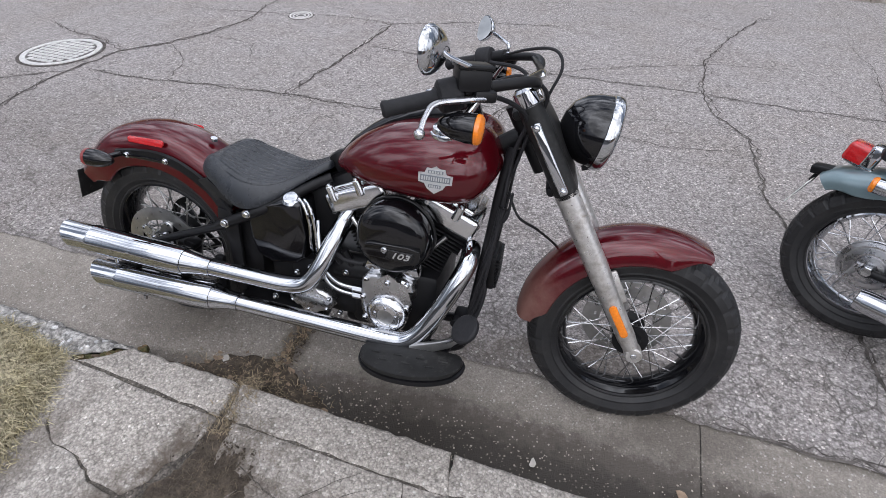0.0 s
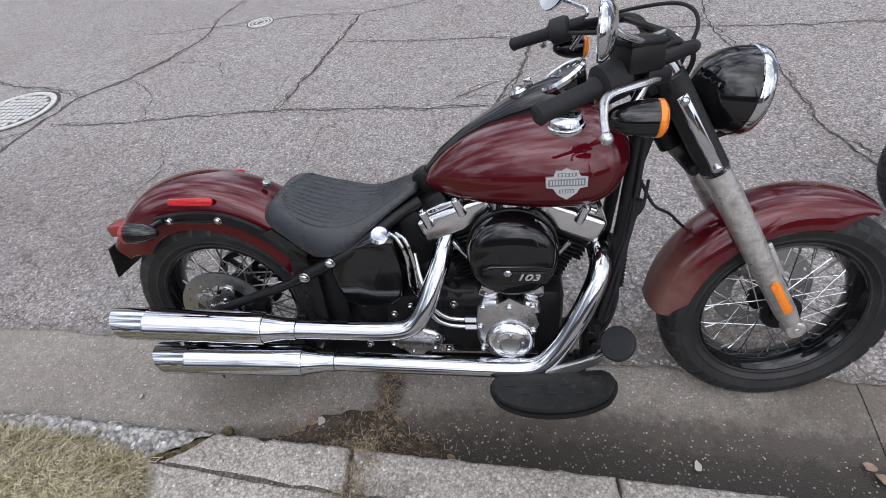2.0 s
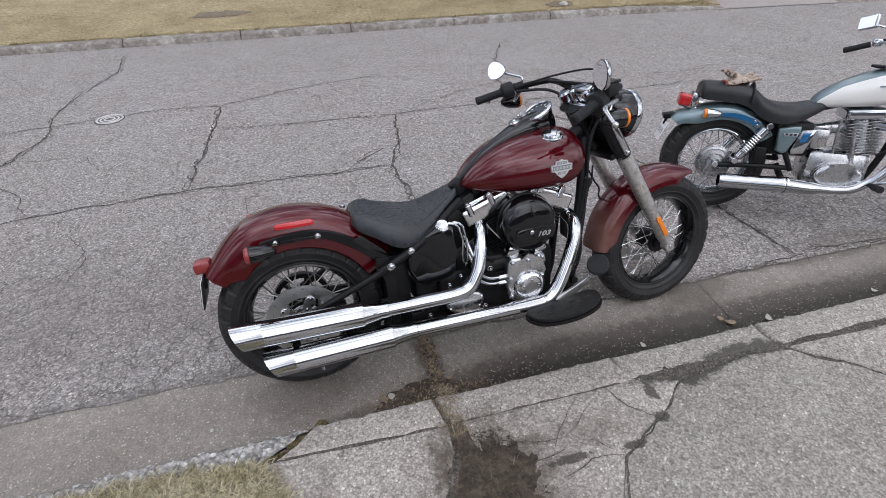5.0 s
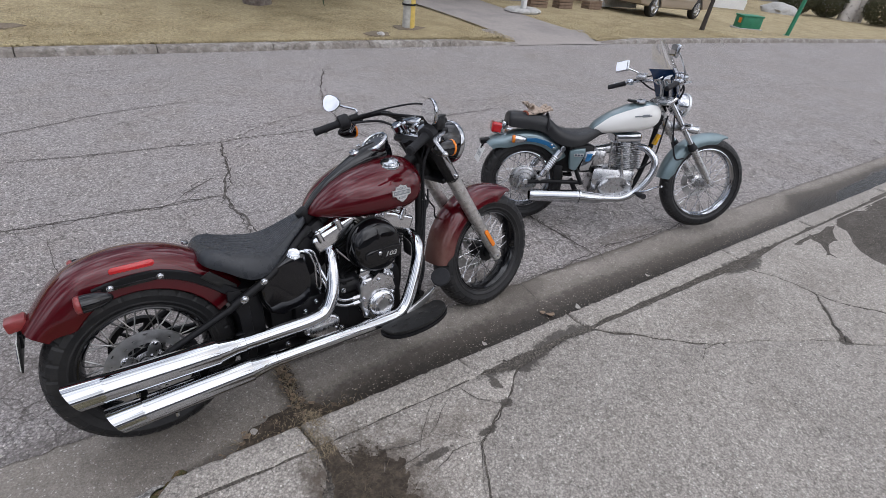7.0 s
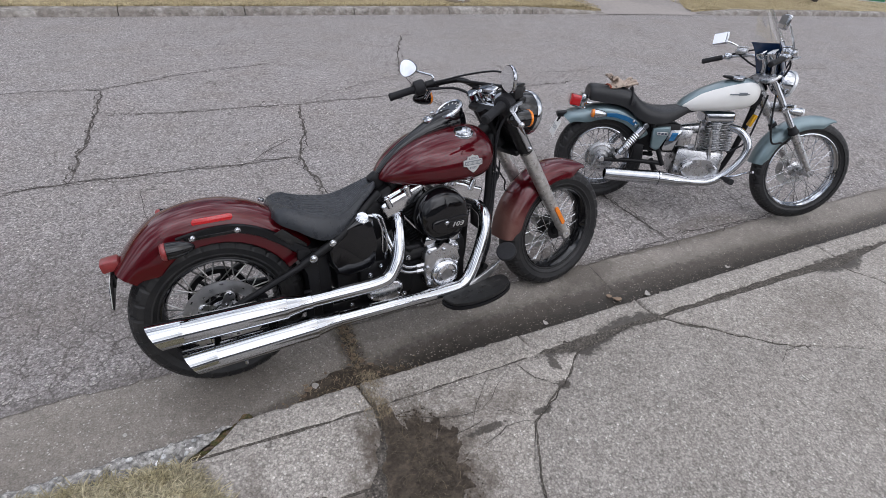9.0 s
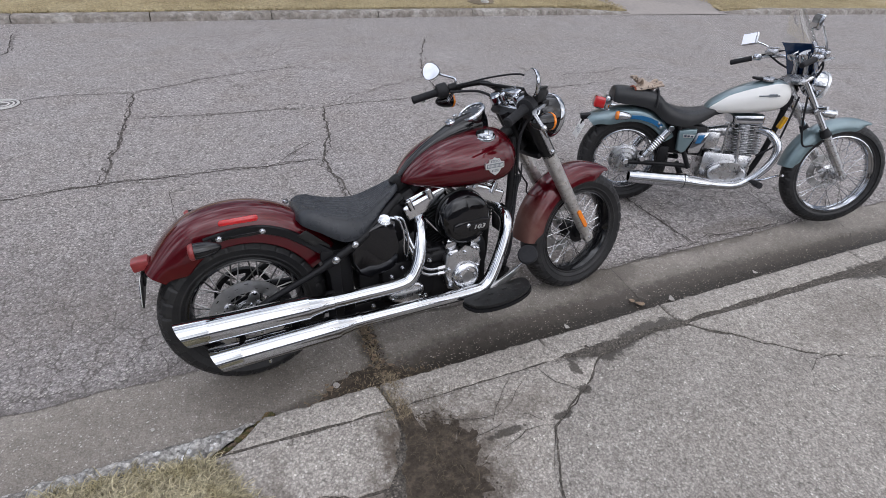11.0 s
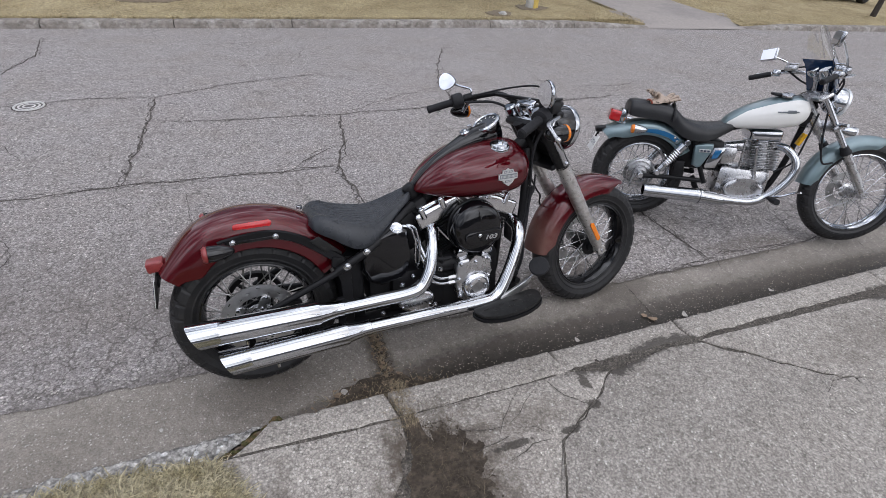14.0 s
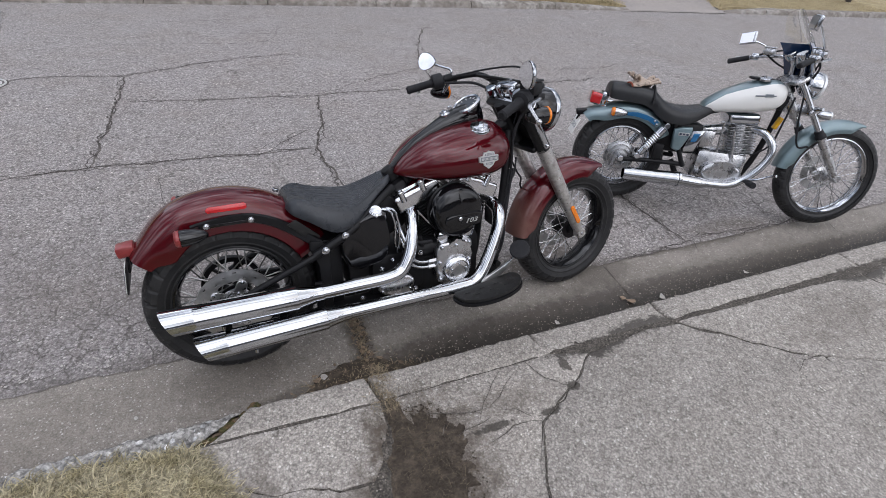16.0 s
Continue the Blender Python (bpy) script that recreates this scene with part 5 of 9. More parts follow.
cable(moto, [(1.22, -0.08, 0.76), (1.21, -0.1, 0.68), (1.225, -0.105, 0.7), (1.23, -0.1, 0.77)], 0.004)

# frame
pipe(moto, "down_tube", [(1.21, -0.05, 0.88), (1.195, -0.075, 0.76), (1.185, -0.085, 0.62), (1.165, -0.085, 0.4), (1.15, -0.085, 0.23), (1.10, -0.085, 0.165), (0.95, -0.085, 0.15), (0.5, -0.09, 0.15), (0.3, -0.1, 0.19)], 0.018, M_SATINB)
pipe(moto, "down_tube", [(1.21, 0.05, 0.88), (1.195, 0.075, 0.76), (1.185, 0.085, 0.62), (1.165, 0.085, 0.4), (1.15, 0.085, 0.23), (1.10, 0.085, 0.165), (0.95, 0.085, 0.15), (0.5, 0.09, 0.15), (0.3, 0.1, 0.19)], 0.018, M_SATINB)
pipe(moto, "backbone", [(1.22, 0, 0.9), (1.1, 0, 0.83), (0.85, 0, 0.76), (0.64, 0, 0.655), (0.5, 0, 0.57)], 0.03, M_SATINB)
for s in (-1, 1):
    pipe(moto, "seat_rail", [(0.66, s * 0.05, 0.695), (0.6, s * 0.08, 0.665), (0.5, s * 0.13, 0.605), (0.42, s * 0.155, 0.565), (0.34, s * 0.158, 0.522), (0.3, s * 0.155, 0.5)], 0.017, M_SATINB)
    pipe(moto, "swingarm_strut", [(0.36, s * 0.155, 0.53), (0.3, s * 0.155, 0.497), (0.15, s * 0.145, 0.43), (0.0, s * 0.135, 0.36)], 0.0135, M_SATINB, 10)
    pipe(moto, "swingarm", [(0.32, s * 0.14, 0.3), (0.15, s * 0.14, 0.31), (-0.03, s * 0.14, 0.322)], 0.02, M_SATINB, 12)
    bolt(moto, (0.42, s * 0.172, 0.572), (0, s, 0), 0.0115, 0.011)
    bolt(moto, (0.338, s * 0.176, 0.525), (0, s, 0), 0.0125, 0.011)
    bm = bmesh.new()
    prism(bm, [(0.29, 0.556), (0.33, 0.55), (0.36, 0.525), (0.36, 0.20), (0.325, 0.18), (0.32, 0.45), (0.285, 0.52)], 0.125, 0.14, Matrix(((1, 0, 0, 0), (0, 0, s, 0), (0, 1, 0, 0), (0, 0, 0, 1))), 0.004)
    part("frame_plate", bm, M_SATINB, moto)
bm = bmesh.new()
prism(bm, [(0.215, 0.63), (0.25, 0.645), (0.335, 0.565), (0.325, 0.54), (0.285, 0.56)], 0.112, 0.12, Matrix(((1, 0, 0, 0), (0, 0, -1, 0), (0, 1, 0, 0), (0, 0, 0, 1))), 0.003)
part("seat_trim", bm, M_DUSTB, moto)
# inner rear guard between wheel and gearbox
bm = bmesh.new()
fender_mesh(bm, 0, 0.323, -25, 45, [(0, 0.36), (0.06, 0.358), (0.085, 0.35)], 14, 0.004)
part("inner_guard", bm, M_SATINB, moto)
bm = bmesh.new()
block(bm, (0.08, 0.045, 0.055), pose(0.115, -0.1, 0.345, 0, 10, 0), 0.014)
block(bm, (0.05, 0.05, 0.035), pose(0.135, -0.105, 0.37, 0, 15, 0), 0.012)
part("rear_caliper", bm, M_SATINB, moto)

# oil tank and side covers
YX = Matrix(((1, 0, 0, 0), (0, 0, -1, 0), (0, 1, 0, 0), (0, 0, 0, 1)))
bm = bmesh.new()
prism(bm, [(0.405, 0.55), (0.47, 0.60), (0.545, 0.64), (0.60, 0.63), (0.61, 0.52), (0.605, 0.44), (0.57, 0.41), (0.48, 0.395), (0.43, 0.42), (0.41, 0.48)], -0.14, 0.153, YX, 0.014, 3)
part("oil_tank", bm, M_GLOSSB, moto, "gloss black oil tank")
bm = bmesh.new()
lathe(bm, [(0.015, -0.03), (0.017, -0.004), (0.028, 0.0), (0.029, 0.01), (0.022, 0.017), (0, 0.019)], aim((0.558, -0.128, 0.628), (0.05, -0.55, 1)), 24)
part("oil_cap", bm, M_CHROME, moto, "chrome oil filler cap")
bm = bmesh.new()
block(bm, (0.1, 0.22, 0.32), pose(0.37, 0, 0.38), 0.02)
block(bm, (0.12, 0.2, 0.12), pose(0.5, 0, 0.34), 0.02)
part("battery_box", bm, M_SATINB, moto)
# Added black blocks that close the see-through gap under seat and tank.
bm = bmesh.new()
block(bm, (0.16, 0.15, 0.17), pose(0.615, 0.01, 0.565, 0, -25, 0), 0.02)
block(bm, (0.1, 0.1, 0.1), pose(0.7, 0.0, 0.66, 0, -30, 0), 0.02)
part("inner_frame_cover", bm, M_SATINB, moto)

# engine: crankcase, cylinders, heads, covers
bm = bmesh.new()
block(bm, (0.30, 0.26, 0.25), pose(0.9, 0, 0.33), 0.03)
block(bm, (0.26, 0.26, 0.2), pose(0.66, 0, 0.33), 0.03)
block(bm, (0.1, 0.22, 0.1), pose(0.77, 0, 0.24), 0.02)
part("crankcase", bm, M_SATINB, moto, "black crankcase and gearbox")
for s, xo in ((-1, 0.0), (1, 0.0)):
    ang = radians(22.5) * s
    ax = V(math.sin(ang), 0, math.cos(ang))
    tr = V(math.cos(ang), 0, -math.sin(ang))
    base = V(0.9 + 0.018 * s, 0, 0.36)
    bm = bmesh.new()
    tube(bm, [base + ax * 0.05, base + ax * 0.29], 0.06, 24)
    cyl = part("cylinder", bm, M_SATINB, moto, "black finned cylinder")
    for k in range(13):
        bm = bmesh.new()
        f = base + ax * (0.1 + 0.0135 * k)
        w = 0.155 if k < 9 else 0.17
        block(bm, (w, w * 0.98 if k < 9 else 0.19, 0.005), Matrix.Translation(f) @ aim((0, 0, 0), ax, tr) , 0.0018, 1)
        part("cooling_fin", bm, M_SATINB, cyl)
    bm = bmesh.new()
    block(bm, (0.17, 0.19, 0.032), Matrix.Translation(base + ax * 0.285) @ aim((0, 0, 0), ax, tr), 0.01)
    part("cylinder_head", bm, M_SATINB, cyl)
    bm = bmesh.new()
    mt = Matrix.Translation(base + ax * 0.325) @ aim((0, 0, 0), ax, tr)
    block(bm, (0.208, 0.208, 0.074), mt @ pose(0, 0, -0.002), 0.015, 4)
    block(bm, (0.15, 0.216, 0.03), mt @ pose(0, 0, 0.004), 0.01, 3)
    block(bm, (0.15, 0.15, 0.02), mt @ pose(0, 0, 0.036), 0.008, 3)
    rb = part("rocker_cover", bm, M_POLISH, cyl, "polished box-shaped rocker cover")
    for q in (-0.066, 0.03):
        bm = bmesh.new()
        disc(bm, base + ax * 0.334 + tr * q + V(0, -0.104, 0), ax, 0.013, 0.05, 18, 0.2)
        lug = part("bolt_lug", bm, M_POLISH, rb)
        bolt(lug, base + ax * 0.385 + tr * q + V(0, -0.104, 0), ax, 0.008, 0.006)
for s in (-1, 1):
    ang = radians(22.5) * s
    ax, tr = V(math.sin(ang), 0, math.cos(ang)), V(math.cos(ang), 0, -math.sin(ang))
    base = V(0.9 + 0.018 * s, 0, 0.36)
    for q in (-0.02, 0.022):
        bm = bmesh.new()
        p0, p1 = V(0.9 + 0.03 * s + q * 0.4, -0.12, 0.47), base + ax * 0.27 + tr * (q * 1.6) + V(0, -0.1, 0)
        tube(bm, [p0, p0.lerp(p1, 0.1), p0.lerp(p1, 0.12), p0.lerp(p1, 0.5), p0.lerp(p1, 0.55), p1], [0.012, 0.012, 0.0085, 0.0085, 0.011, 0.011], 12)
        part("pushrod_tube", bm, M_CHROME, moto)
# air cleaner
AC = V(0.908, -0.15, 0.59)
bm = bmesh.new()
lathe(bm, [(0.0, -0.05), (0.10, -0.05), (0.112, -0.04), (0.116, -0.02), (0.116, 0.012), (0.113, 0.028), (0.104, 0.042), (0.09, 0.05), (0.05, 0.056), (0, 0.058)], aim(AC, RIGHT), 56)
ac = part("air_cleaner", bm, M_GLOSSB, moto, "round gloss black air cleaner cover")
bm = bmesh.new()
lathe(bm, [(0.117, -0.03), (0.121, -0.028), (0.121, -0.018), (0.117, -0.016)], aim(AC, RIGHT), 56, close=True)
part("band", bm, M_SATINB, ac)
bm = bmesh.new()
PL = [(-0.075, -0.02), (-0.06, -0.034), (0.085, -0.04), (0.096, -0.02), (0.097, 0.012), (0.06, 0.016), (-0.055, 0.014), (-0.072, 0.004)]
prism(bm, PL, 0.05, 0.064, aim(AC + V(0.0, 0, -0.012), RIGHT, (0, 0, 1)), 0.004)
part("insert", bm, M_GLOSSB, ac)
bm = bmesh.new()
prism(bm, [(-0.006, -0.026), (0.075, -0.03), (0.082, -0.012), (0.08, 0.004), (0.0, 0.004)], 0.064, 0.0665, aim(AC + V(0.0, 0, -0.014), RIGHT, (0, 0, 1)), 0.001, 1)
part("insert_rim", bm, M_SATINB, ac)
bm = bmesh.new()
prism(bm, [(-0.003, -0.0235), (0.073, -0.0275), (0.079, -0.012), (0.077, 0.0015), (0.002, 0.0015)], 0.066, 0.0675, aim(AC + V(0.0, 0, -0.014), RIGHT, (0, 0, 1)), 0.0005, 1)
part("insert_field", bm, M_GLOSSB, ac)
lettering("103", 0.031, 0.0012, M_SILVERPAD, ac, aim(AC + V(0.039, -0.069, -0.026), RIGHT, (0, 0, 1)) @ Matrix.Diagonal((1.25, 0.85, 1, 1)), shear=0.3, bold=0.0005)
bolt(ac, (0.898, -0.213, 0.575), RIGHT, 0.010, 0.008)
# cam cover
bm = bmesh.new()
prism(bm, [(0.812, 0.43), (0.83, 0.455), (0.865, 0.462), (0.90, 0.455), (0.945, 0.462), (0.978, 0.45), (0.985, 0.42), (0.965, 0.385), (0.97, 0.33), (0.955, 0.28), (0.92, 0.255), (0.86, 0.252), (0.82, 0.27), (0.808, 0.33)],
      0.13, 0.185, YX, 0.016, 3)
cc = part("cam_cover", bm, M_ALU, moto, "polished aluminium cam cover")
bm = bmesh.new()
lathe(bm, [(0.07, -0.01), (0.068, 0.01), (0.06, 0.02), (0.052, 0.024), (0.05, 0.02), (0.046, 0.02), (0.045, 0.026), (0.03, 0.028), (0.029, 0.022), (0.0, 0.022)], aim((0.903, -0.185, 0.325), RIGHT), 40)
part("timer_cover", bm, M_POLISH, cc)
bm = bmesh.new()
lathe(bm, [(0, 0.0225), (0.027, 0.0225), (0.028, 0.0215)], aim((0.903, -0.185, 0.325), RIGHT), 32)
part("timer_disc", bm, M_STEEL, cc)
for k in range(5):
    a = 2 * math.pi * k / 5 + 0.3
    bolt(cc, (0.903 + 0.036 * math.cos(a), -0.211, 0.325 + 0.036 * math.sin(a)), RIGHT, 0.0055, 0.004)
for x, z in ((0.83, 0.44), (0.962, 0.445), (0.826, 0.29), (0.952, 0.3), (0.9, 0.44), (0.82, 0.37), (0.965, 0.36)):
    bolt(cc, (x, -0.186, z), RIGHT, 0.008, 0.008)
for x in (0.845, 0.965):
    bm = bmesh.new()
    block(bm, (0.055, 0.05, 0.05), pose(x, -0.14, 0.475, 0, 20 if x < 0.9 else -20, 0), 0.012)
    part("tappet_block", bm, M_CHROME, moto)
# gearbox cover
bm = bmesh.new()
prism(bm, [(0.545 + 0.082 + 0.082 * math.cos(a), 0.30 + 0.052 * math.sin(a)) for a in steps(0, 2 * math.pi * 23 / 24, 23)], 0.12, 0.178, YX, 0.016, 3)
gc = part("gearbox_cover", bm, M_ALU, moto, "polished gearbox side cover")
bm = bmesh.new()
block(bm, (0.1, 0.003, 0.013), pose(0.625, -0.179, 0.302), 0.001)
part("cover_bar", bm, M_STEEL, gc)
for k in range(6):
    a = 2 * math.pi * k / 6 + 0.4
    bolt(gc, (0.627 + 0.072 * math.cos(a), -0.176, 0.30 + 0.043 * math.sin(a)), RIGHT, 0.006, 0.006)
for x, z in ((0.62, 0.41), (0.665, 0.40), (0.57, 0.38), (0.53, 0.33), (0.7, 0.29), (0.45, 0.30), (0.40, 0.33), (0.48, 0.26), (0.745, 0.42), (0.72, 0.25)):
    bolt(moto, (x, -0.15, z), RIGHT, 0.009, 0.012)
# oil lines
for dz in (0.0, 0.032):
    pipe(moto, "oil_line", [(0.645, -0.13, 0.545 + dz), (0.665, -0.165, 0.47 + dz), (0.69, -0.175, 0.395 + dz), (0.73, -0.17, 0.362 + dz * 0.8), (0.79, -0.165, 0.352 + dz * 0.8)], 0.0075, M_CHROME, 10)
    bm = bmesh.new()
    disc(bm, (0.775, -0.165, 0.353 + dz * 0.8), (1, 0, 0), 0.012, 0.035, 6)
    part("line_fitting", bm, M_CHROME, moto)
for q in range(2):
    pipe(moto, "vent_line", [(0.585 + 0.018 * q, -0.13, 0.64), (0.612 + 0.018 * q, -0.15, 0.63), (0.63 + 0.016 * q, -0.155, 0.575), (0.63 + 0.02 * q, -0.15, 0.49), (0.645, -0.14, 0.44)], 0.0055, M_CHROME, 8)
pipe(moto, "breather_hose", [(0.72, -0.13, 0.45), (0.70, -0.15, 0.5), (0.74, -0.15, 0.47), (0.8, -0.14, 0.46)], 0.008, M_MATTB, 8)
for x in (0.68, 0.72, 0.76):
    bm = bmesh.new()
    tube(bm, [(x, -0.13, 0.44), (x - 0.02, -0.145, 0.5)], 0.012, 10)
    part("starter_piece", bm, M_SATINB, moto)
bm = bmesh.new()
tube(bm, [(0.70, -0.1, 0.42), (0.84, -0.1, 0.42)], 0.045, 20)
part("starter_motor", bm, M_SATINB, moto)

# exhausts: head pipe with shield, cone, and slash-cut silencer
def exhaust(name, pts, cone, end, label):
    p = spline(pts, 8)
    bm = bmesh.new()
    tube(bm, p, 0.0285, 20)
    ex = part(name, bm, M_CHROME, moto, label)
    c, e = V(*cone), V(*end)
    d = (e - c).normalized()
    L = (e - c).length
    bm = bmesh.new()
    ring_pts = [c - d * 0.03, c - d * 0.028, c, c + d * 0.04, c + d * 0.065, c + d * 0.066, c + d * 0.07, c + d * (L * 0.5), c + d * (L - 0.09), c + d * (L - 0.085), c + d * (L - 0.08), e]
    rads = [0.0285, 0.0315, 0.0315, 0.0385, 0.043, 0.0465, 0.0475, 0.048, 0.0485, 0.0495, 0.0485, 0.0485]
    n = 32
    rings = []
    side = d.cross(V(0, 0, 1)).normalized()
    up = side.cross(d)
    for i, (q, r) in enumerate(zip(ring_pts, rads)):
        ring = []
        for k in range(n):
            a = 2 * math.pi * k / n
            s = V(0, 0, 0)
            if i == len(ring_pts) - 1:
                s = d * (0.022 * math.sin(a))
            ring.append(q + side * (r * math.cos(a)) + up * (r * math.sin(a)) + s)
        rings.append(ring)
    o = rings[-1]
    rings.append([e + (v - e) * 0.92 for v in o])
    rings.append([e - d * 0.1 + (v - e) * 0.9 for v in o])
    loft(bm, rings)
    mf = part("silencer", bm, M_CHROME, ex, "chrome slash-cut silencer")
    bm = bmesh.new()
    q = c + d * (L * 0.66)
    tube(bm, [q + V(0, -0.02, -0.045), q + V(0, -0.02, -0.06)], 0.006, 8)
    part("drain_stud", bm, M_CHROME, ex)
    bm = bmesh.new()
    lathe(bm, [(0.0, 0), (0.0435, 0), (0.0435, 0.002), (0, 0.002)], aim(e - d * 0.095, d), 24)
    part("baffle", bm, M_SATINB, ex)


exhaust("upper_exhaust", [(0.735, -0.075, 0.60), (0.72, -0.12, 0.565), (0.70, -0.16, 0.51), (0.675, -0.19, 0.445), (0.635, -0.205, 0.388), (0.57, -0.212, 0.37), (0.42, -0.215, 0.37), (0.255, -0.219, 0.373)],
        (0.27, -0.219, 0.373), (-0.235, -0.231, 0.39), "chrome upper exhaust pipe and silencer")
exhaust("lower_exhaust", [(1.13, -0.08, 0.57), (1.135, -0.13, 0.545), (1.12, -0.165, 0.50), (1.085, -0.19, 0.42), (1.035, -0.21, 0.325), (0.985, -0.222, 0.27), (0.91, -0.226, 0.256), (0.7, -0.23, 0.26), (0.36, -0.234, 0.266)],
        (0.37, -0.234, 0.266), (-0.145, -0.238, 0.258), "chrome lower exhaust pipe and silencer")
bm = bmesh.new()
for x in (-0.05, 0.15, 0.3):
    block(bm, (0.03, 0.02, 0.15), pose(x, -0.175, 0.32), 0.004)
block(bm, (0.42, 0.015, 0.03), pose(0.12, -0.17, 0.315), 0.005)
part("silencer_bracket", bm, M_SATINB, moto)
bm = bmesh.new()
block(bm, (0.32, 0.1, 0.06), pose(0.5, -0.12, 0.215), 0.02)
part("lower_frame_cover", bm, M_SATINB, moto)

# floorboard, brake pedal
bm = bmesh.new()
FB = [(-0.16, 0.05), (-0.14, 0.062), (0.14, 0.062), (0.16, 0.05)] + [(0.17 * math.cos(a), 0.03 - 0.108 * abs(math.sin(a)) ** 0.85) for a in steps(0, math.pi, 24)]
fm = pose(1.015, -0.30, 0.255, 0, -6, 0)
prism(bm, FB, -0.022, -0.007, fm, 0.005)
fb = part("floorboard", bm, M_SATINB, moto, "black half-moon rider floorboard")
bm = bmesh.new()
prism(bm, [(x * 0.96, y * 0.94) for x, y in FB], -0.004, 0.01, fm, 0.005)
part("rubber_mat", bm, M_DUSTB, fb, "dusty rubber mat")
for k in range(7):
    bm = bmesh.new()
    block(bm, (0.028, 0.004, 0.004), fm @ pose(-0.11 + 0.036 * k, 0.01 - 0.03 * (k % 2), 0.011), 0.0015, 1)
    part("mat_rib", bm, M_DUSTB, fb)
bm = bmesh.new()
tube(bm, [(1.02, -0.1, 0.2), (1.0, -0.24, 0.225)], 0.014, 10)
tube(bm, [(1.1, -0.1, 0.2), (1.1, -0.24, 0.235)], 0.014, 10)
part("floorboard_bracket", bm, M_SATINB, moto)
bm = bmesh.new()
lathe(bm, [(0, -0.012), (0.04, -0.012), (0.045, -0.006), (0.045, 0.004), (0.04, 0.009), (0, 0.011)], aim((1.17, -0.275, 0.405), (-0.55, -0.45, 0.72)), 32)
bp = part("brake_pedal", bm, M_MATTB, moto, "round black rubber brake pedal pad")
bm = bmesh.new()
tube(bm, spline([(1.175, -0.268, 0.398), (1.15, -0.25, 0.35), (1.10, -0.235, 0.30), (1.03, -0.225, 0.262), (1.0, -0.2, 0.25)], 5), [0.012, 0.013, 0.015, 0.018], 12, flat=0.45)
part("pedal_arm", bm, M_ALU, bp)
bm = bmesh.new()
prism(bm, [(0.99, 0.232), (1.06, 0.258), (1.13, 0.30), (1.155, 0.33), (1.145, 0.345), (1.09, 0.31), (1.0, 0.272)], 0.235, 0.25, YX, 0.004)
part("pedal_plate", bm, M_STEEL, bp, "dull grey pedal plate")
bm = bmesh.new()
for x, y, z in ((1.12, -0.14, 0.33), (1.14, -0.13, 0.28), (1.10, -0.15, 0.23)):
    disc(bm, (x, y, z), RIGHT, 0.016, 0.03, 12)
block(bm, (0.05, 0.06, 0.13), pose(1.13, -0.11, 0.28), 0.012)
part("master_cylinder", bm, M_SATINB, moto)
bm = bmesh.new()
block(bm, (0.03, 0.12, 0.12), pose(1.195, 0, 0.47, 0, -2, 0), 0.008)
rg = part("regulator", bm, M_SATINB, moto)
for k in range(9):
    bm = bmesh.new()
    block(bm, (0.036, 0.115, 0.004), pose(1.2, 0, 0.42 + 0.0125 * k), 0.001, 1)
    part("cooling_fin", bm, M_SATINB, rg)
for k in range(5):
    cable(moto, [(1.2 + 0.006 * k, -0.1 - 0.006 * (k % 3), 0.72), (1.185 + 0.01 * math.sin(k), -0.105 - 0.008 * (k % 2), 0.55), (1.17 + 0.012 * math.cos(k), -0.11, 0.4), (1.14, -0.11, 0.27)], 0.005 + 0.001 * (k % 2))
cable(moto, [(1.17, -0.1, 0.52), (1.19, -0.11, 0.44), (1.18, -0.115, 0.35), (1.15, -0.115, 0.28)], 0.006)

# ---- teal and white cruiser ----
M_TEAL = material("teal_metallic_paint", (0.16, 0.225, 0.245), 0.34, metal=0.45, coat=0.8, vary=0.12, scale=8, rough_vary=0.06)
M_BLUEGLOSS = material("blue_gloss", (0.03, 0.2, 0.45), 0.2, metal=0.6, coat=1.0)
M_CREAM = material("cream_paint", (0.72, 0.71, 0.68), 0.3, coat=0.6, vary=0.05, scale=6)
M_SCREEN = material("clear_screen", (0.9, 0.92, 0.92), 0.05, transmission=1.0, ior=1.15, alpha=0.35)
M_DARKSCREEN = material("dark_screen", (0.012, 0.03, 0.075), 0.06, coat=1.0)
M_VINYL = material("black_vinyl", (0.01, 0.0105, 0.012), 0.42, vary=0.25, scale=30, bump=0.0008, bump_scale=420, rough_vary=0.08)
M_YELLOWLENS = material("yellow_lens", (0.8, 0.42, 0.015), 0.25, coat=0.5, vary=0.15, scale=120)
M_CLOTH = material("camouflage_cloth", (0.4, 0.32, 0.26), 0.9, vary=0.35, scale=90, second=(0.05, 0.04, 0.034), second_scale=30, second_lo=0.54, second_hi=0.62, bump=0.006, bump_scale=60)
M_RUST = material("red_lining", (0.24, 0.06, 0.035), 0.9, vary=0.3, scale=60)
M_CLEARLENS = material("clear_lens", (0.75, 0.76, 0.78), 0.12, metal=0.4, coat=0.8, vary=0.2, scale=90)

TEAL_POSE = pose(1.98, 1.046, 0.0, 0, 0, -29.3) @ pose(0, 0, 0, -10, 0, 0)
bike = thing("motorcycle", "teal and cream light cruiser motorcycle parked ahead", "motorcycle", TEAL_POSE)
FK = V(-0.62, 0, 0.7846)
HD2 = V(0.93, 0, 0.90)
ST2 = Matrix.Translation(HD2) @ Matrix.Rotation(radians(8.5), 4, FK) @ Matrix.Translation(-HD2)


def turned(o):
    o.matrix_basis = ST2 @ o.matrix_basis
    return o


def along(s, y=0.0, fwd=0.0):
    return V(1.358, y, 0.333) + FK * s + V(0.7846, 0, 0.62) * fwd


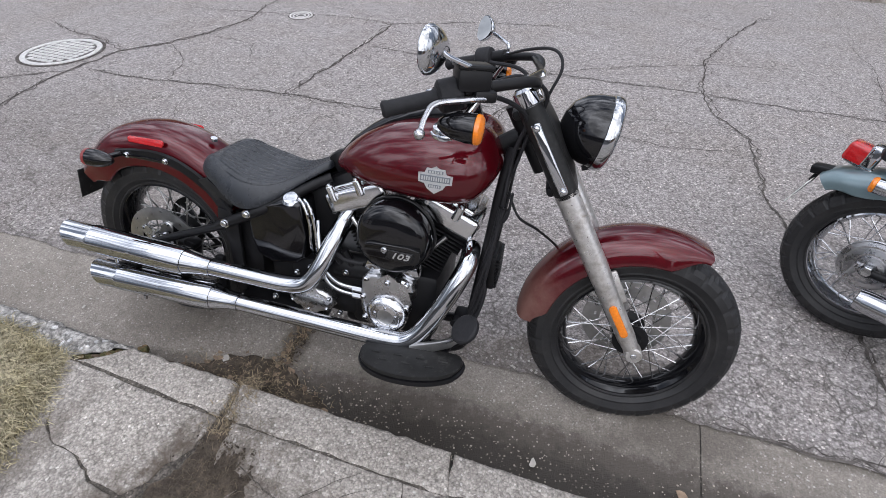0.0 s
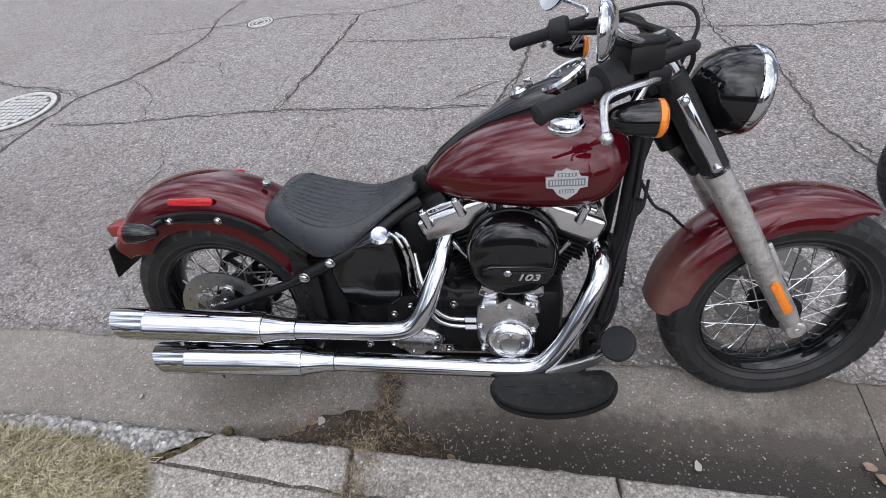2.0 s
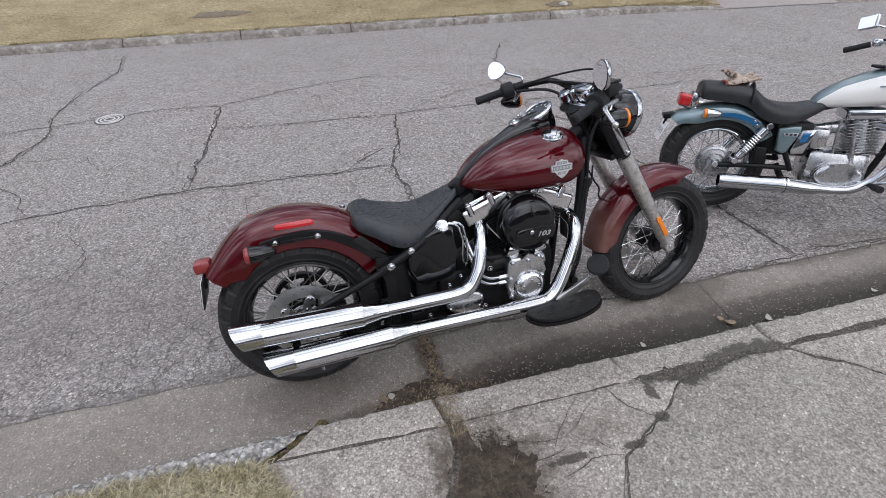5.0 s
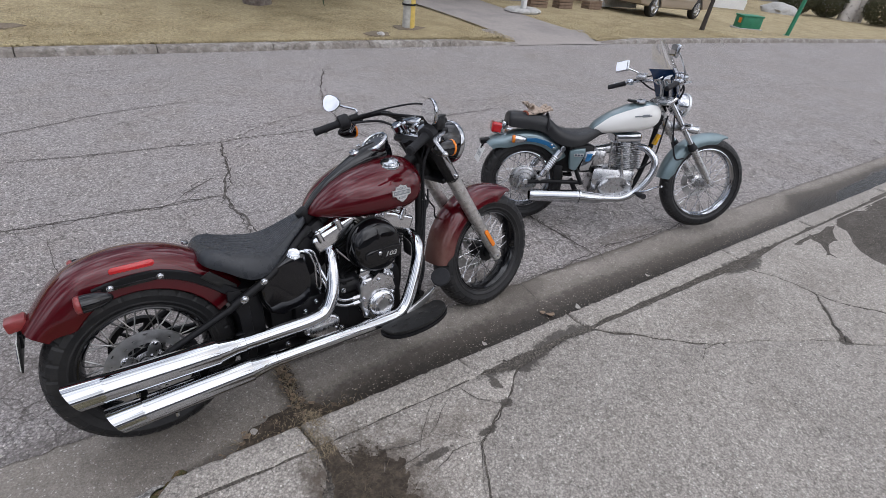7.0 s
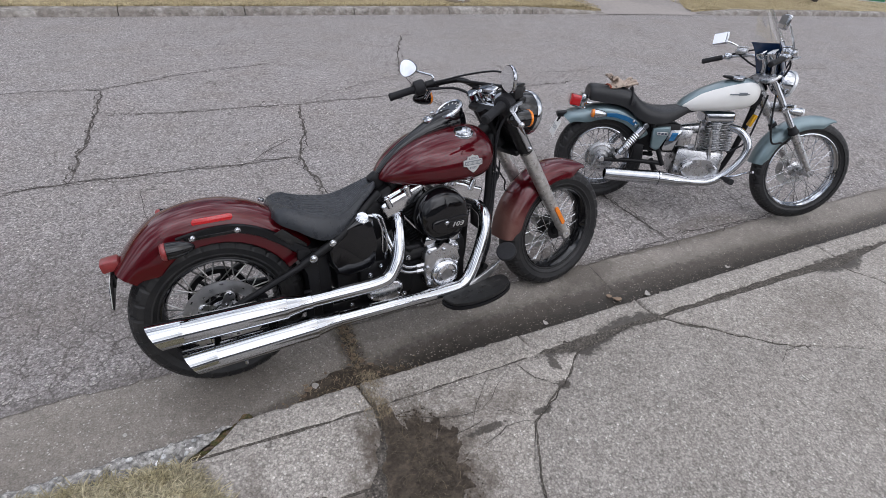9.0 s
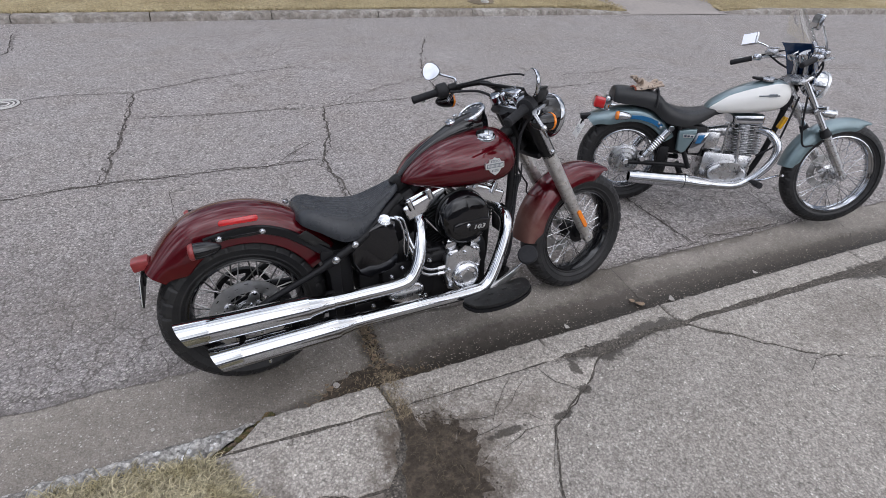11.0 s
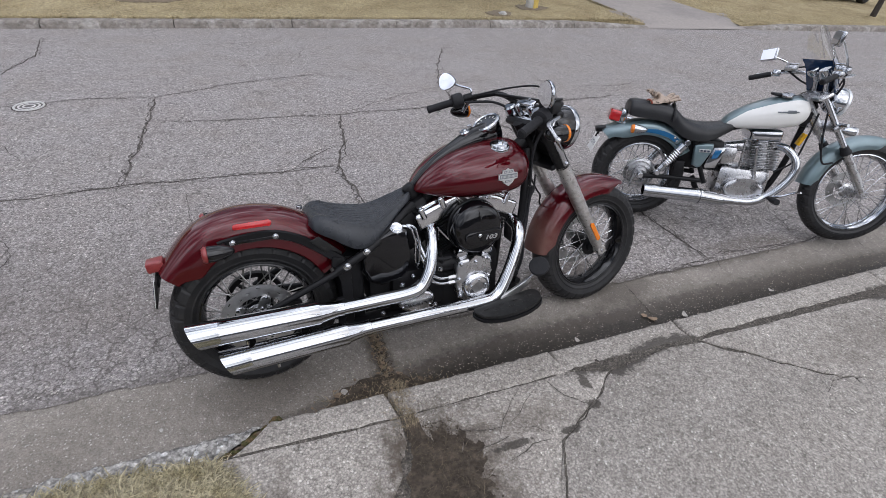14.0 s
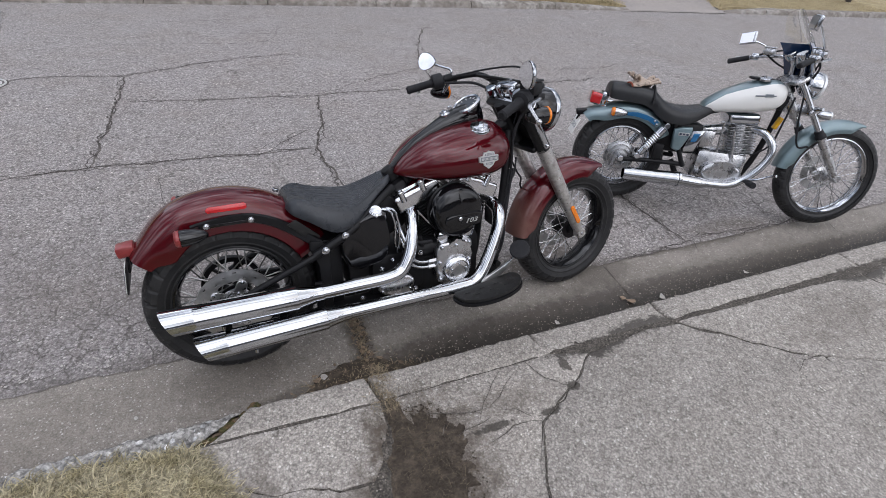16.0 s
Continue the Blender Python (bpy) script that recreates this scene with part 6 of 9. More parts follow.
rw = wheel(bike, "rear_wheel", (0, 0, 0.297), 0.297, 0.07, 0.196, M_CHROME, M_ALU, 36, 0.07, 0.05, "black tyre on a chrome spoked rim")
fw = wheel(bike, "front_wheel", (1.358, 0, 0.333), 0.33, 0.052, 0.248, M_CHROME, M_ALU, 36, 0.05, 0.04, "slim black tyre on a chrome spoked rim", ST2)
bm = bmesh.new()
lathe(bm, [(0, -0.005), (0.095, -0.005), (0.101, 0.0), (0.101, 0.012), (0.096, 0.014), (0.096, 0.018), (0.1, 0.02), (0.098, 0.026), (0.084, 0.03), (0.082, 0.026), (0.076, 0.026), (0.074, 0.033), (0.058, 0.036), (0.055, 0.031), (0.049, 0.031), (0.046, 0.045), (0.03, 0.048), (0.028, 0.042), (0, 0.042)], aim((0, -0.05, 0), RIGHT), 48)
drum = part("brake_drum", bm, M_ALU, rw, "polished drum brake")
bm = bmesh.new()
tube(bm, [(-0.03, -0.1, 0.01), (-0.055, -0.105, -0.09)], [0.011, 0.008], 10)
part("brake_arm", bm, M_ALU, rw)
bm = bmesh.new()
disc(bm, (0, -0.095, 0), RIGHT, 0.02, 0.03, 6)
part("axle_nut", bm, M_CHROME, rw)
bm = bmesh.new()
drilled_disc(bm, 0.07, 0.118, 0.005, aim((0, 0.06, 0), (0, 1, 0)))
part("brake_disc", bm, M_STEEL, fw)
# fork
for y in (-0.095, 0.095):
    bm = bmesh.new()
    tube(bm, [along(s, y) for s in (-0.015, 0.03, 0.1, 0.30, 0.31)], [0.02, 0.022, 0.025, 0.026, 0.027], 16)
    disc(bm, along(0, y) - V(0, 0.02, 0), (0, 1, 0), 0.024, 0.04, 16)
    turned(part("fork_slider", bm, M_ALU, bike, "silver fork leg"))
    bm = bmesh.new()
    tube(bm, [along(s, y) for s in (0.31, 0.325, 0.33, 0.36)], [0.031, 0.031, 0.027, 0.024], 14)
    turned(part("dust_seal", bm, M_MATTB, bike))
    bm = bmesh.new()
    tube(bm, [along(s, y) for s in (0.3, 0.72)], 0.0185, 14)
    turned(part("fork_tube", bm, M_CHROME, bike))
    s = 1 if y > 0 else -1
    bm = bmesh.new()
    tube(bm, [along(0.51, y), along(0.51, s * 0.17, 0.02)], 0.01, 10)
    turned(part("signal_stalk", bm, M_CHROME, bike))
    bullet_lamp(bike, "front_signal", along(0.51, s * 0.185, -0.03), (1, 0, 0), 0.085, 0.026, M_CLEARLENS, M_CHROME, ST2)
bm = bmesh.new()
block(bm, (0.07, 0.25, 0.03), Matrix.Translation(along(0.5)) @ pose(0, 0, 0, 0, -38, 0), 0.01)
block(bm, (0.075, 0.25, 0.028), Matrix.Translation(along(0.71)) @ pose(0, 0, 0, 0, -38, 0), 0.01)
tube(bm, [along(0.48, 0, -0.05), along(0.72, 0, -0.05)], 0.03, 14)
turned(part("fork_yoke", bm, M_ALU, bike))
# headlamp
H2 = V(1.078, 0, 0.868)
bm = bmesh.new()
lathe(bm, [(0, -0.1), (0.04, -0.095), (0.068, -0.065), (0.08, -0.02), (0.08, 0.0), (0, 0.0)], aim(H2, (1, 0, -0.1)), 32)
h2 = turned(part("headlamp", bm, M_CHROME, bike, "small chrome headlamp"))
bm = bmesh.new()
lathe(bm, [(0.078, -0.01), (0.086, -0.006), (0.084, 0.012), (0.06, 0.024), (0, 0.032)], aim(H2, (1, 0, -0.1)), 32)
part("lens", bm, M_CLEARLENS, h2)
# front mudguard
bm = bmesh.new()
fender_mesh(bm, 1.358, 0.333, 72, 176, [(0, 0.362), (0.025, 0.36), (0.045, 0.352), (0.058, 0.335), (0.062, 0.31), (0.062, 0.285)], 36, 0.003,
            lambda u: (1.0, 0.8 * smooth_step(0.15, 0.0, u) + 0.35 * smooth_step(0.9, 1.0, u)))
turned(part("front_mudguard", bm, M_TEAL, bike, "teal front mudguard"))
# rear mudguard, lamps
bm = bmesh.new()
fender_mesh(bm, 0.0, 0.297, 35, 140, [(0, 0.35), (0.04, 0.349), (0.07, 0.342), (0.09, 0.325), (0.098, 0.295), (0.098, 0.265)], 36, 0.004,
            lambda u: (0.99 + 0.1 * smooth_step(0.75, 1.0, u), 0.3 * smooth_step(0.85, 1.0, u)))
part("rear_mudguard", bm, M_TEAL, bike, "teal rear mudguard")
for s in (-1, 1):
    bm = bmesh.new()
    pts = [(-0.08, 0.6), (0.03, 0.612), (0.1, 0.598), (0.17, 0.57), (0.2, 0.545), (0.175, 0.515), (0.12, 0.553), (0.03, 0.575), (-0.06, 0.575)]
    m = Matrix(((1, 0, 0, 0), (0, 0, s, 0), (0, 1, 0, 0), (0, 0, 0, 1)))
    prism(bm, pts, 0.1, 0.11, m, 0.003)
    rail = part("side_rail", bm, M_TEAL, bike)
    bm = bmesh.new()
    prism(bm, [(0.01 + (x - 0.05) * 0.86 + 0.04, 0.572 + (z - 0.572) * 0.72) for x, z in pts], 0.11, 0.113, m, 0.001, 1)
    part("rail_inlay", bm, M_BLUEGLOSS, rail, "glossy blue rail inlay")
    for x, z in ((0.15, 0.562), (0.165, 0.54)):
        bolt(bike, (x, s * 0.113, z), (0, s, 0), 0.007, 0.005)
    bullet_lamp(bike, "rear_signal", (-0.035, s * 0.14, 0.592), (-1, 0, 0), 0.1, 0.027, M_AMBER, M_CHROME)
    bm = bmesh.new()
    tube(bm, [(-0.06, s * 0.1, 0.585), (-0.06, s * 0.135, 0.588)], 0.011, 10)
    part("signal_stalk", bm, M_CHROME, bike)
bm = bmesh.new()
block(bm, (0.075, 0.095, 0.07), pose(-0.225, 0, 0.642, 0, 8, 0), 0.014, 3)
t2 = part("tail_lamp", bm, M_REDLENS, bike, "bright red tail lamp on a chrome base")
bm = bmesh.new()
block(bm, (0.045, 0.1, 0.085), pose(-0.178, 0, 0.645, 0, 8, 0), 0.012, 3)
block(bm, (0.1, 0.09, 0.018), pose(-0.205, 0, 0.608, 0, 12, 0), 0.006)
part("lamp_base", bm, M_CHROME, t2)
bm = bmesh.new()
block(bm, (0.07, 0.07, 0.03), pose(-0.295, 0, 0.545, 0, -10, 0), 0.006)
tube(bm, [(-0.3, 0, 0.54), (-0.315, 0, 0.49)], 0.008, 8)
part("plate_bracket", bm, M_SATINB, bike)
bm = bmesh.new()
block(bm, (0.004, 0.17, 0.11), pose(-0.325, 0, 0.455, 0, 20, 0), 0.0015)
p2 = part("number_plate", bm, M_PLATE, bike, "white number plate")
for k in range(6):
    bm = bmesh.new()
    block(bm, (0.006, 0.007, 0.032), pose(-0.325, -0.058 + 0.023 * k, 0.455, 0, 20, 0))
    part("plate_bar", bm, M_BADGEGREY, p2)
# seat
bm = bmesh.new()
sx = [-0.16, -0.15, -0.1, -0.03, 0.05, 0.115, 0.14, 0.18, 0.24, 0.31, 0.38, 0.44, 0.49, 0.505]
zc = [0.712, 0.748, 0.757, 0.755, 0.75, 0.738, 0.722, 0.69, 0.665, 0.655, 0.66, 0.675, 0.688, 0.68]
wd = [0.075, 0.095, 0.102, 0.105, 0.108, 0.112, 0.125, 0.14, 0.15, 0.15, 0.13, 0.1, 0.075, 0.06]
zl = [0.675, 0.665, 0.66, 0.658, 0.65, 0.625, 0.605, 0.58, 0.565, 0.567, 0.585, 0.615, 0.645, 0.655]
rings = []
for i in range(49):
    u = i / 48
    x, c, w, l = (curve_list(q, u) for q in (sx, zc, wd, zl))
    rings.append([V(x, w * math.copysign(abs(math.cos(a)) ** 0.6, math.cos(a)), l + (c - l) * max(0, math.sin(a)) ** 0.5) for a in steps(0, math.pi, 22)])
loft(bm, rings)
part("seat", bm, M_VINYL, bike, "black stepped two-up seat", smooth=60)
bm = bmesh.new()
tube(bm, [(0.125 + 0.02 * math.cos(a), 0.118 * math.cos(a), 0.66 + 0.085 * math.sin(a)) for a in steps(0, math.pi, 14)], 0.008, 8, flat=2.2)
part("seat_strap", bm, M_MATTB, bike)
# tank
bm = bmesh.new()
tx = [0.44, 0.455, 0.50, 0.56, 0.63, 0.70, 0.77, 0.82, 0.86, 0.885, 0.895]
tt = [0.68, 0.71, 0.75, 0.79, 0.826, 0.856, 0.878, 0.885, 0.872, 0.845, 0.82]
tb = [0.665, 0.655, 0.65, 0.655, 0.662, 0.672, 0.686, 0.70, 0.73, 0.765, 0.79]
tw = [0.03, 0.055, 0.085, 0.11, 0.13, 0.145, 0.15, 0.145, 0.125, 0.09, 0.05]
rings, side = [], {-1: [], 1: []}
for i in range(45):
    u = i / 44
    x, t, b, w = (curve_list(q, u) for q in (tx, tt, tb, tw))
    zm = b + (t - b) * 0.4
    ring = []
    for k in range(36):
        a = 2 * math.pi * k / 36
        c, s = math.cos(a), math.sin(a)
        ring.append(V(x, w * math.copysign(abs(c) ** 0.85, c), zm + ((t - zm) if s > 0 else (zm - b)) * math.copysign(abs(s) ** (0.9 if s > 0 else 0.6), s)))
    rings.append(ring)
loft(bm, rings)
tk = part("fuel_tank", bm, M_TEAL, bike, "teal fuel tank with cream side panels", smooth=70)
for s in (-1, 1):
    bm = bmesh.new()
    grid = []
    for i in range(31):
        u = 0.06 + 0.9 * i / 30
        x, t, b, w = (curve_list(q, u) for q in (tx, tt, tb, tw))
        zm = b + (t - b) * 0.4
        e = min(1, (u - 0.06) / 0.2) ** 0.6 * min(1, (0.96 - u) / 0.06) ** 0.5
        col = []
        for k in range(13):
            lo, hi = -0.95 * e, 1.02 * e
            a = lo + (hi - lo) * k / 12
            c, q = math.cos(a), math.sin(a)
            edge = 0.0016 if 0 < k < 12 and 0 < i < 30 else -0.001
            col.append(bm.verts.new((x, s * (w * abs(c) ** 0.85 + edge), zm + ((t - zm) if q > 0 else (zm - b)) * math.copysign(abs(q) ** (0.9 if q > 0 else 0.6), q) + (edge * 0.6 if q > 0 else 0))))
        grid.append(col)
    for a, b in zip(grid, grid[1:]):
        for k in range(12):
            bm.faces.new((a[k], a[k + 1], b[k + 1], b[k]))
    pn = part("tank_panel", bm, M_CREAM, tk, "cream painted side panel", smooth=70)
    bm = bmesh.new()
    block(bm, (0.12, 0.004, 0.008), pose(0.735, s * 0.1485, 0.795, 0, -6, 0), 0.0015, 1)
    block(bm, (0.05, 0.005, 0.018), pose(0.755, s * 0.149, 0.799, 0, -6, 0), 0.002, 1)
    part("panel_badge", bm, M_BADGEGREY, pn)
bm = bmesh.new()
prism(bm, [(0.68, -0.03), (0.80, -0.04), (0.85, -0.02), (0.85, 0.02), (0.80, 0.04), (0.68, 0.03)], 0, 0.016, pose(0, 0, 0.865, 0, 0, 0) @ pose(0.0, 0, 0.003), 0.006)
part("tank_console", bm, M_MATTB, tk)
bm = bmesh.new()
disc(bm, (0.745, -0.05, 0.873), (-0.15, -0.2, 1), 0.034, 0.016, 24)
part("fuel_cap", bm, M_CHROME, tk)
# frame, swingarm, shocks
for s in (-1, 1):
    pipe(bike, "swingarm", [(0.4, s * 0.11, 0.31), (0.2, s * 0.12, 0.31), (0.015, s * 0.115, 0.297)], 0.015, M_SATINB, 12)
    pipe(bike, "seat_rail", [(0.21, s * 0.08, 0.57), (0.26, s * 0.1, 0.565), (0.42, s * 0.08, 0.62), (0.5, s * 0.05, 0.66)], 0.014, M_SATINB, 10)
    pipe(bike, "frame_tube", [(0.27, s * 0.115, 0.57), (0.32, s * 0.12, 0.45), (0.4, s * 0.12, 0.3)], 0.015, M_SATINB, 10)
    bm = bmesh.new()
    a, b = V(0.09, s * 0.135, 0.335), V(0.222, s * 0.135, 0.545)
    d = (b - a).normalized()
    tube(bm, [a, a + d * 0.02, a + d * 0.025, a + d * 0.1, a + d * 0.105], [0.012, 0.016, 0.024, 0.024, 0.012], 14)
    disc(bm, a - V(0, 0.018, 0), (0, 1, 0), 0.018, 0.036, 14)
    disc(bm, b - V(0, 0.018, 0), (0, 1, 0), 0.018, 0.036, 14)
    tube(bm, [b - d * 0.075, b - d * 0.07, b - d * 0.022, b - d * 0.018], [0.014, 0.027, 0.027, 0.014], 16)
    tube(bm, [a, b], 0.009, 10)
    sh = part("shock_absorber", bm, M_CHROME, bike, "chrome coil-over shock absorber")
    bm = bmesh.new()
    L = (b - a).length
    n = 9
    u1 = d.cross(V(0, 1, 0)).normalized()
    tube(bm, [a + d * (0.05 + (L - 0.12) * k / (n * 12)) + 0.026 * (math.cos(2 * math.pi * k / 12) * u1 + math.sin(2 * math.pi * k / 12) * V(0, 1, 0)) for k in range(n * 12 + 1)], 0.0048, 6)
    part("spring", bm, M_CHROME, sh)
    # side cover and battery cover
    m = Matrix(((1, 0, 0, 0), (0, 0, s, 0), (0, 1, 0, 0), (0, 0, 0, 1)))
    bm = bmesh.new()
    prism(bm, [(0.275, 0.535), (0.33, 0.55), (0.385, 0.555), (0.39, 0.52), (0.345, 0.405), (0.325, 0.395), (0.29, 0.41)], 0.1, 0.14, m, 0.012, 3)
    sc2 = part("side_cover", bm, M_TEAL, bike, "teal side cover with a small badge")
    bm = bmesh.new()
    block(bm, (0.07, 0.004, 0.02), pose(0.34, s * 0.142, 0.508, 0, -4, 0), 0.0015, 1)
    bd = part("cover_badge", bm, M_SILVERPAD, sc2)
    for k in range(3):
        bm = bmesh.new()
        block(bm, (0.014, 0.003, 0.011), pose(0.318 + 0.021 * k, s * 0.1445, 0.508, 0, -4, 0))
        part("badge_bar", bm, M_INK, bd)
    bm = bmesh.new()
    prism(bm, [(0.40, 0.53), (0.47, 0.54), (0.475, 0.525), (0.44, 0.4), (0.38, 0.39), (0.37, 0.41)], 0.09, 0.115, m, 0.005)
    bb = part("battery_cover", bm, M_CHROME, bike)
    bm = bmesh.new()
    prism(bm, [(0.41, 0.515), (0.45, 0.52), (0.435, 0.465), (0.40, 0.46)], 0.115, 0.119, m, 0.003)
    part("cover_inlay", bm, M_BLUEGLOSS, bb)
bm = bmesh.new()
block(bm, (0.3, 0.16, 0.2), pose(0.33, 0, 0.47), 0.03)
block(bm, (0.06, 0.03, 0.1), pose(0.215, -0.12, 0.375), 0.008)
part("air_box", bm, M_SATINB, bike)
pipe(bike, "down_tube", [(0.93, 0, 0.83), (0.92, 0, 0.7), (0.89, 0, 0.45), (0.82, 0, 0.25), (0.7, 0, 0.2), (0.45, 0, 0.2), (0.36, 0, 0.3)], 0.018, M_SATINB)
pipe(bike, "backbone", [(0.95, 0, 0.84), (0.8, 0, 0.76), (0.5, 0, 0.65), (0.2, 0, 0.58)], 0.024, M_SATINB)
# engine
bm = bmesh.new()
block(bm, (0.33, 0.2, 0.2), pose(0.64, 0, 0.32), 0.04)
part("crankcase", bm, M_ALU, bike, "grey alloy crankcase")
bm = bmesh.new()
prism(bm, [(0.645 + 0.13 * math.cos(a), 0.287 + 0.083 * math.sin(a)) for a in steps(0, 2 * math.pi * 29 / 30, 29)], 0.1, 0.15, YX @ pose(0, 0, 0), 0.022, 3)
part("clutch_cover", bm, M_ALU, bike, "oval polished clutch cover")
CY = V(0.765, 0, 0.34)
CA = V(-0.215, 0, 0.977).normalized()
bm = bmesh.new()
tube(bm, [CY, CY + CA * 0.27], 0.06, 24)
cy = part("cylinder", bm, M_ALU, bike, "finned alloy single cylinder")
for k in range(12):
    bm = bmesh.new()
    block(bm, (0.165, 0.17, 0.0055), Matrix.Translation(CY + CA * (0.075 + 0.0165 * k)) @ pose(0, 0, 0, 0, -12.4, 0), 0.0015, 1)
    part("cooling_fin", bm, M_ALU, cy)
bm = bmesh.new()
block(bm, (0.19, 0.165, 0.07), Matrix.Translation(CY + CA * 0.3) @ pose(0, 0, 0, 0, -5, 0), 0.02, 3)
part("rocker_cover", bm, M_CHROME, cy)
bm = bmesh.new()
tube(bm, [(0.70, -0.1, 0.36), (0.655, -0.1, 0.56)], 0.010, 10)
tube(bm, [(0.60, -0.08, 0.40), (0.585, -0.08, 0.6)], 0.008, 10)
part("oil_pipe", bm, M_ALU, bike)
bm = bmesh.new()
tube(bm, [(0.5, 0, 0.52), (0.64, 0, 0.55)], 0.035, 14)
block(bm, (0.09, 0.09, 0.12), pose(0.52, -0.03, 0.48), 0.02)
part("carburettor", bm, M_ALU, bike)
# exhaust
pipe(bike, "exhaust_pipe", [(0.78, -0.06, 0.58), (0.83, -0.11, 0.57), (0.875, -0.15, 0.52), (0.885, -0.165, 0.45), (0.855, -0.17, 0.37), (0.79, -0.172, 0.29), (0.71, -0.174, 0.235), (0.6, -0.176, 0.222), (0.4, -0.178, 0.228)], 0.024, M_CHROME, 18)
bm = bmesh.new()
tube(bm, [(0.02, -0.18, 0.222), (0.021, -0.18, 0.222), (0.05, -0.18, 0.222), (0.35, -0.18, 0.228), (0.36, -0.18, 0.228), (0.365, -0.18, 0.228), (0.5, -0.178, 0.222), (0.56, -0.176, 0.222)], [0.036, 0.038, 0.042, 0.044, 0.047, 0.045, 0.038, 0.028], 24, hollow=0.004)
part("silencer", bm, M_CHROME, bike, "chrome silencer")
bm = bmesh.new()
lathe(bm, [(0.0455, 0), (0.049, 0.001), (0.049, 0.012), (0.0455, 0.013)], aim((0.37, -0.18, 0.228), (1, 0, 0)), 24, close=True)
part("silencer_clamp", bm, M_CHROME, bike)
bm = bmesh.new()
tube(bm, [(0.78, -0.1, 0.27), (0.78, -0.25, 0.28)], 0.012, 10)
tube(bm, [(0.78, -0.24, 0.28), (0.78, -0.31, 0.285)], 0.019, 14)
part("footpeg", bm, M_MATTB, bike)
bm = bmesh.new()
tube(bm, spline([(0.72, -0.13, 0.27), (0.82, -0.2, 0.29), (0.9, -0.22, 0.33), (0.92, -0.26, 0.35)], 5), 0.008, 8)
part("brake_pedal", bm, M_CHROME, bike)
bm = bmesh.new()
block(bm, (0.02, 0.042, 0.078), pose(0.905, -0.065, 0.635, 0, 18, 0), 0.006)
part("side_reflector", bm, M_YELLOWLENS, bike, "yellow side reflector")
bm = bmesh.new()
block(bm, (0.06, 0.08, 0.11), pose(0.91, 0, 0.76, 0, 20, 0), 0.018)
part("headstock_cover", bm, M_MATTB, bike)
cable(bike, [(0.98, -0.09, 0.82), (1.0, -0.11, 0.66), (1.05, -0.11, 0.52), (1.12, -0.1, 0.52)], 0.006)
cable(bike, [(0.94, -0.08, 0.8), (0.92, -0.1, 0.66), (0.9, -0.09, 0.5), (0.8, -0.1, 0.42)], 0.006)
# bars, controls, mirrors, screen
half = [(0.935, 0.0, 0.995), (0.935, 0.07, 1.0), (0.92, 0.16, 1.02), (0.875, 0.23, 1.02), (0.80, 0.29, 1.0), (0.70, 0.35, 0.965)]
bm = bmesh.new()
tube(bm, spline([(x, -y, z) for x, y, z in half[:0:-1]] + half, 5), 0.0115, 12)
turned(part("handlebar", bm, M_CHROME, bike))
for s in (-1, 1):
    bm = bmesh.new()
    tube(bm, [(0.945, s * 0.05, 0.92), (0.935, s * 0.05, 0.99)], 0.018, 12)
    turned(part("bar_riser", bm, M_CHROME, bike))
    a, b = V(0.79, s * 0.297, 0.998), V(0.69, s * 0.357, 0.962)
    d = (b - a).normalized()
    bm = bmesh.new()
    tube(bm, [a, b, b + d * 0.005], [0.0165, 0.0165, 0.012], 16)
    turned(part("grip", bm, M_MATTB, bike))
    bm = bmesh.new()
    block(bm, (0.05, 0.05, 0.042), Matrix.Translation(a - d * 0.03) @ pose(0, 0, 0, 0, 0, -s * 30), 0.01)
    block(bm, (0.045, 0.05, 0.035), Matrix.Translation(a - d * 0.085 + V(0.005, 0, 0.012)) @ pose(0, 0, 0, 0, 0, -s * 30), 0.008)
    turned(part("switch_housing", bm, M_CHROME, bike))
    bm = bmesh.new()
    p = a - d * 0.05 + V(0.04, s * 0.02, 0)
    tube(bm, spline([p, p + V(-0.02, s * 0.06, 0), p + V(-0.11, s * 0.12, -0.02)], 5), [0.009, 0.007], 10, flat=0.6)
    turned(part("lever", bm, M_ALU, bike))
    mc = V(0.745, s * 0.31, 1.115)
    if s < 0:
        mc = V(0.735, -0.29, 1.19)
    bm = bmesh.new()
    tube(bm, spline([a - d * 0.075, a - d * 0.075 + V(0.01, 0, 0.05), mc + V(0.04, 0, -0.01), mc + V(0.01, 0, 0)], 5), 0.006, 8)
    turned(part("mirror_stem", bm, M_CHROME, bike))
    bm = bmesh.new()
    mm = aim(mc, (-0.9, -0.25 * s, 0.12), (0, 0, 1))
    block(bm, (0.115, 0.078, 0.022), mm @ pose(0, 0, -0.01, 0, 0, 8 * s), 0.009, 3)
    ms = turned(part("mirror", bm, M_CHROME, bike, "rectangular chrome mirror"))
    bm = bmesh.new()
    block(bm, (0.1, 0.064, 0.002), mm @ pose(0, 0, 0.0025, 0, 0, 8 * s))
    part("mirror_glass", bm, M_MIRROR, ms, smooth=0)
bm = bmesh.new()
disc(bm, (0.97, -0.0, 0.985), (-0.5, 0, 0.87), 0.042, 0.06, 24)
turned(part("speedometer", bm, M_CHROME, bike))


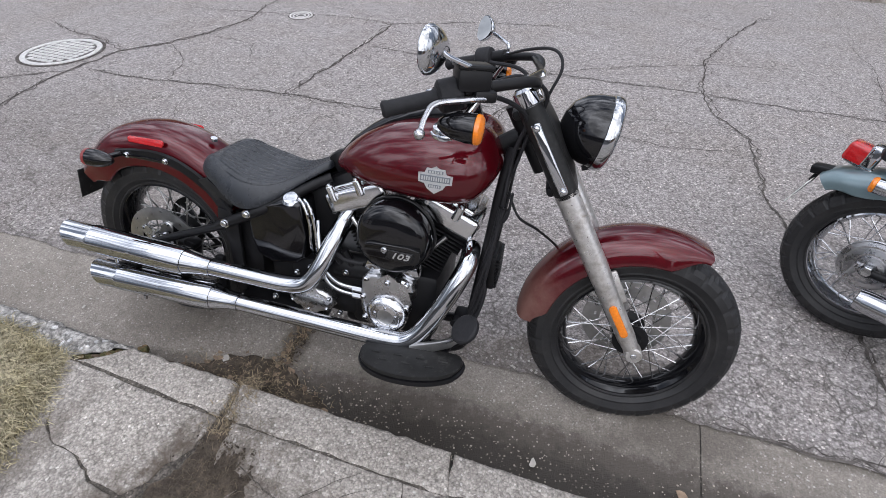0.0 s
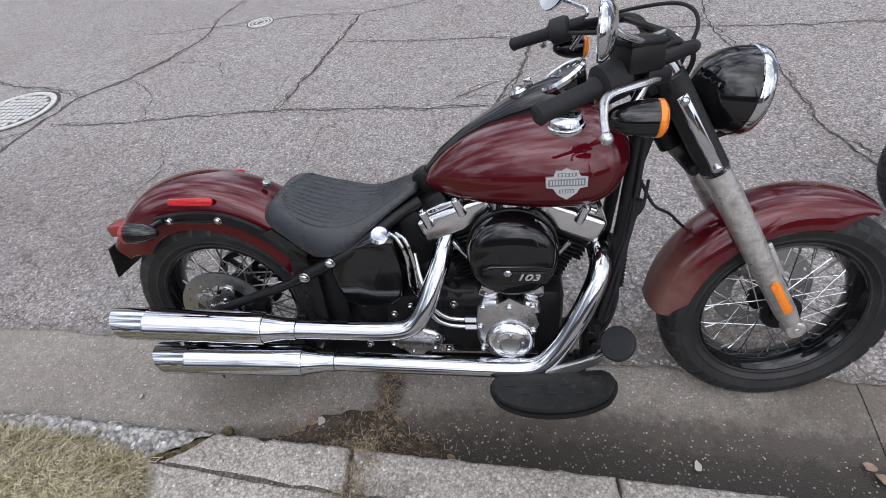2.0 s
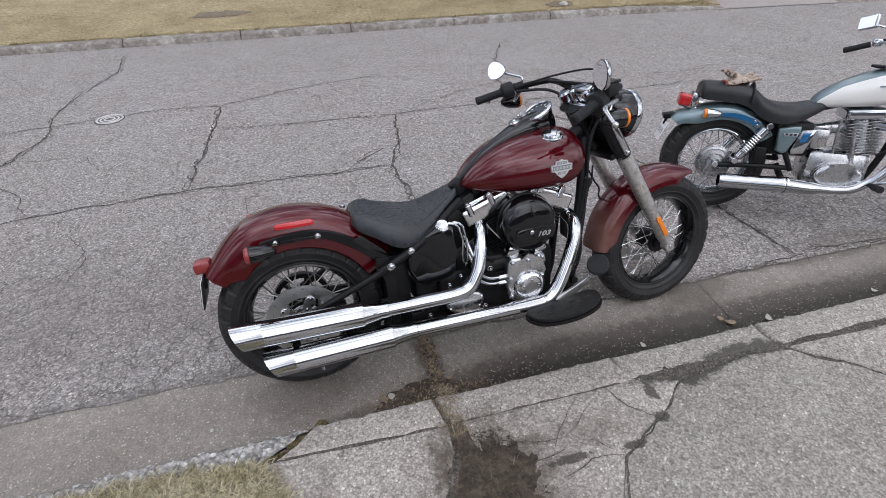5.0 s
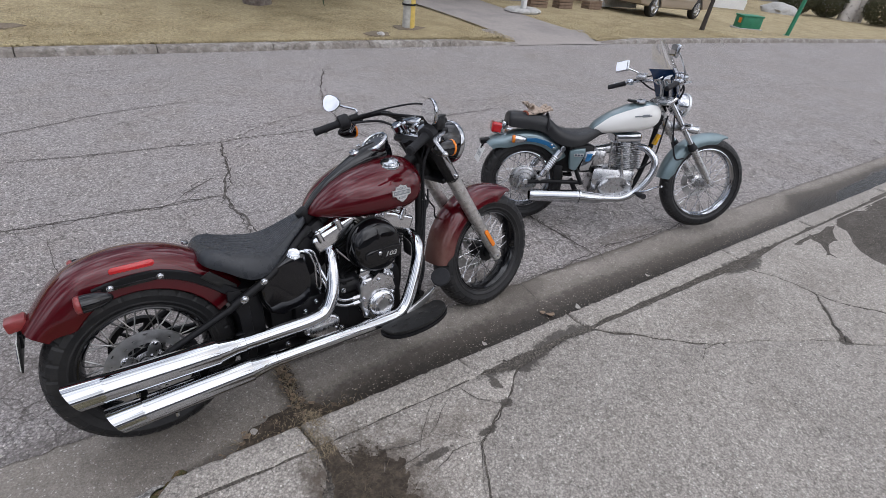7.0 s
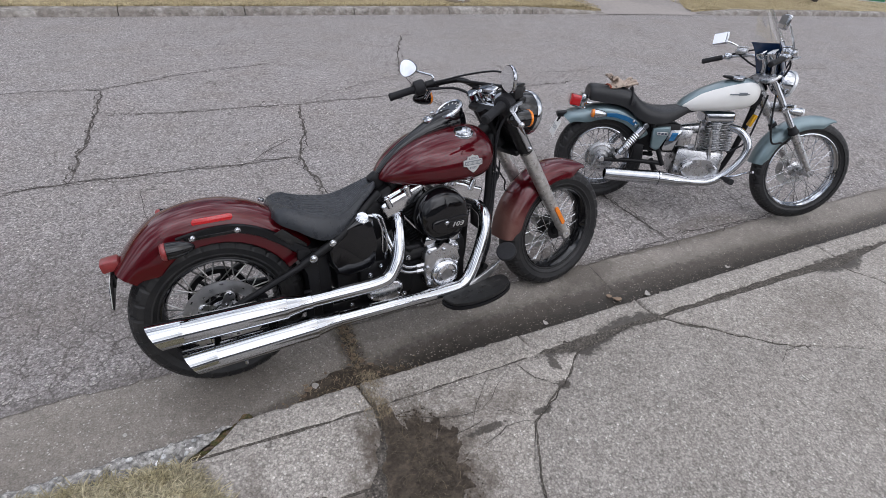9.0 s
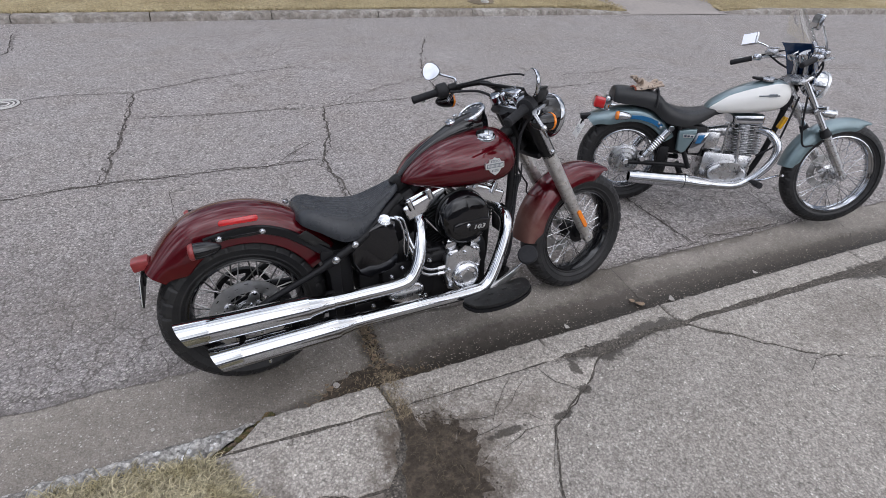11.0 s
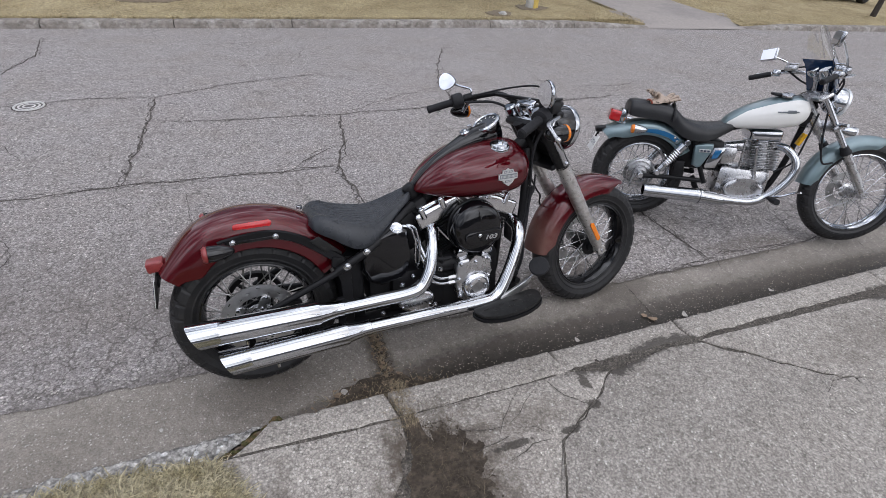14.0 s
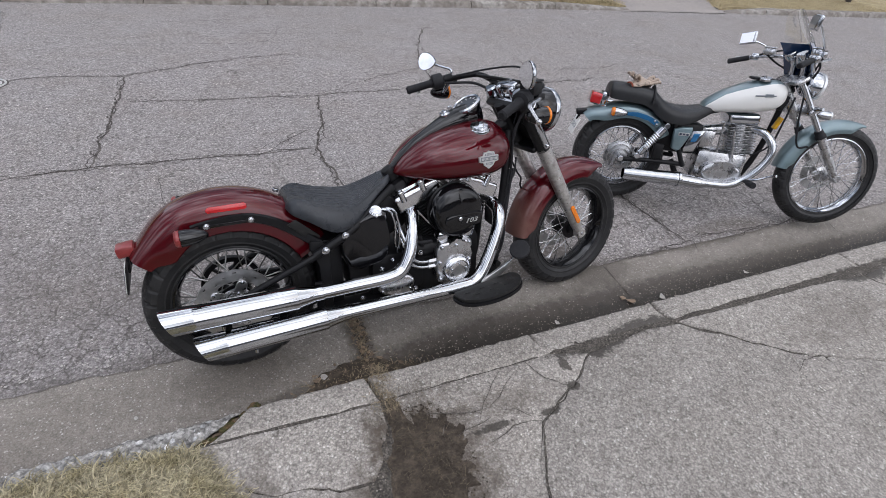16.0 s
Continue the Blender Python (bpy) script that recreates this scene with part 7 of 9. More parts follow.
# chrome instrument cups, clamps and master cylinder on the bars
for s in (-1, 1):
    bm = bmesh.new()
    lathe(bm, [(0, -0.03), (0.024, -0.028), (0.033, -0.01), (0.034, 0.012), (0.03, 0.018), (0, 0.018)], aim((0.9, s * 0.055, 1.03), (-0.55, 0, 0.83)), 24)
    turned(part("instrument_cup", bm, M_CHROME, bike))
    bm = bmesh.new()
    block(bm, (0.07, 0.042, 0.04), pose(0.862, s * 0.215, 1.045, 0, 0, -s * 38), 0.01)
    block(bm, (0.075, 0.046, 0.01), pose(0.862, s * 0.215, 1.068, 0, 0, -s * 38), 0.004)
    turned(part("master_cylinder", bm, M_CHROME if s < 0 else M_ALU, bike))
    bm = bmesh.new()
    block(bm, (0.045, 0.04, 0.05), pose(0.935, s * 0.05, 1.0, 0, -20, 0), 0.012)
    turned(part("bar_clamp", bm, M_CHROME, bike))
    turned(cable(bike, [(0.85, s * 0.23, 1.03), (0.92, s * 0.2, 0.98), (0.98, s * 0.1, 0.92), (0.96, s * 0.05, 0.82)], 0.006))
    turned(cable(bike, [(0.82, s * 0.26, 1.02), (0.95, s * 0.17, 1.06), (1.0, s * 0.08, 1.0), (0.98, s * 0.04, 0.85)], 0.005))


def screen_sheet(bm, z0, z1, w0, w1, n=12, rows=8):
    grid = []
    for i in range(rows + 1):
        u = i / rows
        z, w = z0 + (z1 - z0) * u, w0 + (w1 - w0) * u
        if u > 0.7:
            w *= math.sqrt(max(0.05, 1 - ((u - 0.7) / 0.32) ** 2)) if z1 > 1.2 else 1
        for side in (0, 1):
            grid.append([bm.verts.new((1.035 - 0.25 * (z - 0.9) - 0.5 * max(0, z - 1.06) - 6.0 * (w * v) ** 2 + 0.004 * side, w * v, z)) for v in steps(-1, 1, n)])
    for i in range(rows):
        for k in range(n):
            for side in (0, 1):
                a, b = grid[2 * i + side], grid[2 * i + 2 + side]
                bm.faces.new((a[k], a[k + 1], b[k + 1], b[k]))
    for k in range(n):
        bm.faces.new((grid[0][k], grid[0][k + 1], grid[1][k + 1], grid[1][k]))
        bm.faces.new((grid[-2][k], grid[-2][k + 1], grid[-1][k + 1], grid[-1][k]))
    for i in range(rows):
        for k in (0, n):
            bm.faces.new((grid[2 * i][k], grid[2 * i + 1][k], grid[2 * i + 3][k], grid[2 * i + 2][k]))


bm = bmesh.new()
screen_sheet(bm, 0.875, 1.1, 0.12, 0.135)
ws = turned(part("windscreen", bm, M_DARKSCREEN, bike, "small fly screen, dark below and clear above"))
bm = bmesh.new()
screen_sheet(bm, 1.102, 1.28, 0.125, 0.075)
cl = part("clear_top", bm, M_SCREEN, ws)
cl.visible_shadow = False
for s in (-1, 1):
    for z in (0.93, 1.04):
        bolt(ws, (1.035 - 0.25 * (z - 0.9) - 0.066, s * 0.1, z), (-1, 0, 0.2), 0.012, 0.012)

# cloth gloves resting on the pillion seat
def glove(name, m, label, lining):
    bm = bmesh.new()
    rings = []
    for i in range(17):
        u = i / 16
        w = 0.035 + 0.02 * math.sin(math.pi * u) + 0.006 * math.sin(9 * u)
        h = 0.012 + 0.014 * math.sin(math.pi * u) ** 0.7 + 0.006 * noise.noise(V(u * 6, 1, 0))
        rings.append([V(-0.09 + 0.18 * u, w * math.cos(a), 0.014 + h * math.sin(a) * (1.0 if math.sin(a) > 0 else 0.55) + 0.01 * noise.noise(V(u * 8, a * 2, 3)) + 0.03 * u * u * math.sin(math.pi * u)) for a in steps(0, 2 * math.pi * 17 / 18, 17)])
    loft(bm, rings)
    g = finish(name, bm, M_CLOTH)
    g.matrix_basis = m
    tagged(g, label, "gloves")
    for k in range(4):
        bm = bmesh.new()
        y = -0.035 + 0.022 * k
        tube(bm, spline([(0.07, y, 0.02), (0.11, y * 1.15, 0.032 + 0.006 * k), (0.14, y * 1.3, 0.04 + 0.012 * (k % 2)), (0.15, y * 1.35, 0.028)], 5), [0.011, 0.012, 0.011, 0.008], 10)
        part("finger", bm, M_CLOTH, g)
    bm = bmesh.new()
    tube(bm, [(-0.085, 0.036 * math.cos(a), 0.014 + 0.016 * math.sin(a)) for a in steps(0, 2 * math.pi, 16)], 0.007, 8)
    part("cuff", bm, lining, g)


glove("glove", TEAL_POSE @ pose(0.02, -0.025, 0.747, 8, -6, 20) @ Matrix.Scale(0.8, 4), "camouflage cloth riding glove lying on the black seat", M_RUST)
glove("glove", TEAL_POSE @ pose(0.035, 0.025, 0.757, -14, -12, -140) @ Matrix.Scale(0.8, 4), "camouflage cloth riding glove lying on the black seat", M_RUST)

# ---- cracks, silt, dirt, grass and litter ----


def crack(pts, width=0.011, seed=0, zoff=0.0035, sub=0.03, wander=0.025, zf=None):
    """A ragged dirt-filled crack along the points."""
    rnd = random.Random(seed)
    line = []
    p = [V(x, y, 0) for x, y in pts]
    for a, b in zip(p, p[1:]):
        n = max(1, int((b - a).length / sub))
        line += [a.lerp(b, k / n) for k in range(n)]
    line.append(p[-1])
    bm = bmesh.new()
    prev = None
    n = len(line)
    for i, q in enumerate(line):
        t = (line[min(i + 1, n - 1)] - line[max(0, i - 1)]).normalized()
        nr = V(-t.y, t.x, 0)
        q = q + nr * wander * (noise.noise(V(q.x * 6, q.y * 6, seed)) + 0.5 * noise.noise(V(q.x * 22, q.y * 22, seed + 3))) * min(1, i / 4, (n - 1 - i) / 4 + 0.2)
        w = width * (0.55 + 0.45 * noise.noise(V(q.x * 14, q.y * 14, seed + 9)) + 0.35 * rnd.random()) * (0.35 + 0.65 * min(1, i / 6, (n - 1 - i) / 6))
        z = (zf or ground_z)(q.x, q.y) + zoff
        cur = (bm.verts.new((q.x + nr.x * w, q.y + nr.y * w, z)), bm.verts.new((q.x - nr.x * w, q.y - nr.y * w, z)))
        if prev:
            bm.faces.new((prev[0], cur[0], cur[1], prev[1]))
        prev = cur
    return bm


cracks = thing("road_cracks", "long dark cracks wandering across the asphalt", "cracks", kind="structure")
ROAD_CRACKS = [
    ([(-2.65, 4.08), (-2.54, 3.58), (-2.66, 3.09), (-2.81, 2.8), (-3.04, 2.49), (-3.1, 2.01), (-3.09, 1.62), (-2.98, 1.3), (-3.0, 0.9)], 0.02),
    ([(-2.65, 4.08), (-2.6, 4.7), (-2.4, 5.4), (-2.5, 6.2)], 0.014),
    ([(-1.16, 3.88), (-1.18, 3.24), (-1.22, 2.72), (-1.23, 2.4), (-1.26, 2.2)], 0.02),
    ([(-0.82, 2.17), (-0.85, 1.95), (-0.83, 1.73), (-0.8, 1.5)], 0.004),
    ([(-3.0, 2.1), (-2.62, 2.06), (-1.94, 2.14), (-1.26, 2.2), (-0.6, 2.19), (-0.3, 2.18), (0.18, 2.19)], 0.012),
    ([(-3.4, 3.7), (-2.31, 3.86), (-1.72, 3.98), (-1.18, 3.9), (-0.55, 4.17), (-0.1, 4.3), (0.5, 4.4)], 0.009),
    ([(0.4, 3.2), (0.32, 2.63), (0.19, 2.19), (0.2, 1.95), (0.24, 1.7), (0.3, 1.45)], 0.018),
    ([(-1.15, 3.3), (-0.42, 3.24), (0.41, 3.2), (1.01, 3.22), (1.57, 3.21), (2.15, 3.14), (2.72, 3.15), (3.6, 3.2)], 0.009),
    ([(0.41, 3.2), (0.75, 3.4), (1.08, 3.58), (1.67, 3.83), (2.3, 3.95)], 0.007),
    ([(2.37, 5.3), (2.2, 5.3), (1.9, 4.65), (1.62, 3.88), (1.58, 3.22), (1.65, 2.86), (1.83, 2.6), (1.84, 2.21), (1.85, 1.91), (1.95, 1.6), (2.05, 1.1), (2.1, 0.84), (2.13, 0.62), (2.14, 0.44)], 0.013),
    ([(-0.13, 2.21), (0.08, 2.44), (0.27, 2.53)], 0.01), ([(-0.05, 2.2), (0.05, 2.32), (0.2, 2.3)], 0.008), ([(-0.25, 2.19), (-0.1, 2.35), (0.0, 2.3)], 0.006),
    ([(0.39, 5.45), (0.3, 5.1), (0.18, 4.85), (-0.1, 4.8), (-0.9, 4.85)], 0.007),
    ([(3.05, 3.44), (3.3, 3.55), (3.73, 3.5), (4.1, 3.6), (4.65, 3.45)], 0.008),
    ([(6.12, 3.25), (7.37, 3.0), (9.41, 2.8), (12.3, 2.6)], 0.008),
    ([(-1.25, 5.66), (-0.18, 5.78), (1.0, 6.0), (1.6, 6.2)], 0.006), ([(-1.0, 5.2), (0.2, 5.15), (1.5, 5.1), (1.9, 4.65)], 0.005),
    ([(2.22, 0.47), (2.6, 0.44), (3.05, 0.42), (3.6, 0.43)], 0.009), ([(1.5, 0.42), (1.9, 0.41), (2.22, 0.44)], 0.01),
    ([(-4.3, 2.9), (-3.8, 2.72), (-3.4, 2.66), (-3.04, 2.49)], 0.012), ([(-3.1, 2.01), (-3.5, 1.7), (-4.1, 1.5)], 0.012), ([(-2.81, 2.8), (-2.4, 2.5), (-2.2, 2.1)], 0.008),
    ([(-2.66, 3.09), (-2.1, 3.0), (-1.9, 2.7)], 0.006), ([(-1.9, 1.9), (-1.7, 1.5), (-1.75, 1.2)], 0.006), ([(0.8, 2.8), (0.95, 2.4), (1.3, 2.3), (1.82, 2.4)], 0.006),
    ([(2.7, 2.3), (3.4, 2.2), (4.3, 2.35), (5.2, 2.2)], 0.006), ([(4.2, 1.5), (5.0, 1.3), (5.6, 1.35)], 0.007), ([(2.72, 3.15), (2.9, 4.0), (2.85, 4.8)], 0.006),
]
def web(pts, w, seed):
    """A main crack of two broken strands, with short side branches."""
    rnd = random.Random(seed)
    bm = crack(pts, w * 0.55, seed, wander=0.03)
    strands = []
    if w > 0.008:
        strands.append(([(x + rnd.uniform(-0.02, 0.02), y + rnd.uniform(-0.02, 0.02)) for x, y in pts], w * 0.35, 0.075))
    for (x0, y0), (x1, y1) in zip(pts, pts[1:]):
        L = math.hypot(x1 - x0, y1 - y0)
        for k in range(int(L * 3.2 * min(1.5, w / 0.008)) + (rnd.random() < 0.6)):
            f = rnd.random()
            x, y = x0 + (x1 - x0) * f, y0 + (y1 - y0) * f
            a = math.atan2(y1 - y0, x1 - x0) + rnd.choice((-1, 1)) * rnd.uniform(0.35, 1.4)
            run = [(x, y)]
            for q in range(rnd.randint(1, 4)):
                a += rnd.uniform(-0.8, 0.8)
                run.append((run[-1][0] + 0.075 * math.cos(a), run[-1][1] + 0.075 * math.sin(a)))
            strands.append((run, rnd.uniform(0.0012, 0.0032), 0.03))
    for i, (run, ww, wa) in enumerate(strands):
        other = crack(run, ww, seed * 31 + i, 0.003 + 0.0002 * (i % 4), 0.02, wa)
        me = bpy.data.meshes.new("tmp")
        other.to_mesh(me)
        other.free()
        bm.from_mesh(me)
        bpy.data.meshes.remove(me)
    return bm


for i, (pts, w) in enumerate(ROAD_CRACKS):
    part("crack", web(pts, w, i + 1), M_CRACK, cracks, smooth=0)


def top_z(x, y):
    return KERB + drop(x) + 0.001


slab_cracks = thing("pavement_cracks", "fine dark cracks in the concrete pavement", "cracks", kind="structure")
for i, (pts, w) in enumerate([([(0.77, -0.31), (0.545, -0.44), (0.425, -0.63), (0.337, -1.0), (0.2, -1.9)], 0.008), ([(0.12, -0.25), (0.174, -0.27), (0.245, -0.301), (0.356, -0.306)], 0.006), ([(0.2, -0.38), (0.242, -0.367), (0.3, -0.362), (0.345, -0.352)], 0.007), ([(0.36, -0.31), (0.44, -0.26), (0.54, -0.19)], 0.003), ([(0.4, -0.33), (0.465, -0.349), (0.521, -0.406)], 0.004), ([(-0.62, -0.5), (-0.45, -0.56), (-0.36, -0.7), (-0.2, -0.74)], 0.004), ([(0.3, -0.36), (0.36, -0.27), (0.45, -0.2), (0.5, -0.15)], 0.003),
                              ([(0.3, -0.45), (0.42, -0.41), (0.54, -0.43)], 0.005), ([(0.62, -0.145), (0.66, -0.25), (0.72, -0.31)], 0.006), ([(2.02, -0.57), (1.9, -0.55), (1.8, -0.6)], 0.004),
                              ([(2.53, -0.2), (2.6, -0.4), (2.5, -0.7)], 0.003), ([(4.2, -0.15), (4.3, -0.6), (4.1, -1.1)], 0.006), ([(1.1, -1.1), (1.35, -1.3), (1.3, -1.7)], 0.002)]):
    part("crack", crack(pts, w * 0.6, i + 50, 0.004, 0.02, 0.015, top_z), M_BED, slab_cracks, smooth=0)


def patch(name, outline, z, mat, rise=0.006, amp=0.018, seed=0, step=0.025, bumpy=0.004, label="", category="", kind="structure"):
    """A thin irregular deposit that thins out to its rim."""
    pts = ragged(outline, step, amp, seed, 14.0)
    cx, cy = sum(p[0] for p in pts) / len(pts), sum(p[1] for p in pts) / len(pts)
    bm = bmesh.new()
    rings = []
    for f in (1.0, 0.94, 0.85, 0.7, 0.5, 0.28):
        ring = []
        for x, y in pts:
            q = V(cx + (x - cx) * f, cy + (y - cy) * f, 0)
            h = -0.004 if f == 1.0 else rise * (1 - f ** 4) ** 0.5 + bumpy * noise.noise(V(q.x * 25, q.y * 25, seed))
            base = z(q.x, q.y) if callable(z) else z + drop(q.x)
            ring.append(bm.verts.new((q.x, q.y, base + h)))
        rings.append(ring)
    n = len(pts)
    for a, b in zip(rings, rings[1:]):
        for k in range(n):
            bm.faces.new((a[k], a[(k + 1) % n], b[(k + 1) % n], b[k]))
    bm.faces.new(rings[-1])
    return tagged(finish(name, bm, mat), label, category, kind=kind)


patch("dirt_patch", [(0.007, -0.116), (0.051, -0.163), (0.13, -0.211), (0.218, -0.259), (0.262, -0.335), (0.227, -0.449), (0.201, -0.591), (0.095, -0.781), (-0.134, -0.781), (-0.125, -0.591), (-0.081, -0.42), (-0.037, -0.287), (-0.019, -0.173)], KERB - 0.004, M_DIRT, 0.005, 0.03, 3, 0.012,
      label="damp brown dirt in a broken pavement gap", category="dirt")


def gut(x, y):
    return ground_z(x, y) - 0.004


rnd = random.Random(4)
for k in range(9):
    f = k / 8
    cx, cy = -0.695 + 0.2 * f + rnd.uniform(-0.008, 0.008), -0.112 + 0.118 * f + rnd.uniform(-0.006, 0.006)
    q = rnd.uniform(0.016, 0.027)
    patch("moss_clump", [(cx + q * 1.3 * math.cos(a), cy + q * 0.8 * math.sin(a)) for a in steps(0, 2 * math.pi * 6 / 7, 6)], 0.026 + 0.006 * rnd.random(), M_MOSS if k % 3 else M_LEAF, 0.008, 0.012, k, 0.006, 0.014, "green and rust moss in the kerb crack", "moss", "")

# dirt and debris against the west kerb
patch("kerb_debris", [(-0.45, 0.012), (-0.33, 0.03), (-0.25, 0.075), (-0.21, 0.13), (-0.13, 0.155), (-0.04, 0.165), (0.05, 0.14), (0.14, 0.1), (0.24, 0.06), (0.22, 0.005), (0.0, -0.01), (-0.2, 0.003), (-0.4, 0.0)], lambda x, y: gut(x, y) + 0.004, M_DIRT, 0.012, 0.02, 8, 0.02, 0.008, "dry leaf litter heaped at the kerb joint", "debris")
part("crack", crack([(-0.02, 0.0), (-0.01, 0.2), (-0.02, 0.42)], 0.007, 71, 0.001, 0.02, 0.01, gut), M_CRACK, slab_cracks, smooth=0)


def blades(name, count, place, h, lean, mat, seed, label, category, w=0.0016, zf=None):
    """Many thin bent blades as one object."""
    rnd = random.Random(seed)
    vs, fs = [], []
    for _ in range(count):
        x, y = place(rnd)
        z = zf(x, y)
        a = rnd.uniform(0, 2 * math.pi)
        L = h * rnd.uniform(0.5, 1.3)
        le = lean * rnd.uniform(0.4, 1.4)
        d = V(math.cos(a), math.sin(a), 0)
        s = V(-d.y, d.x, 0) * w * rnd.uniform(0.7, 1.6)
        p0 = V(x, y, z)
        p1 = p0 + d * L * 0.4 * le + V(0, 0, L * 0.55)
        p2 = p0 + d * L * le + V(0, 0, L * (0.75 - 0.35 * le) * rnd.uniform(0.7, 1.2))
        i = len(vs)
        vs += [p0 - s, p0 + s, p1 + s * 0.8, p1 - s * 0.8, p2]
        fs += [(i, i + 1, i + 2, i + 3), (i + 3, i + 2, i + 4)]
    me = bpy.data.meshes.new(name)
    me.from_pydata([tuple(v) for v in vs], [], fs)
    me.materials.append(mat)
    return tagged(new(name, me), label, category, kind="stuff")


M_VERGE = material("straw_soil", (0.1, 0.08, 0.05), 0.95, vary=0.5, scale=40, bump=0.02, bump_scale=60, second=(0.05, 0.04, 0.026), second_scale=9)


def verge_top(x):
    return -0.085 - 0.035 * smooth_step(-1.0, -0.75, x) - 0.2 * smooth_step(-0.72, -0.55, x)


def verge_z(x, y):
    e = min(1.0, max(0.0, verge_top(x) - y) / 0.12) * smooth_step(-0.5, -0.68, x + 0.1 * (y + 0.3))
    return 0.04 + 0.045 * e + 0.012 * noise.noise(V(x * 9, y * 9, 3))


bm = bmesh.new()
sheet(bm, [-30, -15, -8, -5, -3.5] + steps(-2.6, -0.46, 60), steps(-3.0, -0.9, 6) + steps(-0.85, -0.12, 26), verge_z)
tagged(finish("verge", bm, M_VERGE), "straw-covered soil under the dry grass verge", "verge", kind="structure")


def on_verge(rnd):
    while True:
        x, y = rnd.uniform(-2.0, -0.5), rnd.uniform(-0.85, -0.04)
        if rnd.random() < smooth_step(-0.03, 0.02, verge_top(x) - y) * smooth_step(-0.52, -0.64, x + 0.06 * noise.noise(V(y * 9, 0, 0)) + 0.12 * (y + 0.3)):
            return x, y


blades("dry_grass", 70000, on_verge, 0.042, 1.35, M_STRAW, 11, "dense tuft of dry straw-coloured grass", "grass", 0.0016, lambda x, y: verge_z(x, y) - 0.004)
blades("verge_grass", 120000, lambda r: (r.uniform(-8, -0.62), r.uniform(-3.0, -0.8)) if r.random() < 0.7 else (r.uniform(-8, -2.0), r.uniform(-0.8, -0.13)), 0.045, 1.2, M_STRAW, 15, "dry straw-coloured grass of the verge", "grass", 0.0035, lambda x, y: verge_z(x, y) - 0.004)
blades("dry_stems", 900, lambda r: (r.gauss(0.06, 0.09), r.uniform(-0.78, -0.1)), 0.02, 1.8, M_DULLSTEM, 12, "thin dead stems scattered on the dirt", "stems", 0.0005, lambda x, y: KERB + 0.003)
blades("joint_grass", 420, lambda r: (r.gauss(0.0, 0.022), r.uniform(-0.2, 0.04)), 0.02, 1.5, M_LEAFSTEM, 13, "wiry dead grass in the kerb joint", "grass", 0.001, lambda x, y: KERB - 0.004)
blades("litter_stems", 1000, lambda r: (r.gauss(-0.04, 0.13), abs(r.gauss(0.03, 0.05))) if r.random() < 0.75 else (r.gauss(0.0, 0.02), r.uniform(0.05, 0.4)), 0.02, 1.7, M_LEAFSTEM, 14, "brown dead stems and leaf scraps along the kerb", "litter", 0.0011, lambda x, y: gut(x, y) + 0.008)


def on_bike_edge(r):
    return r.uniform(-2.2, 3.5), 0.41 + abs(r.gauss(0, 0.06))


# gravel crumbs
def crumbs(name, count, place, size, mat, seed, label, zf):
    rnd = random.Random(seed)
    vs, fs = [], []
    for _ in range(count):
        x, y = place(rnd)
        s = size * rnd.uniform(0.4, 1.5)
        z = zf(x, y) + s * 0.25
        i = len(vs)
        a = rnd.uniform(0, 6.28)
        for k in range(5):
            vs.append((x + s * rnd.uniform(0.7, 1.1) * math.cos(a + 1.257 * k), y + s * rnd.uniform(0.7, 1.1) * math.sin(a + 1.257 * k), z - s * 0.3))
        vs += [(x + s * rnd.uniform(-0.3, 0.3), y + s * rnd.uniform(-0.3, 0.3), z + s * rnd.uniform(0.3, 0.6))]
        for k in range(5):
            fs.append((i + k, i + (k + 1) % 5, i + 5))
    me = bpy.data.meshes.new(name)
    me.from_pydata(vs, [], fs)
    me.materials.append(mat)
    return tagged(new(name, me), label, "gravel", kind="stuff")


crumbs("loose_gravel", 700, on_bike_edge, 0.005, M_PALE, 21, "loose pale gravel along the asphalt edge", ground_z)
crumbs("gutter_gravel", 2600, lambda r: (r.uniform(-0.2, 4), abs(r.gauss(0.1, 0.08))), 0.003, M_GRIT, 22, "fine tan grit lying in the gutter silt", lambda x, y: gut(x, y) + 0.003)
crumbs("joint_grit", 500, lambda r: (r.gauss(0.01, 0.016), r.uniform(0.04, 0.42)), 0.004, M_DIRT, 25, "dark grit collected in the gutter joint", lambda x, y: gut(x, y))
crumbs("coarse_aggregate", 9000, lambda r: (r.uniform(-3.2, -0.2), 0.44 + abs(r.gauss(0, 0.75))), 0.0065, M_ASPHALT, 26, "rough loosened aggregate of the worn asphalt", lambda x, y: ground_z(x, y) - 0.0008)
crumbs("road_crumbs", 1500, lambda r: (r.uniform(-3.5, 3.5), 0.4 + abs(r.gauss(0, 0.9))), 0.004, M_ASPHALT, 23, "loose asphalt crumbs on the road surface", ground_z)
crumbs("dirt_crumbs", 900, lambda r: (r.gauss(0.09, 0.055), r.uniform(-0.7, -0.2)), 0.004, M_DIRT, 24, "small clods of dirt on the dirt patch", lambda x, y: KERB + 0.001)


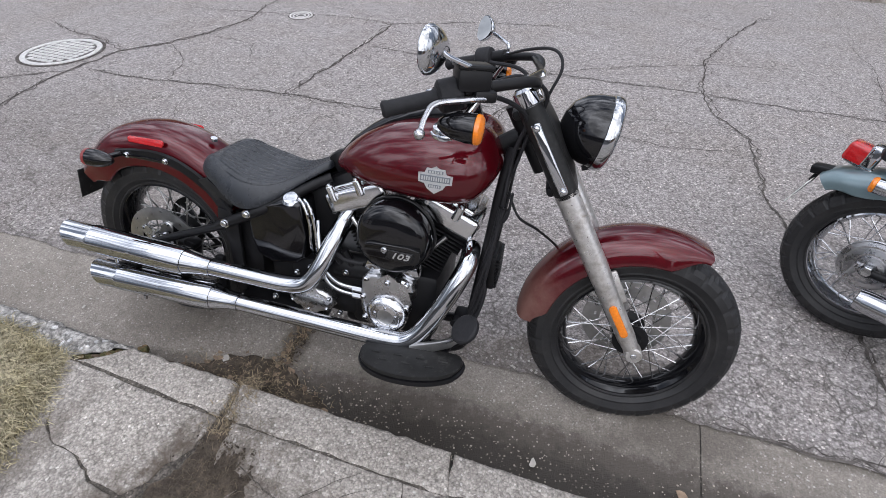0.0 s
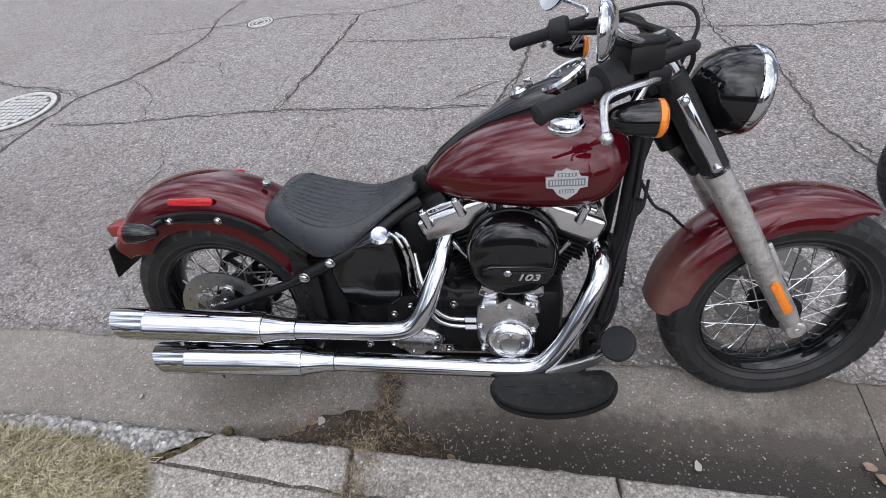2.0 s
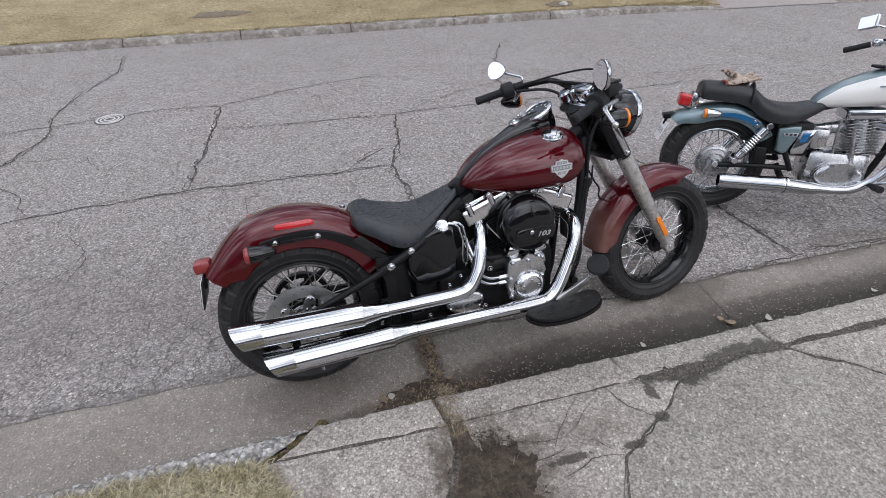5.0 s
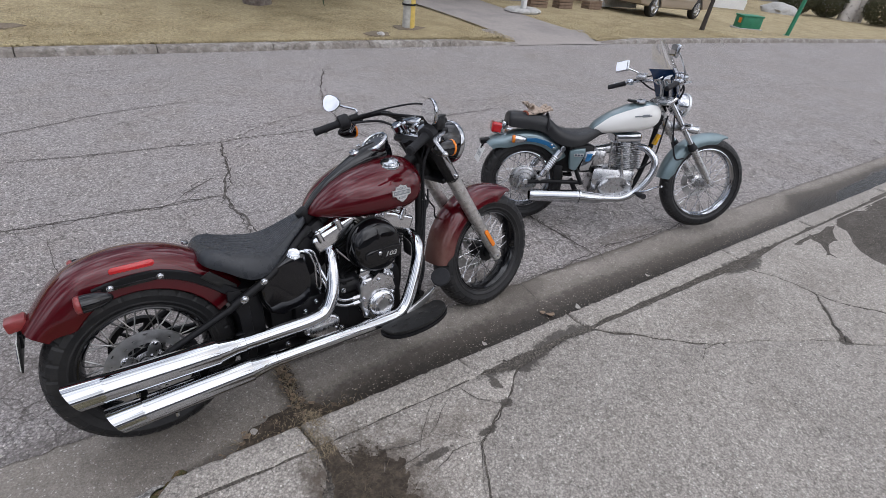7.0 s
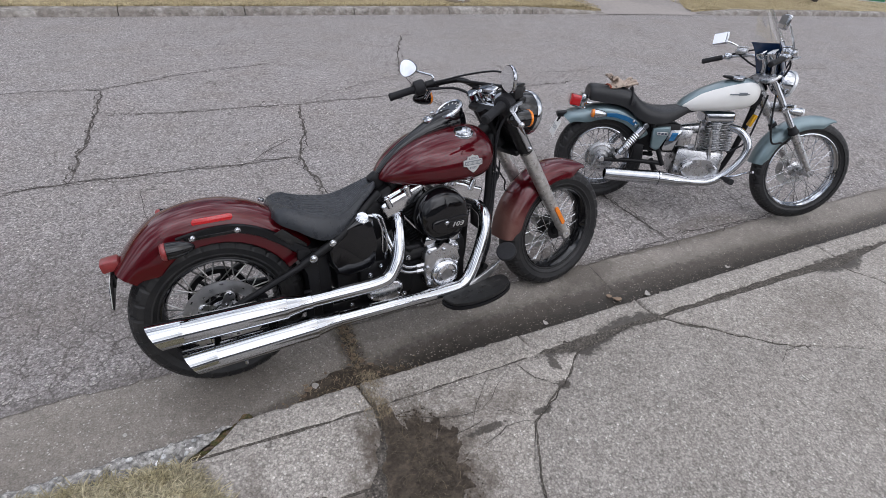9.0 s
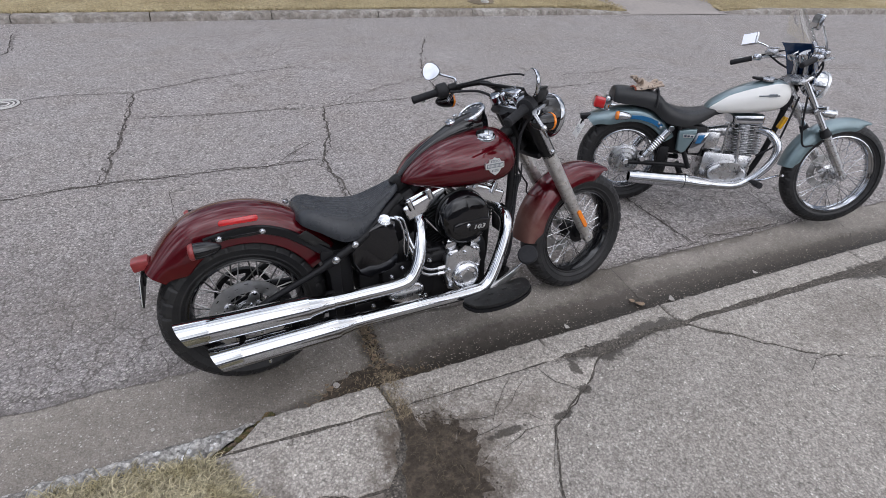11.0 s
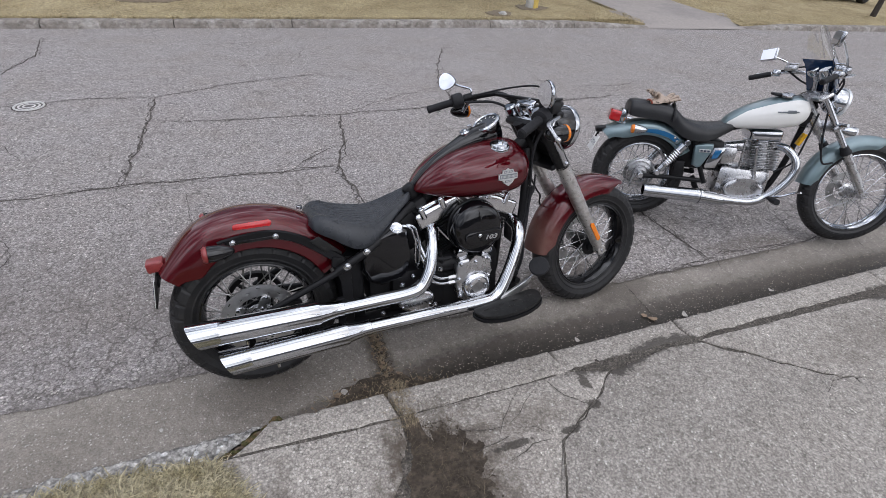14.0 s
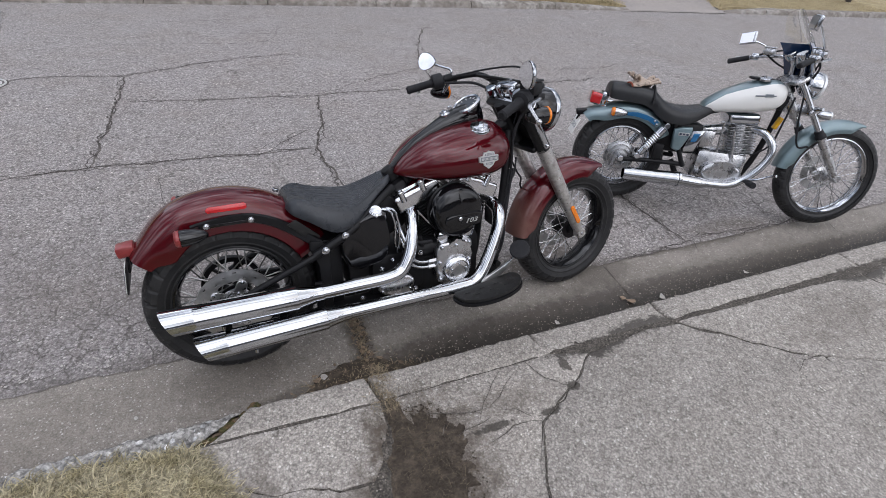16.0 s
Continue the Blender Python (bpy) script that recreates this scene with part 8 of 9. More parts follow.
def flake(name, x, y, z, size, mat, label, category, seed, curl=0.3):
    """A curled leaf or flat chip."""
    rnd = random.Random(seed)
    bm = bmesh.new()
    n = 10
    pts = [(size * rnd.uniform(0.75, 1.1) * math.cos(2 * math.pi * k / n), size * 0.6 * rnd.uniform(0.75, 1.1) * math.sin(2 * math.pi * k / n)) for k in range(n)]
    th = size * 0.12
    lo = [bm.verts.new((px, py, curl * px * px / size)) for px, py in pts]
    hi = [bm.verts.new((px, py, curl * px * px / size + th)) for px, py in pts]
    bm.faces.new(hi)
    bm.faces.new(lo[::-1])
    for k in range(n):
        bm.faces.new((lo[k], lo[(k + 1) % n], hi[(k + 1) % n], hi[k]))
    o = finish(name, bm, mat)
    o.matrix_basis = pose(x, y, z, rnd.uniform(-12, 12), rnd.uniform(-12, 12), rnd.uniform(0, 360))
    return tagged(o, label, category)


flake("leaf", 1.45, 0.105, gut(1.45, 0.1) + 0.012, 0.028, M_LEAF, "curled brown dead leaf in the gutter", "leaf", 1)
flake("leaf", 1.42, 0.14, gut(1.42, 0.14) + 0.01, 0.02, M_LEAF, "curled brown dead leaf in the gutter", "leaf", 2)
flake("leaf", 0.97, 0.09, gut(0.97, 0.09) + 0.01, 0.018, M_PALE, "pale dry leaf scrap in the gutter", "leaf", 3)
flake("paper_scrap", 1.65, 0.08, gut(1.65, 0.08) + 0.01, 0.024, M_PALE, "crumpled whitish paper scrap in the gutter", "paper scrap", 4, 0.5)
flake("paper_scrap", 2.32, 0.1, gut(2.32, 0.1) + 0.01, 0.016, M_PALE, "crumpled whitish paper scrap in the gutter", "paper scrap", 5, 0.5)
flake("stone_chip", -0.2, 0.1, gut(-0.2, 0.1) + 0.012, 0.022, M_PALE, "pale broken concrete chip by the kerb", "stone chip", 6, 0.05)
flake("stone_chip", -0.9, 0.12, gut(-0.9, 0.12) + 0.006, 0.012, M_PALE, "pale broken concrete chip by the kerb", "stone chip", 7, 0.05)
rnd = random.Random(9)
for i in range(190):
    x, y = (rnd.gauss(-0.07, 0.11), 0.012 + abs(rnd.gauss(0, 0.06))) if i < 155 else (rnd.gauss(0.0, 0.016), rnd.uniform(0.05, 0.4))
    flake("leaf", x, y, gut(x, y) + 0.01, rnd.uniform(0.007, 0.018), M_LEAF, "small curled brown leaf in the kerb litter", "leaf", 30 + i)

# manhole covers
def manhole(x, y, r, label, coarse=True):
    m = thing("manhole_cover", label, "manhole cover", pose(x, y, ground_z(x, y) + 0.002))
    bm = bmesh.new()
    lathe(bm, [(r * 0.86, -0.01), (r * 0.86, 0.006), (r * 0.885, 0.009), (r * 0.985, 0.009), (r, 0.006), (r, -0.01)], None, 56)
    part("frame_ring", bm, M_IRON, m)
    bm = bmesh.new()
    lathe(bm, [(0, 0.003), (r * 0.835, 0.003), (r * 0.845, 0.001), (r * 0.845, -0.01)], None, 56)
    lid = part("lid", bm, M_IRONDARK, m)
    if coarse:
        n = int(r * 2 / 0.052)
        bm = bmesh.new()
        for i in range(-n, n + 1):
            for k in range(-n, n + 1):
                px, py = i * 0.052, k * 0.052
                if math.hypot(px, py) < r * 0.79:
                    block(bm, (0.04, 0.04, 0.008), pose(px, py, 0.005), 0.003, 1)
        st = part("studs", bm, M_IRON, lid)
        st["kind"] = "stuff"
    else:
        bm = bmesh.new()
        for q in (0.3, 0.6):
            lathe(bm, [(r * q, 0.002), (r * q, 0.006), (r * (q + 0.12), 0.006), (r * (q + 0.12), 0.002)], None, 32)
        part("ridge", bm, M_IRON, lid)
    bm = bmesh.new()
    lathe(bm, [(r * 1.005, 0.0012), (r * 1.09, 0.0015)], None, 48)
    part("tar_joint", bm, M_CRACK, m)


manhole(-3.487, 2.303, 0.305, "round pale studded iron manhole cover in the asphalt")
manhole(-2.12, 3.85, 0.115, "small round iron valve cover in the asphalt", False)

# ---- far side of the street ----
far_kerb = thing("far_kerb", "stained weathered concrete kerb across the street", "kerb", kind="structure")


def lawn_z(x, y):
    v = max(0.0, y - far_kerb_y(x) - 0.165)
    return 0.082 + drop(x) + 0.02 * v ** 0.8 * max(0.0, 1 - max(0.0, x - 12) / 6) - 0.02 * max(0.0, min(x, 24) - 12) * smooth_step(0.5, 3, v)


def far_kerb_piece(x0, x1, h0=0.087, h1=0.087):
    bm = bmesh.new()
    rings = []
    for i in range(7):
        x = x0 + 0.006 + (x1 - x0 - 0.012) * i / 6
        y, h, d = far_kerb_y(x), h0 + (h1 - h0) * i / 6 + 0.008 * noise.noise(V(x * 3, 0, 1)), drop(x)
        w = 0.006 * noise.noise(V(x * 6, 4, 1))
        rings.append([V(x, y - 0.01 + w, d - 0.1), V(x, y + 0.008 + w, d + h - 0.03), V(x, y + 0.035 + w, d + h - 0.006), V(x, y + 0.07, d + h), V(x, y + 0.17, d + h), V(x, y + 0.17, d - 0.1)])
    loft(bm, rings)
    finish("kerb_stone", bm, M_KERB_FAR, far_kerb, smooth=50)


for a in range(-30, 6):
    if a * 1.5 - 1.1 < 5.2:
        far_kerb_piece(a * 1.5 - 2.6, a * 1.5 - 1.1)
far_kerb_piece(4.9, 6.4, 0.087, 0.022)
far_kerb_piece(8.6, 9.6, 0.022, 0.087)
for a in range(0, 20):
    far_kerb_piece(9.6 + a * 1.5, 11.1 + a * 1.5)


def drive_left(y):
    return 6.42 + 0.02 * (y - 6.2) if y < 8.5 else 6.47 - 0.05 * (y - 8.5)


def drive_right(y):
    return 8.55 + 0.02 * (y - 6.2) if y < 8.5 else 8.6 + 0.1 * (y - 8.5)


def lawn(name, x0, x1, nx, label, left=None, right=None):
    bm = bmesh.new()
    vs = [0, 0.004, 0.15, 0.3, 0.5, 0.8, 1.2, 1.7, 2.3, 3, 4, 5.5, 8, 12, 18, 30, 50]
    rows = []
    for i in range(nx + 1):
        row = []
        f = (i / nx) ** 2 if left else 1 - (1 - i / nx) ** 2
        for v in vs:
            x = x0 + (x1 - x0) * f
            y = far_kerb_y(x) + 0.165 + v
            a = left(y) if left else x0
            b = right(y) if right else x1
            x = a + (b - a) * f
            z = lawn_z(x, y) + 0.02 * noise.noise(V(x * 1.3, y * 1.3, 2)) * min(1, v)
            if v == 0:
                z -= 0.13
            else:
                z -= 0.035 * (smooth_step(0.3, 0, abs(x - (right(y) if right else 1e9))) + smooth_step(0.3, 0, abs(x - (left(y) if left else 1e9)))) * (1 if x < 12 else 0)
            row.append(bm.verts.new((x, y, z)))
        rows.append(row)
    for a, b in zip(rows, rows[1:]):
        for k in range(len(vs) - 1):
            bm.faces.new((a[k], b[k], b[k + 1], a[k + 1]))
    return tagged(finish(name, bm, M_LAWN), label, "lawn", kind="structure")


lawn("lawn_west", -60, 6.4, 120, "dormant straw-yellow front lawn", right=drive_left)
lawn("lawn_east", 8.6, 70, 110, "dormant straw-yellow front lawn", left=drive_right)

bm = bmesh.new()
rows = []
for v in [-0.03, 0.12, 0.3, 0.6, 1.2, 2, 3, 4.5, 6, 9, 14, 22]:
    y0 = far_kerb_y(7.5) + v
    row = []
    for k in range(9):
        x = drive_left(y0) - 0.02 + (drive_right(y0) - drive_left(y0) + 0.04) * k / 8
        y = far_kerb_y(x) + v
        row.append(bm.verts.new((x, y, drop(x) + 0.01 + 0.068 * smooth_step(0, 0.7, v) + 0.019 * max(0, v) ** 0.8)))
    rows.append(row)
for a, b in zip(rows, rows[1:]):
    for k in range(8):
        bm.faces.new((a[k], a[k + 1], b[k + 1], b[k]))
for x0, x1 in ((6.15, 6.46), (8.5, 8.85)):
    for k in range(4):
        a, b = x0 + (x1 - x0) * k / 4, x0 + (x1 - x0) * (k + 1) / 4
        q = [(a, far_kerb_y(a) - 0.03, 0.004), (b, far_kerb_y(b) - 0.03, 0.004), (b, far_kerb_y(b) + 0.9, 0.112), (a, far_kerb_y(a) + 0.9, 0.112)]
        bm.faces.new([bm.verts.new((x, y, drop(x) + z)) for x, y, z in q])
tagged(finish("driveway", bm, M_DRIVE), "pale grey concrete driveway across the street", "driveway", kind="structure")

M_LAWNBLADE = material("lawn_blades", (0.42, 0.35, 0.21), 0.95, vary=0.3, scale=3, second=(0.32, 0.26, 0.15), second_scale=0.9, island=0.2)


def on_far_lawn(r):
    while True:
        x = r.uniform(-4.5, 14)
        y = far_kerb_y(x) + 0.17 + abs(r.gauss(0, 1.6))
        if not drive_left(y) - 0.02 < x < drive_right(y) + 0.02:
            return x, y


blades("lawn_grass", 50000, on_far_lawn, 0.03, 1.2, M_LAWNBLADE, 31, "short dormant yellow lawn grass across the street", "grass", 0.0032, lambda x, y: lawn_z(x, y) - 0.006 + 0.02 * noise.noise(V(x * 1.3, y * 1.3, 2)))
blades("kerb_grass", 2500, lambda r: (lambda x: (x, far_kerb_y(x) + 0.16 + abs(r.gauss(0, 0.05))))(r.uniform(-4, 6.2)), 0.05, 1.0, M_LAWNBLADE, 32, "dry grass hanging over the far kerb", "grass", 0.005, lambda x, y: lawn_z(x, y))
M_BARE = material("bare_soil", (0.17, 0.135, 0.095), 0.95, vary=0.4, scale=18, bump=0.02, bump_scale=30)
patch("bare_patch", [(-1.9, 7.75), (-1.2, 7.65), (-0.95, 7.9), (-1.3, 8.1), (-1.8, 8.05)], lambda x, y: lawn_z(x, y) + 0.012, M_BARE, 0.012, 0.08, 2, 0.08, 0.01, "bare dark soil patch worn in the lawn", "soil patch")
patch("bare_patch", [(3.6, 6.75), (3.95, 6.72), (4.05, 6.95), (3.8, 7.1), (3.55, 6.95)], lambda x, y: lawn_z(x, y) + 0.012, M_BARE, 0.012, 0.05, 3, 0.06, 0.01, "bare dark soil round the small stone", "soil patch")
patch("bare_patch", [(4.35, 7.2), (4.7, 7.1), (5.0, 7.3), (4.75, 7.6), (4.4, 7.5)], lambda x, y: lawn_z(x, y) + 0.012, M_BARE, 0.012, 0.05, 4, 0.06, 0.01, "bare dark soil round the pole foot", "soil patch")

M_STONE = material("field_stone", (0.42, 0.41, 0.39), 0.9, vary=0.3, scale=18, bump=0.01, bump_scale=30)
M_BARK = material("grey_bark", (0.16, 0.13, 0.115), 0.95, vary=0.4, scale=22, bump=0.03, bump_scale=18, second=(0.24, 0.21, 0.19), second_scale=6)
M_DARKBARK = material("dark_bark", (0.05, 0.042, 0.037), 0.95, vary=0.4, scale=22, bump=0.02, bump_scale=18)
M_BIRCH = material("birch_bark", (0.62, 0.58, 0.54), 0.85, vary=0.2, scale=14, second=(0.12, 0.1, 0.09), second_scale=7, second_lo=0.6, second_hi=0.66)
M_NEEDLE = material("spruce_needles", (0.035, 0.05, 0.022), 0.8, vary=0.5, scale=5)
M_HEDGE = material("hedge_leaf", (0.06, 0.06, 0.028), 0.85, vary=0.5, scale=6)
M_POLE = material("pale_pole", (0.5, 0.49, 0.46), 0.85, vary=0.2, scale=12, second=(0.36, 0.35, 0.33), second_scale=5)
M_YELLOW = material("yellow_guard", (0.6, 0.44, 0.12), 0.6, vary=0.2, scale=10)
M_GREEN = material("green_steel", (0.03, 0.2, 0.11), 0.5, vary=0.2, scale=6)
M_ORANGE = material("orange_label", (0.75, 0.22, 0.03), 0.6)
M_VAN = material("champagne_paint", (0.36, 0.3, 0.25), 0.35, metal=0.4, coat=0.7)
M_WINDOW = material("dark_window", (0.02, 0.025, 0.03), 0.08, coat=0.5)
M_WHITE = material("white_paint", (0.75, 0.75, 0.74), 0.6, vary=0.08, scale=8)
M_SIDING = material("grey_siding", (0.2, 0.2, 0.2), 0.8, vary=0.15, scale=4)
M_BROWN = material("brown_boards", (0.2, 0.14, 0.1), 0.85, vary=0.3, scale=6)
M_BLUEDOOR = material("pale_blue_door", (0.3, 0.42, 0.5), 0.5, vary=0.1, scale=3)
M_ROOF = material("dark_shingles", (0.07, 0.065, 0.065), 0.9, vary=0.3, scale=8)


def lump(name, x, y, z, r, squash, mat, seed, label, category):
    """A rough boulder."""
    bm = bmesh.new()
    bmesh.ops.create_icosphere(bm, subdivisions=3, radius=r)
    for v in bm.verts:
        n = v.co.normalized()
        v.co *= 1 + 0.25 * noise.noise(n * 1.7 + V(seed, 0, 0)) + 0.1 * noise.noise(n * 5 + V(0, seed, 0))
        v.co.z *= squash
    o = finish(name, bm, mat, smooth=50)
    o.matrix_basis = pose(x, y, z)
    return tagged(o, label, category)


lump("stone", 3.82, 6.8, lawn_z(3.82, 6.8) + 0.02, 0.07, 0.6, M_STONE, 3, "small pale stone lying on bare lawn soil", "stone")

# utility pole
pole = thing("utility_pole", "pale utility pole with a yellow guard on the lawn", "utility pole", pose(4.64, 7.32, lawn_z(4.64, 7.32) - 0.03))
bm = bmesh.new()
tube(bm, [(0, 0, 0), (0, 0, 2.5), (0.0, 0, 7.5)], [0.105, 0.1, 0.085], 20)
part("shaft", bm, M_POLE, pole)
bm = bmesh.new()
rings = []
for z in (0.0, 0.02, 2.4, 2.42):
    rings.append([V(0.118 * math.cos(a), 0.118 * math.sin(a), z) for a in steps(-1.75, 0.55, 12)] + [V(0.1 * math.cos(a), 0.1 * math.sin(a), z) for a in steps(0.55, -1.75, 12)])
loft(bm, rings)
part("guard", bm, M_YELLOW, pole, "yellow plastic guard")
bm = bmesh.new()
lathe(bm, [(0.12, 0.42), (0.124, 0.42), (0.124, 0.45), (0.12, 0.45)], None, 24, close=True)
part("band", bm, M_MATTB, pole)

def branch_tree(name, x, y, h, r, lean, mat, label, limbs, seed, crown=None, crown_mat=None, start=0.35):
    """A trunk with tapered limbs; crown(rnd, tip) yields blade centres."""
    rnd = random.Random(seed)
    z0 = lawn_z(x, y) - 0.05
    t = thing(name, label, "tree", pose(x, y, z0))
    bm = bmesh.new()
    line = spline([(0, 0, 0), (lean * 0.3, 0, h * 0.3), (lean * 0.7, lean * 0.2, h * 0.65), (lean, 0, h)], 6)
    tube(bm, line, [r * 1.35, r * 1.0, r * 0.75, r * 0.4, r * 0.12], 16)
    for v in bm.verts:
        if v.co.z < h * 0.5:
            k = 1 + 0.12 * noise.noise(V(v.co.x * 9, v.co.y * 9, v.co.z * 1.5))
            c = V(lean * v.co.z / h, 0, v.co.z)
            v.co = c + (v.co - c) * k
    tips = []
    for k in range(limbs):
        u = start + (0.97 - start) * k / limbs
        p = line[int(u * (len(line) - 1))]
        a = k * 2.4 + rnd.uniform(-0.4, 0.4)
        L = h * 0.3 * (1.15 - u) * rnd.uniform(0.8, 1.2)
        if crown == "spruce":
            L = h * 0.28 * (1.05 - u)
            tip = p + V(math.cos(a) * L, math.sin(a) * L, -0.12 * L)
        else:
            tip = p + V(math.cos(a) * L * 0.8, math.sin(a) * L * 0.8, L * 0.8)
        mid = p.lerp(tip, 0.5) + V(0, 0, 0.06 * L)
        tube(bm, spline([p, mid, tip], 3), [r * 0.3 * (1.1 - u), r * 0.2 * (1.1 - u), r * 0.05], 6)
        tips.append((p, mid, tip))
    part("trunk", bm, mat, t)
    if crown:
        vs, fs = [], []
        for p, mid, tip in tips:
            L = (tip - p).length
            for q in range(int(70 * L) + 20):
                f = rnd.random() ** 0.7
                c = p.lerp(tip, f) + V(rnd.gauss(0, 0.06), rnd.gauss(0, 0.06), rnd.gauss(0, 0.05) - 0.05)
                d = V(rnd.gauss(0, 1), rnd.gauss(0, 1), rnd.gauss(-0.3, 0.6)).normalized() * rnd.uniform(0.1, 0.22)
                s = d.cross(V(0, 0, 1)).normalized() * 0.018
                i = len(vs)
                vs += [tuple(c - s), tuple(c + s), tuple(c + d + s * 0.3), tuple(c + d - s * 0.3)]
                fs.append((i, i + 1, i + 2, i + 3))
        me = bpy.data.meshes.new("crown")
        me.from_pydata(vs, [], fs)
        me.materials.append(crown_mat)
        o = new("crown", me)
        o.parent = t
        o["kind"] = "stuff"
    return t


branch_tree("spruce_tree", 2.63, 9.72, 9.0, 0.2, 0.1, M_BARK, "tall spruce with grey trunk on the lawn", 60, 5, "spruce", M_NEEDLE, 0.12)
branch_tree("bare_tree", 13.65, 7.11, 3.6, 0.05, 0.35, M_DARKBARK, "young leaning tree with dark bare trunk", 14, 6)
branch_tree("birch_tree", 35.0, 11.9, 8.0, 0.28, 0.6, M_BIRCH, "pale birch with white peeling bark", 14, 7)
branch_tree("birch_tree", 35.6, 11.6, 7.5, 0.22, -0.4, M_BIRCH, "pale birch with white peeling bark", 12, 8)

# green cabinet and post
gz = lawn_z(17.2, 7.8)
cab = thing("utility_cabinet", "low green utility cabinet with an orange label", "utility cabinet", pose(17.2, 7.8, gz - 0.03, 0, 0, -28))
bm = bmesh.new()
block(bm, (0.66, 0.42, 0.34), pose(0, 0, 0.22), 0.015)
part("body", bm, M_GREEN, cab)
bm = bmesh.new()
block(bm, (0.7, 0.46, 0.045), pose(0, 0, 0.41), 0.015)
part("lid", bm, M_GREEN, cab)
bm = bmesh.new()
block(bm, (0.78, 0.52, 0.08), pose(0, 0, 0.03), 0.01)
part("pad", bm, M_POLE, cab)
bm = bmesh.new()
block(bm, (0.012, 0.14, 0.14), pose(-0.336, -0.07, 0.28), 0.002)
part("label", bm, M_ORANGE, cab)
gp = thing("green_post", "tall slim green steel post on the lawn edge", "post", pose(17.36, 6.6, lawn_z(17.36, 6.6) - 0.05, 3, 5, 0))
bm = bmesh.new()
tube(bm, [(0, 0, 0), (0, 0, 3.2)], [0.06, 0.05], 14)
part("shaft", bm, M_GREEN, gp)
bm = bmesh.new()
disc(bm, (0, 0, 0.03), (0, 0, 1), 0.1, 0.03, 16)
part("foot", bm, M_GREEN, gp)

# parked van, side on
VX, VY = 14.15, 10.1
vz = lawn_z(14.6, 10.1)
van = thing("van", "beige minivan parked side-on across the street", "van", pose(VX, VY, vz, 0, 3.0, 8.4))
bm = bmesh.new()
prof = [(-0.85, 0.35), (-0.95, 0.55), (-0.9, 0.75), (-0.6, 0.92), (-0.05, 1.05), (0.75, 1.62), (1.2, 1.72), (3.3, 1.72), (3.75, 1.6), (3.95, 1.05), (4.0, 0.6), (3.9, 0.35), (3.3, 0.3), (3.27, 0.5), (3.13, 0.66), (2.94, 0.72), (2.75, 0.66), (2.61, 0.5),
        (2.58, 0.28), (0.36, 0.28), (0.33, 0.5), (0.19, 0.66), (0, 0.72), (-0.19, 0.66), (-0.33, 0.5), (-0.36, 0.3)]
prism(bm, prof, -0.9, 0.9, YX, 0.05, 3)
body = part("body", bm, M_VAN, van)
for s in (-1, 1):
    for q in ([(0.25, 1.1), (0.85, 1.52), (1.25, 1.56), (1.25, 1.1)], [(1.32, 1.1), (1.32, 1.57), (2.4, 1.57), (2.4, 1.1)], [(2.47, 1.1), (2.47, 1.57), (3.3, 1.56), (3.65, 1.1)]):
        bm = bmesh.new()
        prism(bm, q, 0.895, 0.907, Matrix(((1, 0, 0, 0), (0, 0, s, 0), (0, 1, 0, 0), (0, 0, 0, 1))), 0.004, 1)
        part("side_window", bm, M_WINDOW, van)
    for x in (1.1, 1.95):
        bm = bmesh.new()
        block(bm, (0.16, 0.03, 0.03), pose(x, s * 0.91, 0.92), 0.008)
        part("door_handle", bm, M_SATINB, van)
    bm = bmesh.new()
    block(bm, (2.2, 0.03, 0.06), pose(1.47, s * 0.905, 0.55), 0.01)
    part("side_moulding", bm, M_VAN, van)
    for x in (0, 2.94):
        bm = bmesh.new()
        tyre_mesh(bm, 0.31, 0.1, 0.2, aim((x, s * 0.8, 0.31), (0, 1, 0)), n=40, sipe=False)
        w = part("wheel", bm, M_RUBBER, van)
        bm = bmesh.new()
        lathe(bm, [(0, 0.03), (0.05, 0.035), (0.12, 0.015), (0.19, 0.03), (0.205, 0.05), (0.205, -0.05)], aim((x, s * 0.85, 0.31), (0, s, 0)), 24)
        for k in range(5):
            a = 2 * math.pi * k / 5
            tube(bm, [(x + 0.04 * math.cos(a), s * 0.89, 0.31 + 0.04 * math.sin(a)), (x + 0.19 * math.cos(a), s * 0.89, 0.31 + 0.19 * math.sin(a))], 0.025, 6)
        part("rim", bm, M_ALU, w)

# picket fence, planters, post with stone foot
fence = thing("picket_fence", "white painted wooden picket fence by the drive", "fence")
for k in range(17):
    x = 13.2 + k * 0.165
    y = 10.35 + (x - 13.2) * 0.29
    z = lawn_z(x, y)
    bm = bmesh.new()
    prism(bm, [(-0.05, 0.05), (0.05, 0.05), (0.05, 1.0), (0, 1.08), (-0.05, 1.0)], -0.012, 0.012, Matrix.Translation((x, y, z)) @ YX, 0.004, 1)
    part("picket", bm, M_WHITE, fence)
for h in (0.3, 0.8):
    bm = bmesh.new()
    tube(bm, [(13.15, 10.37, lawn_z(13.15, 10.4) + h), (15.9, 11.17, lawn_z(15.9, 11.1) + h)], 0.03, 4)
    part("rail", bm, M_WHITE, fence)
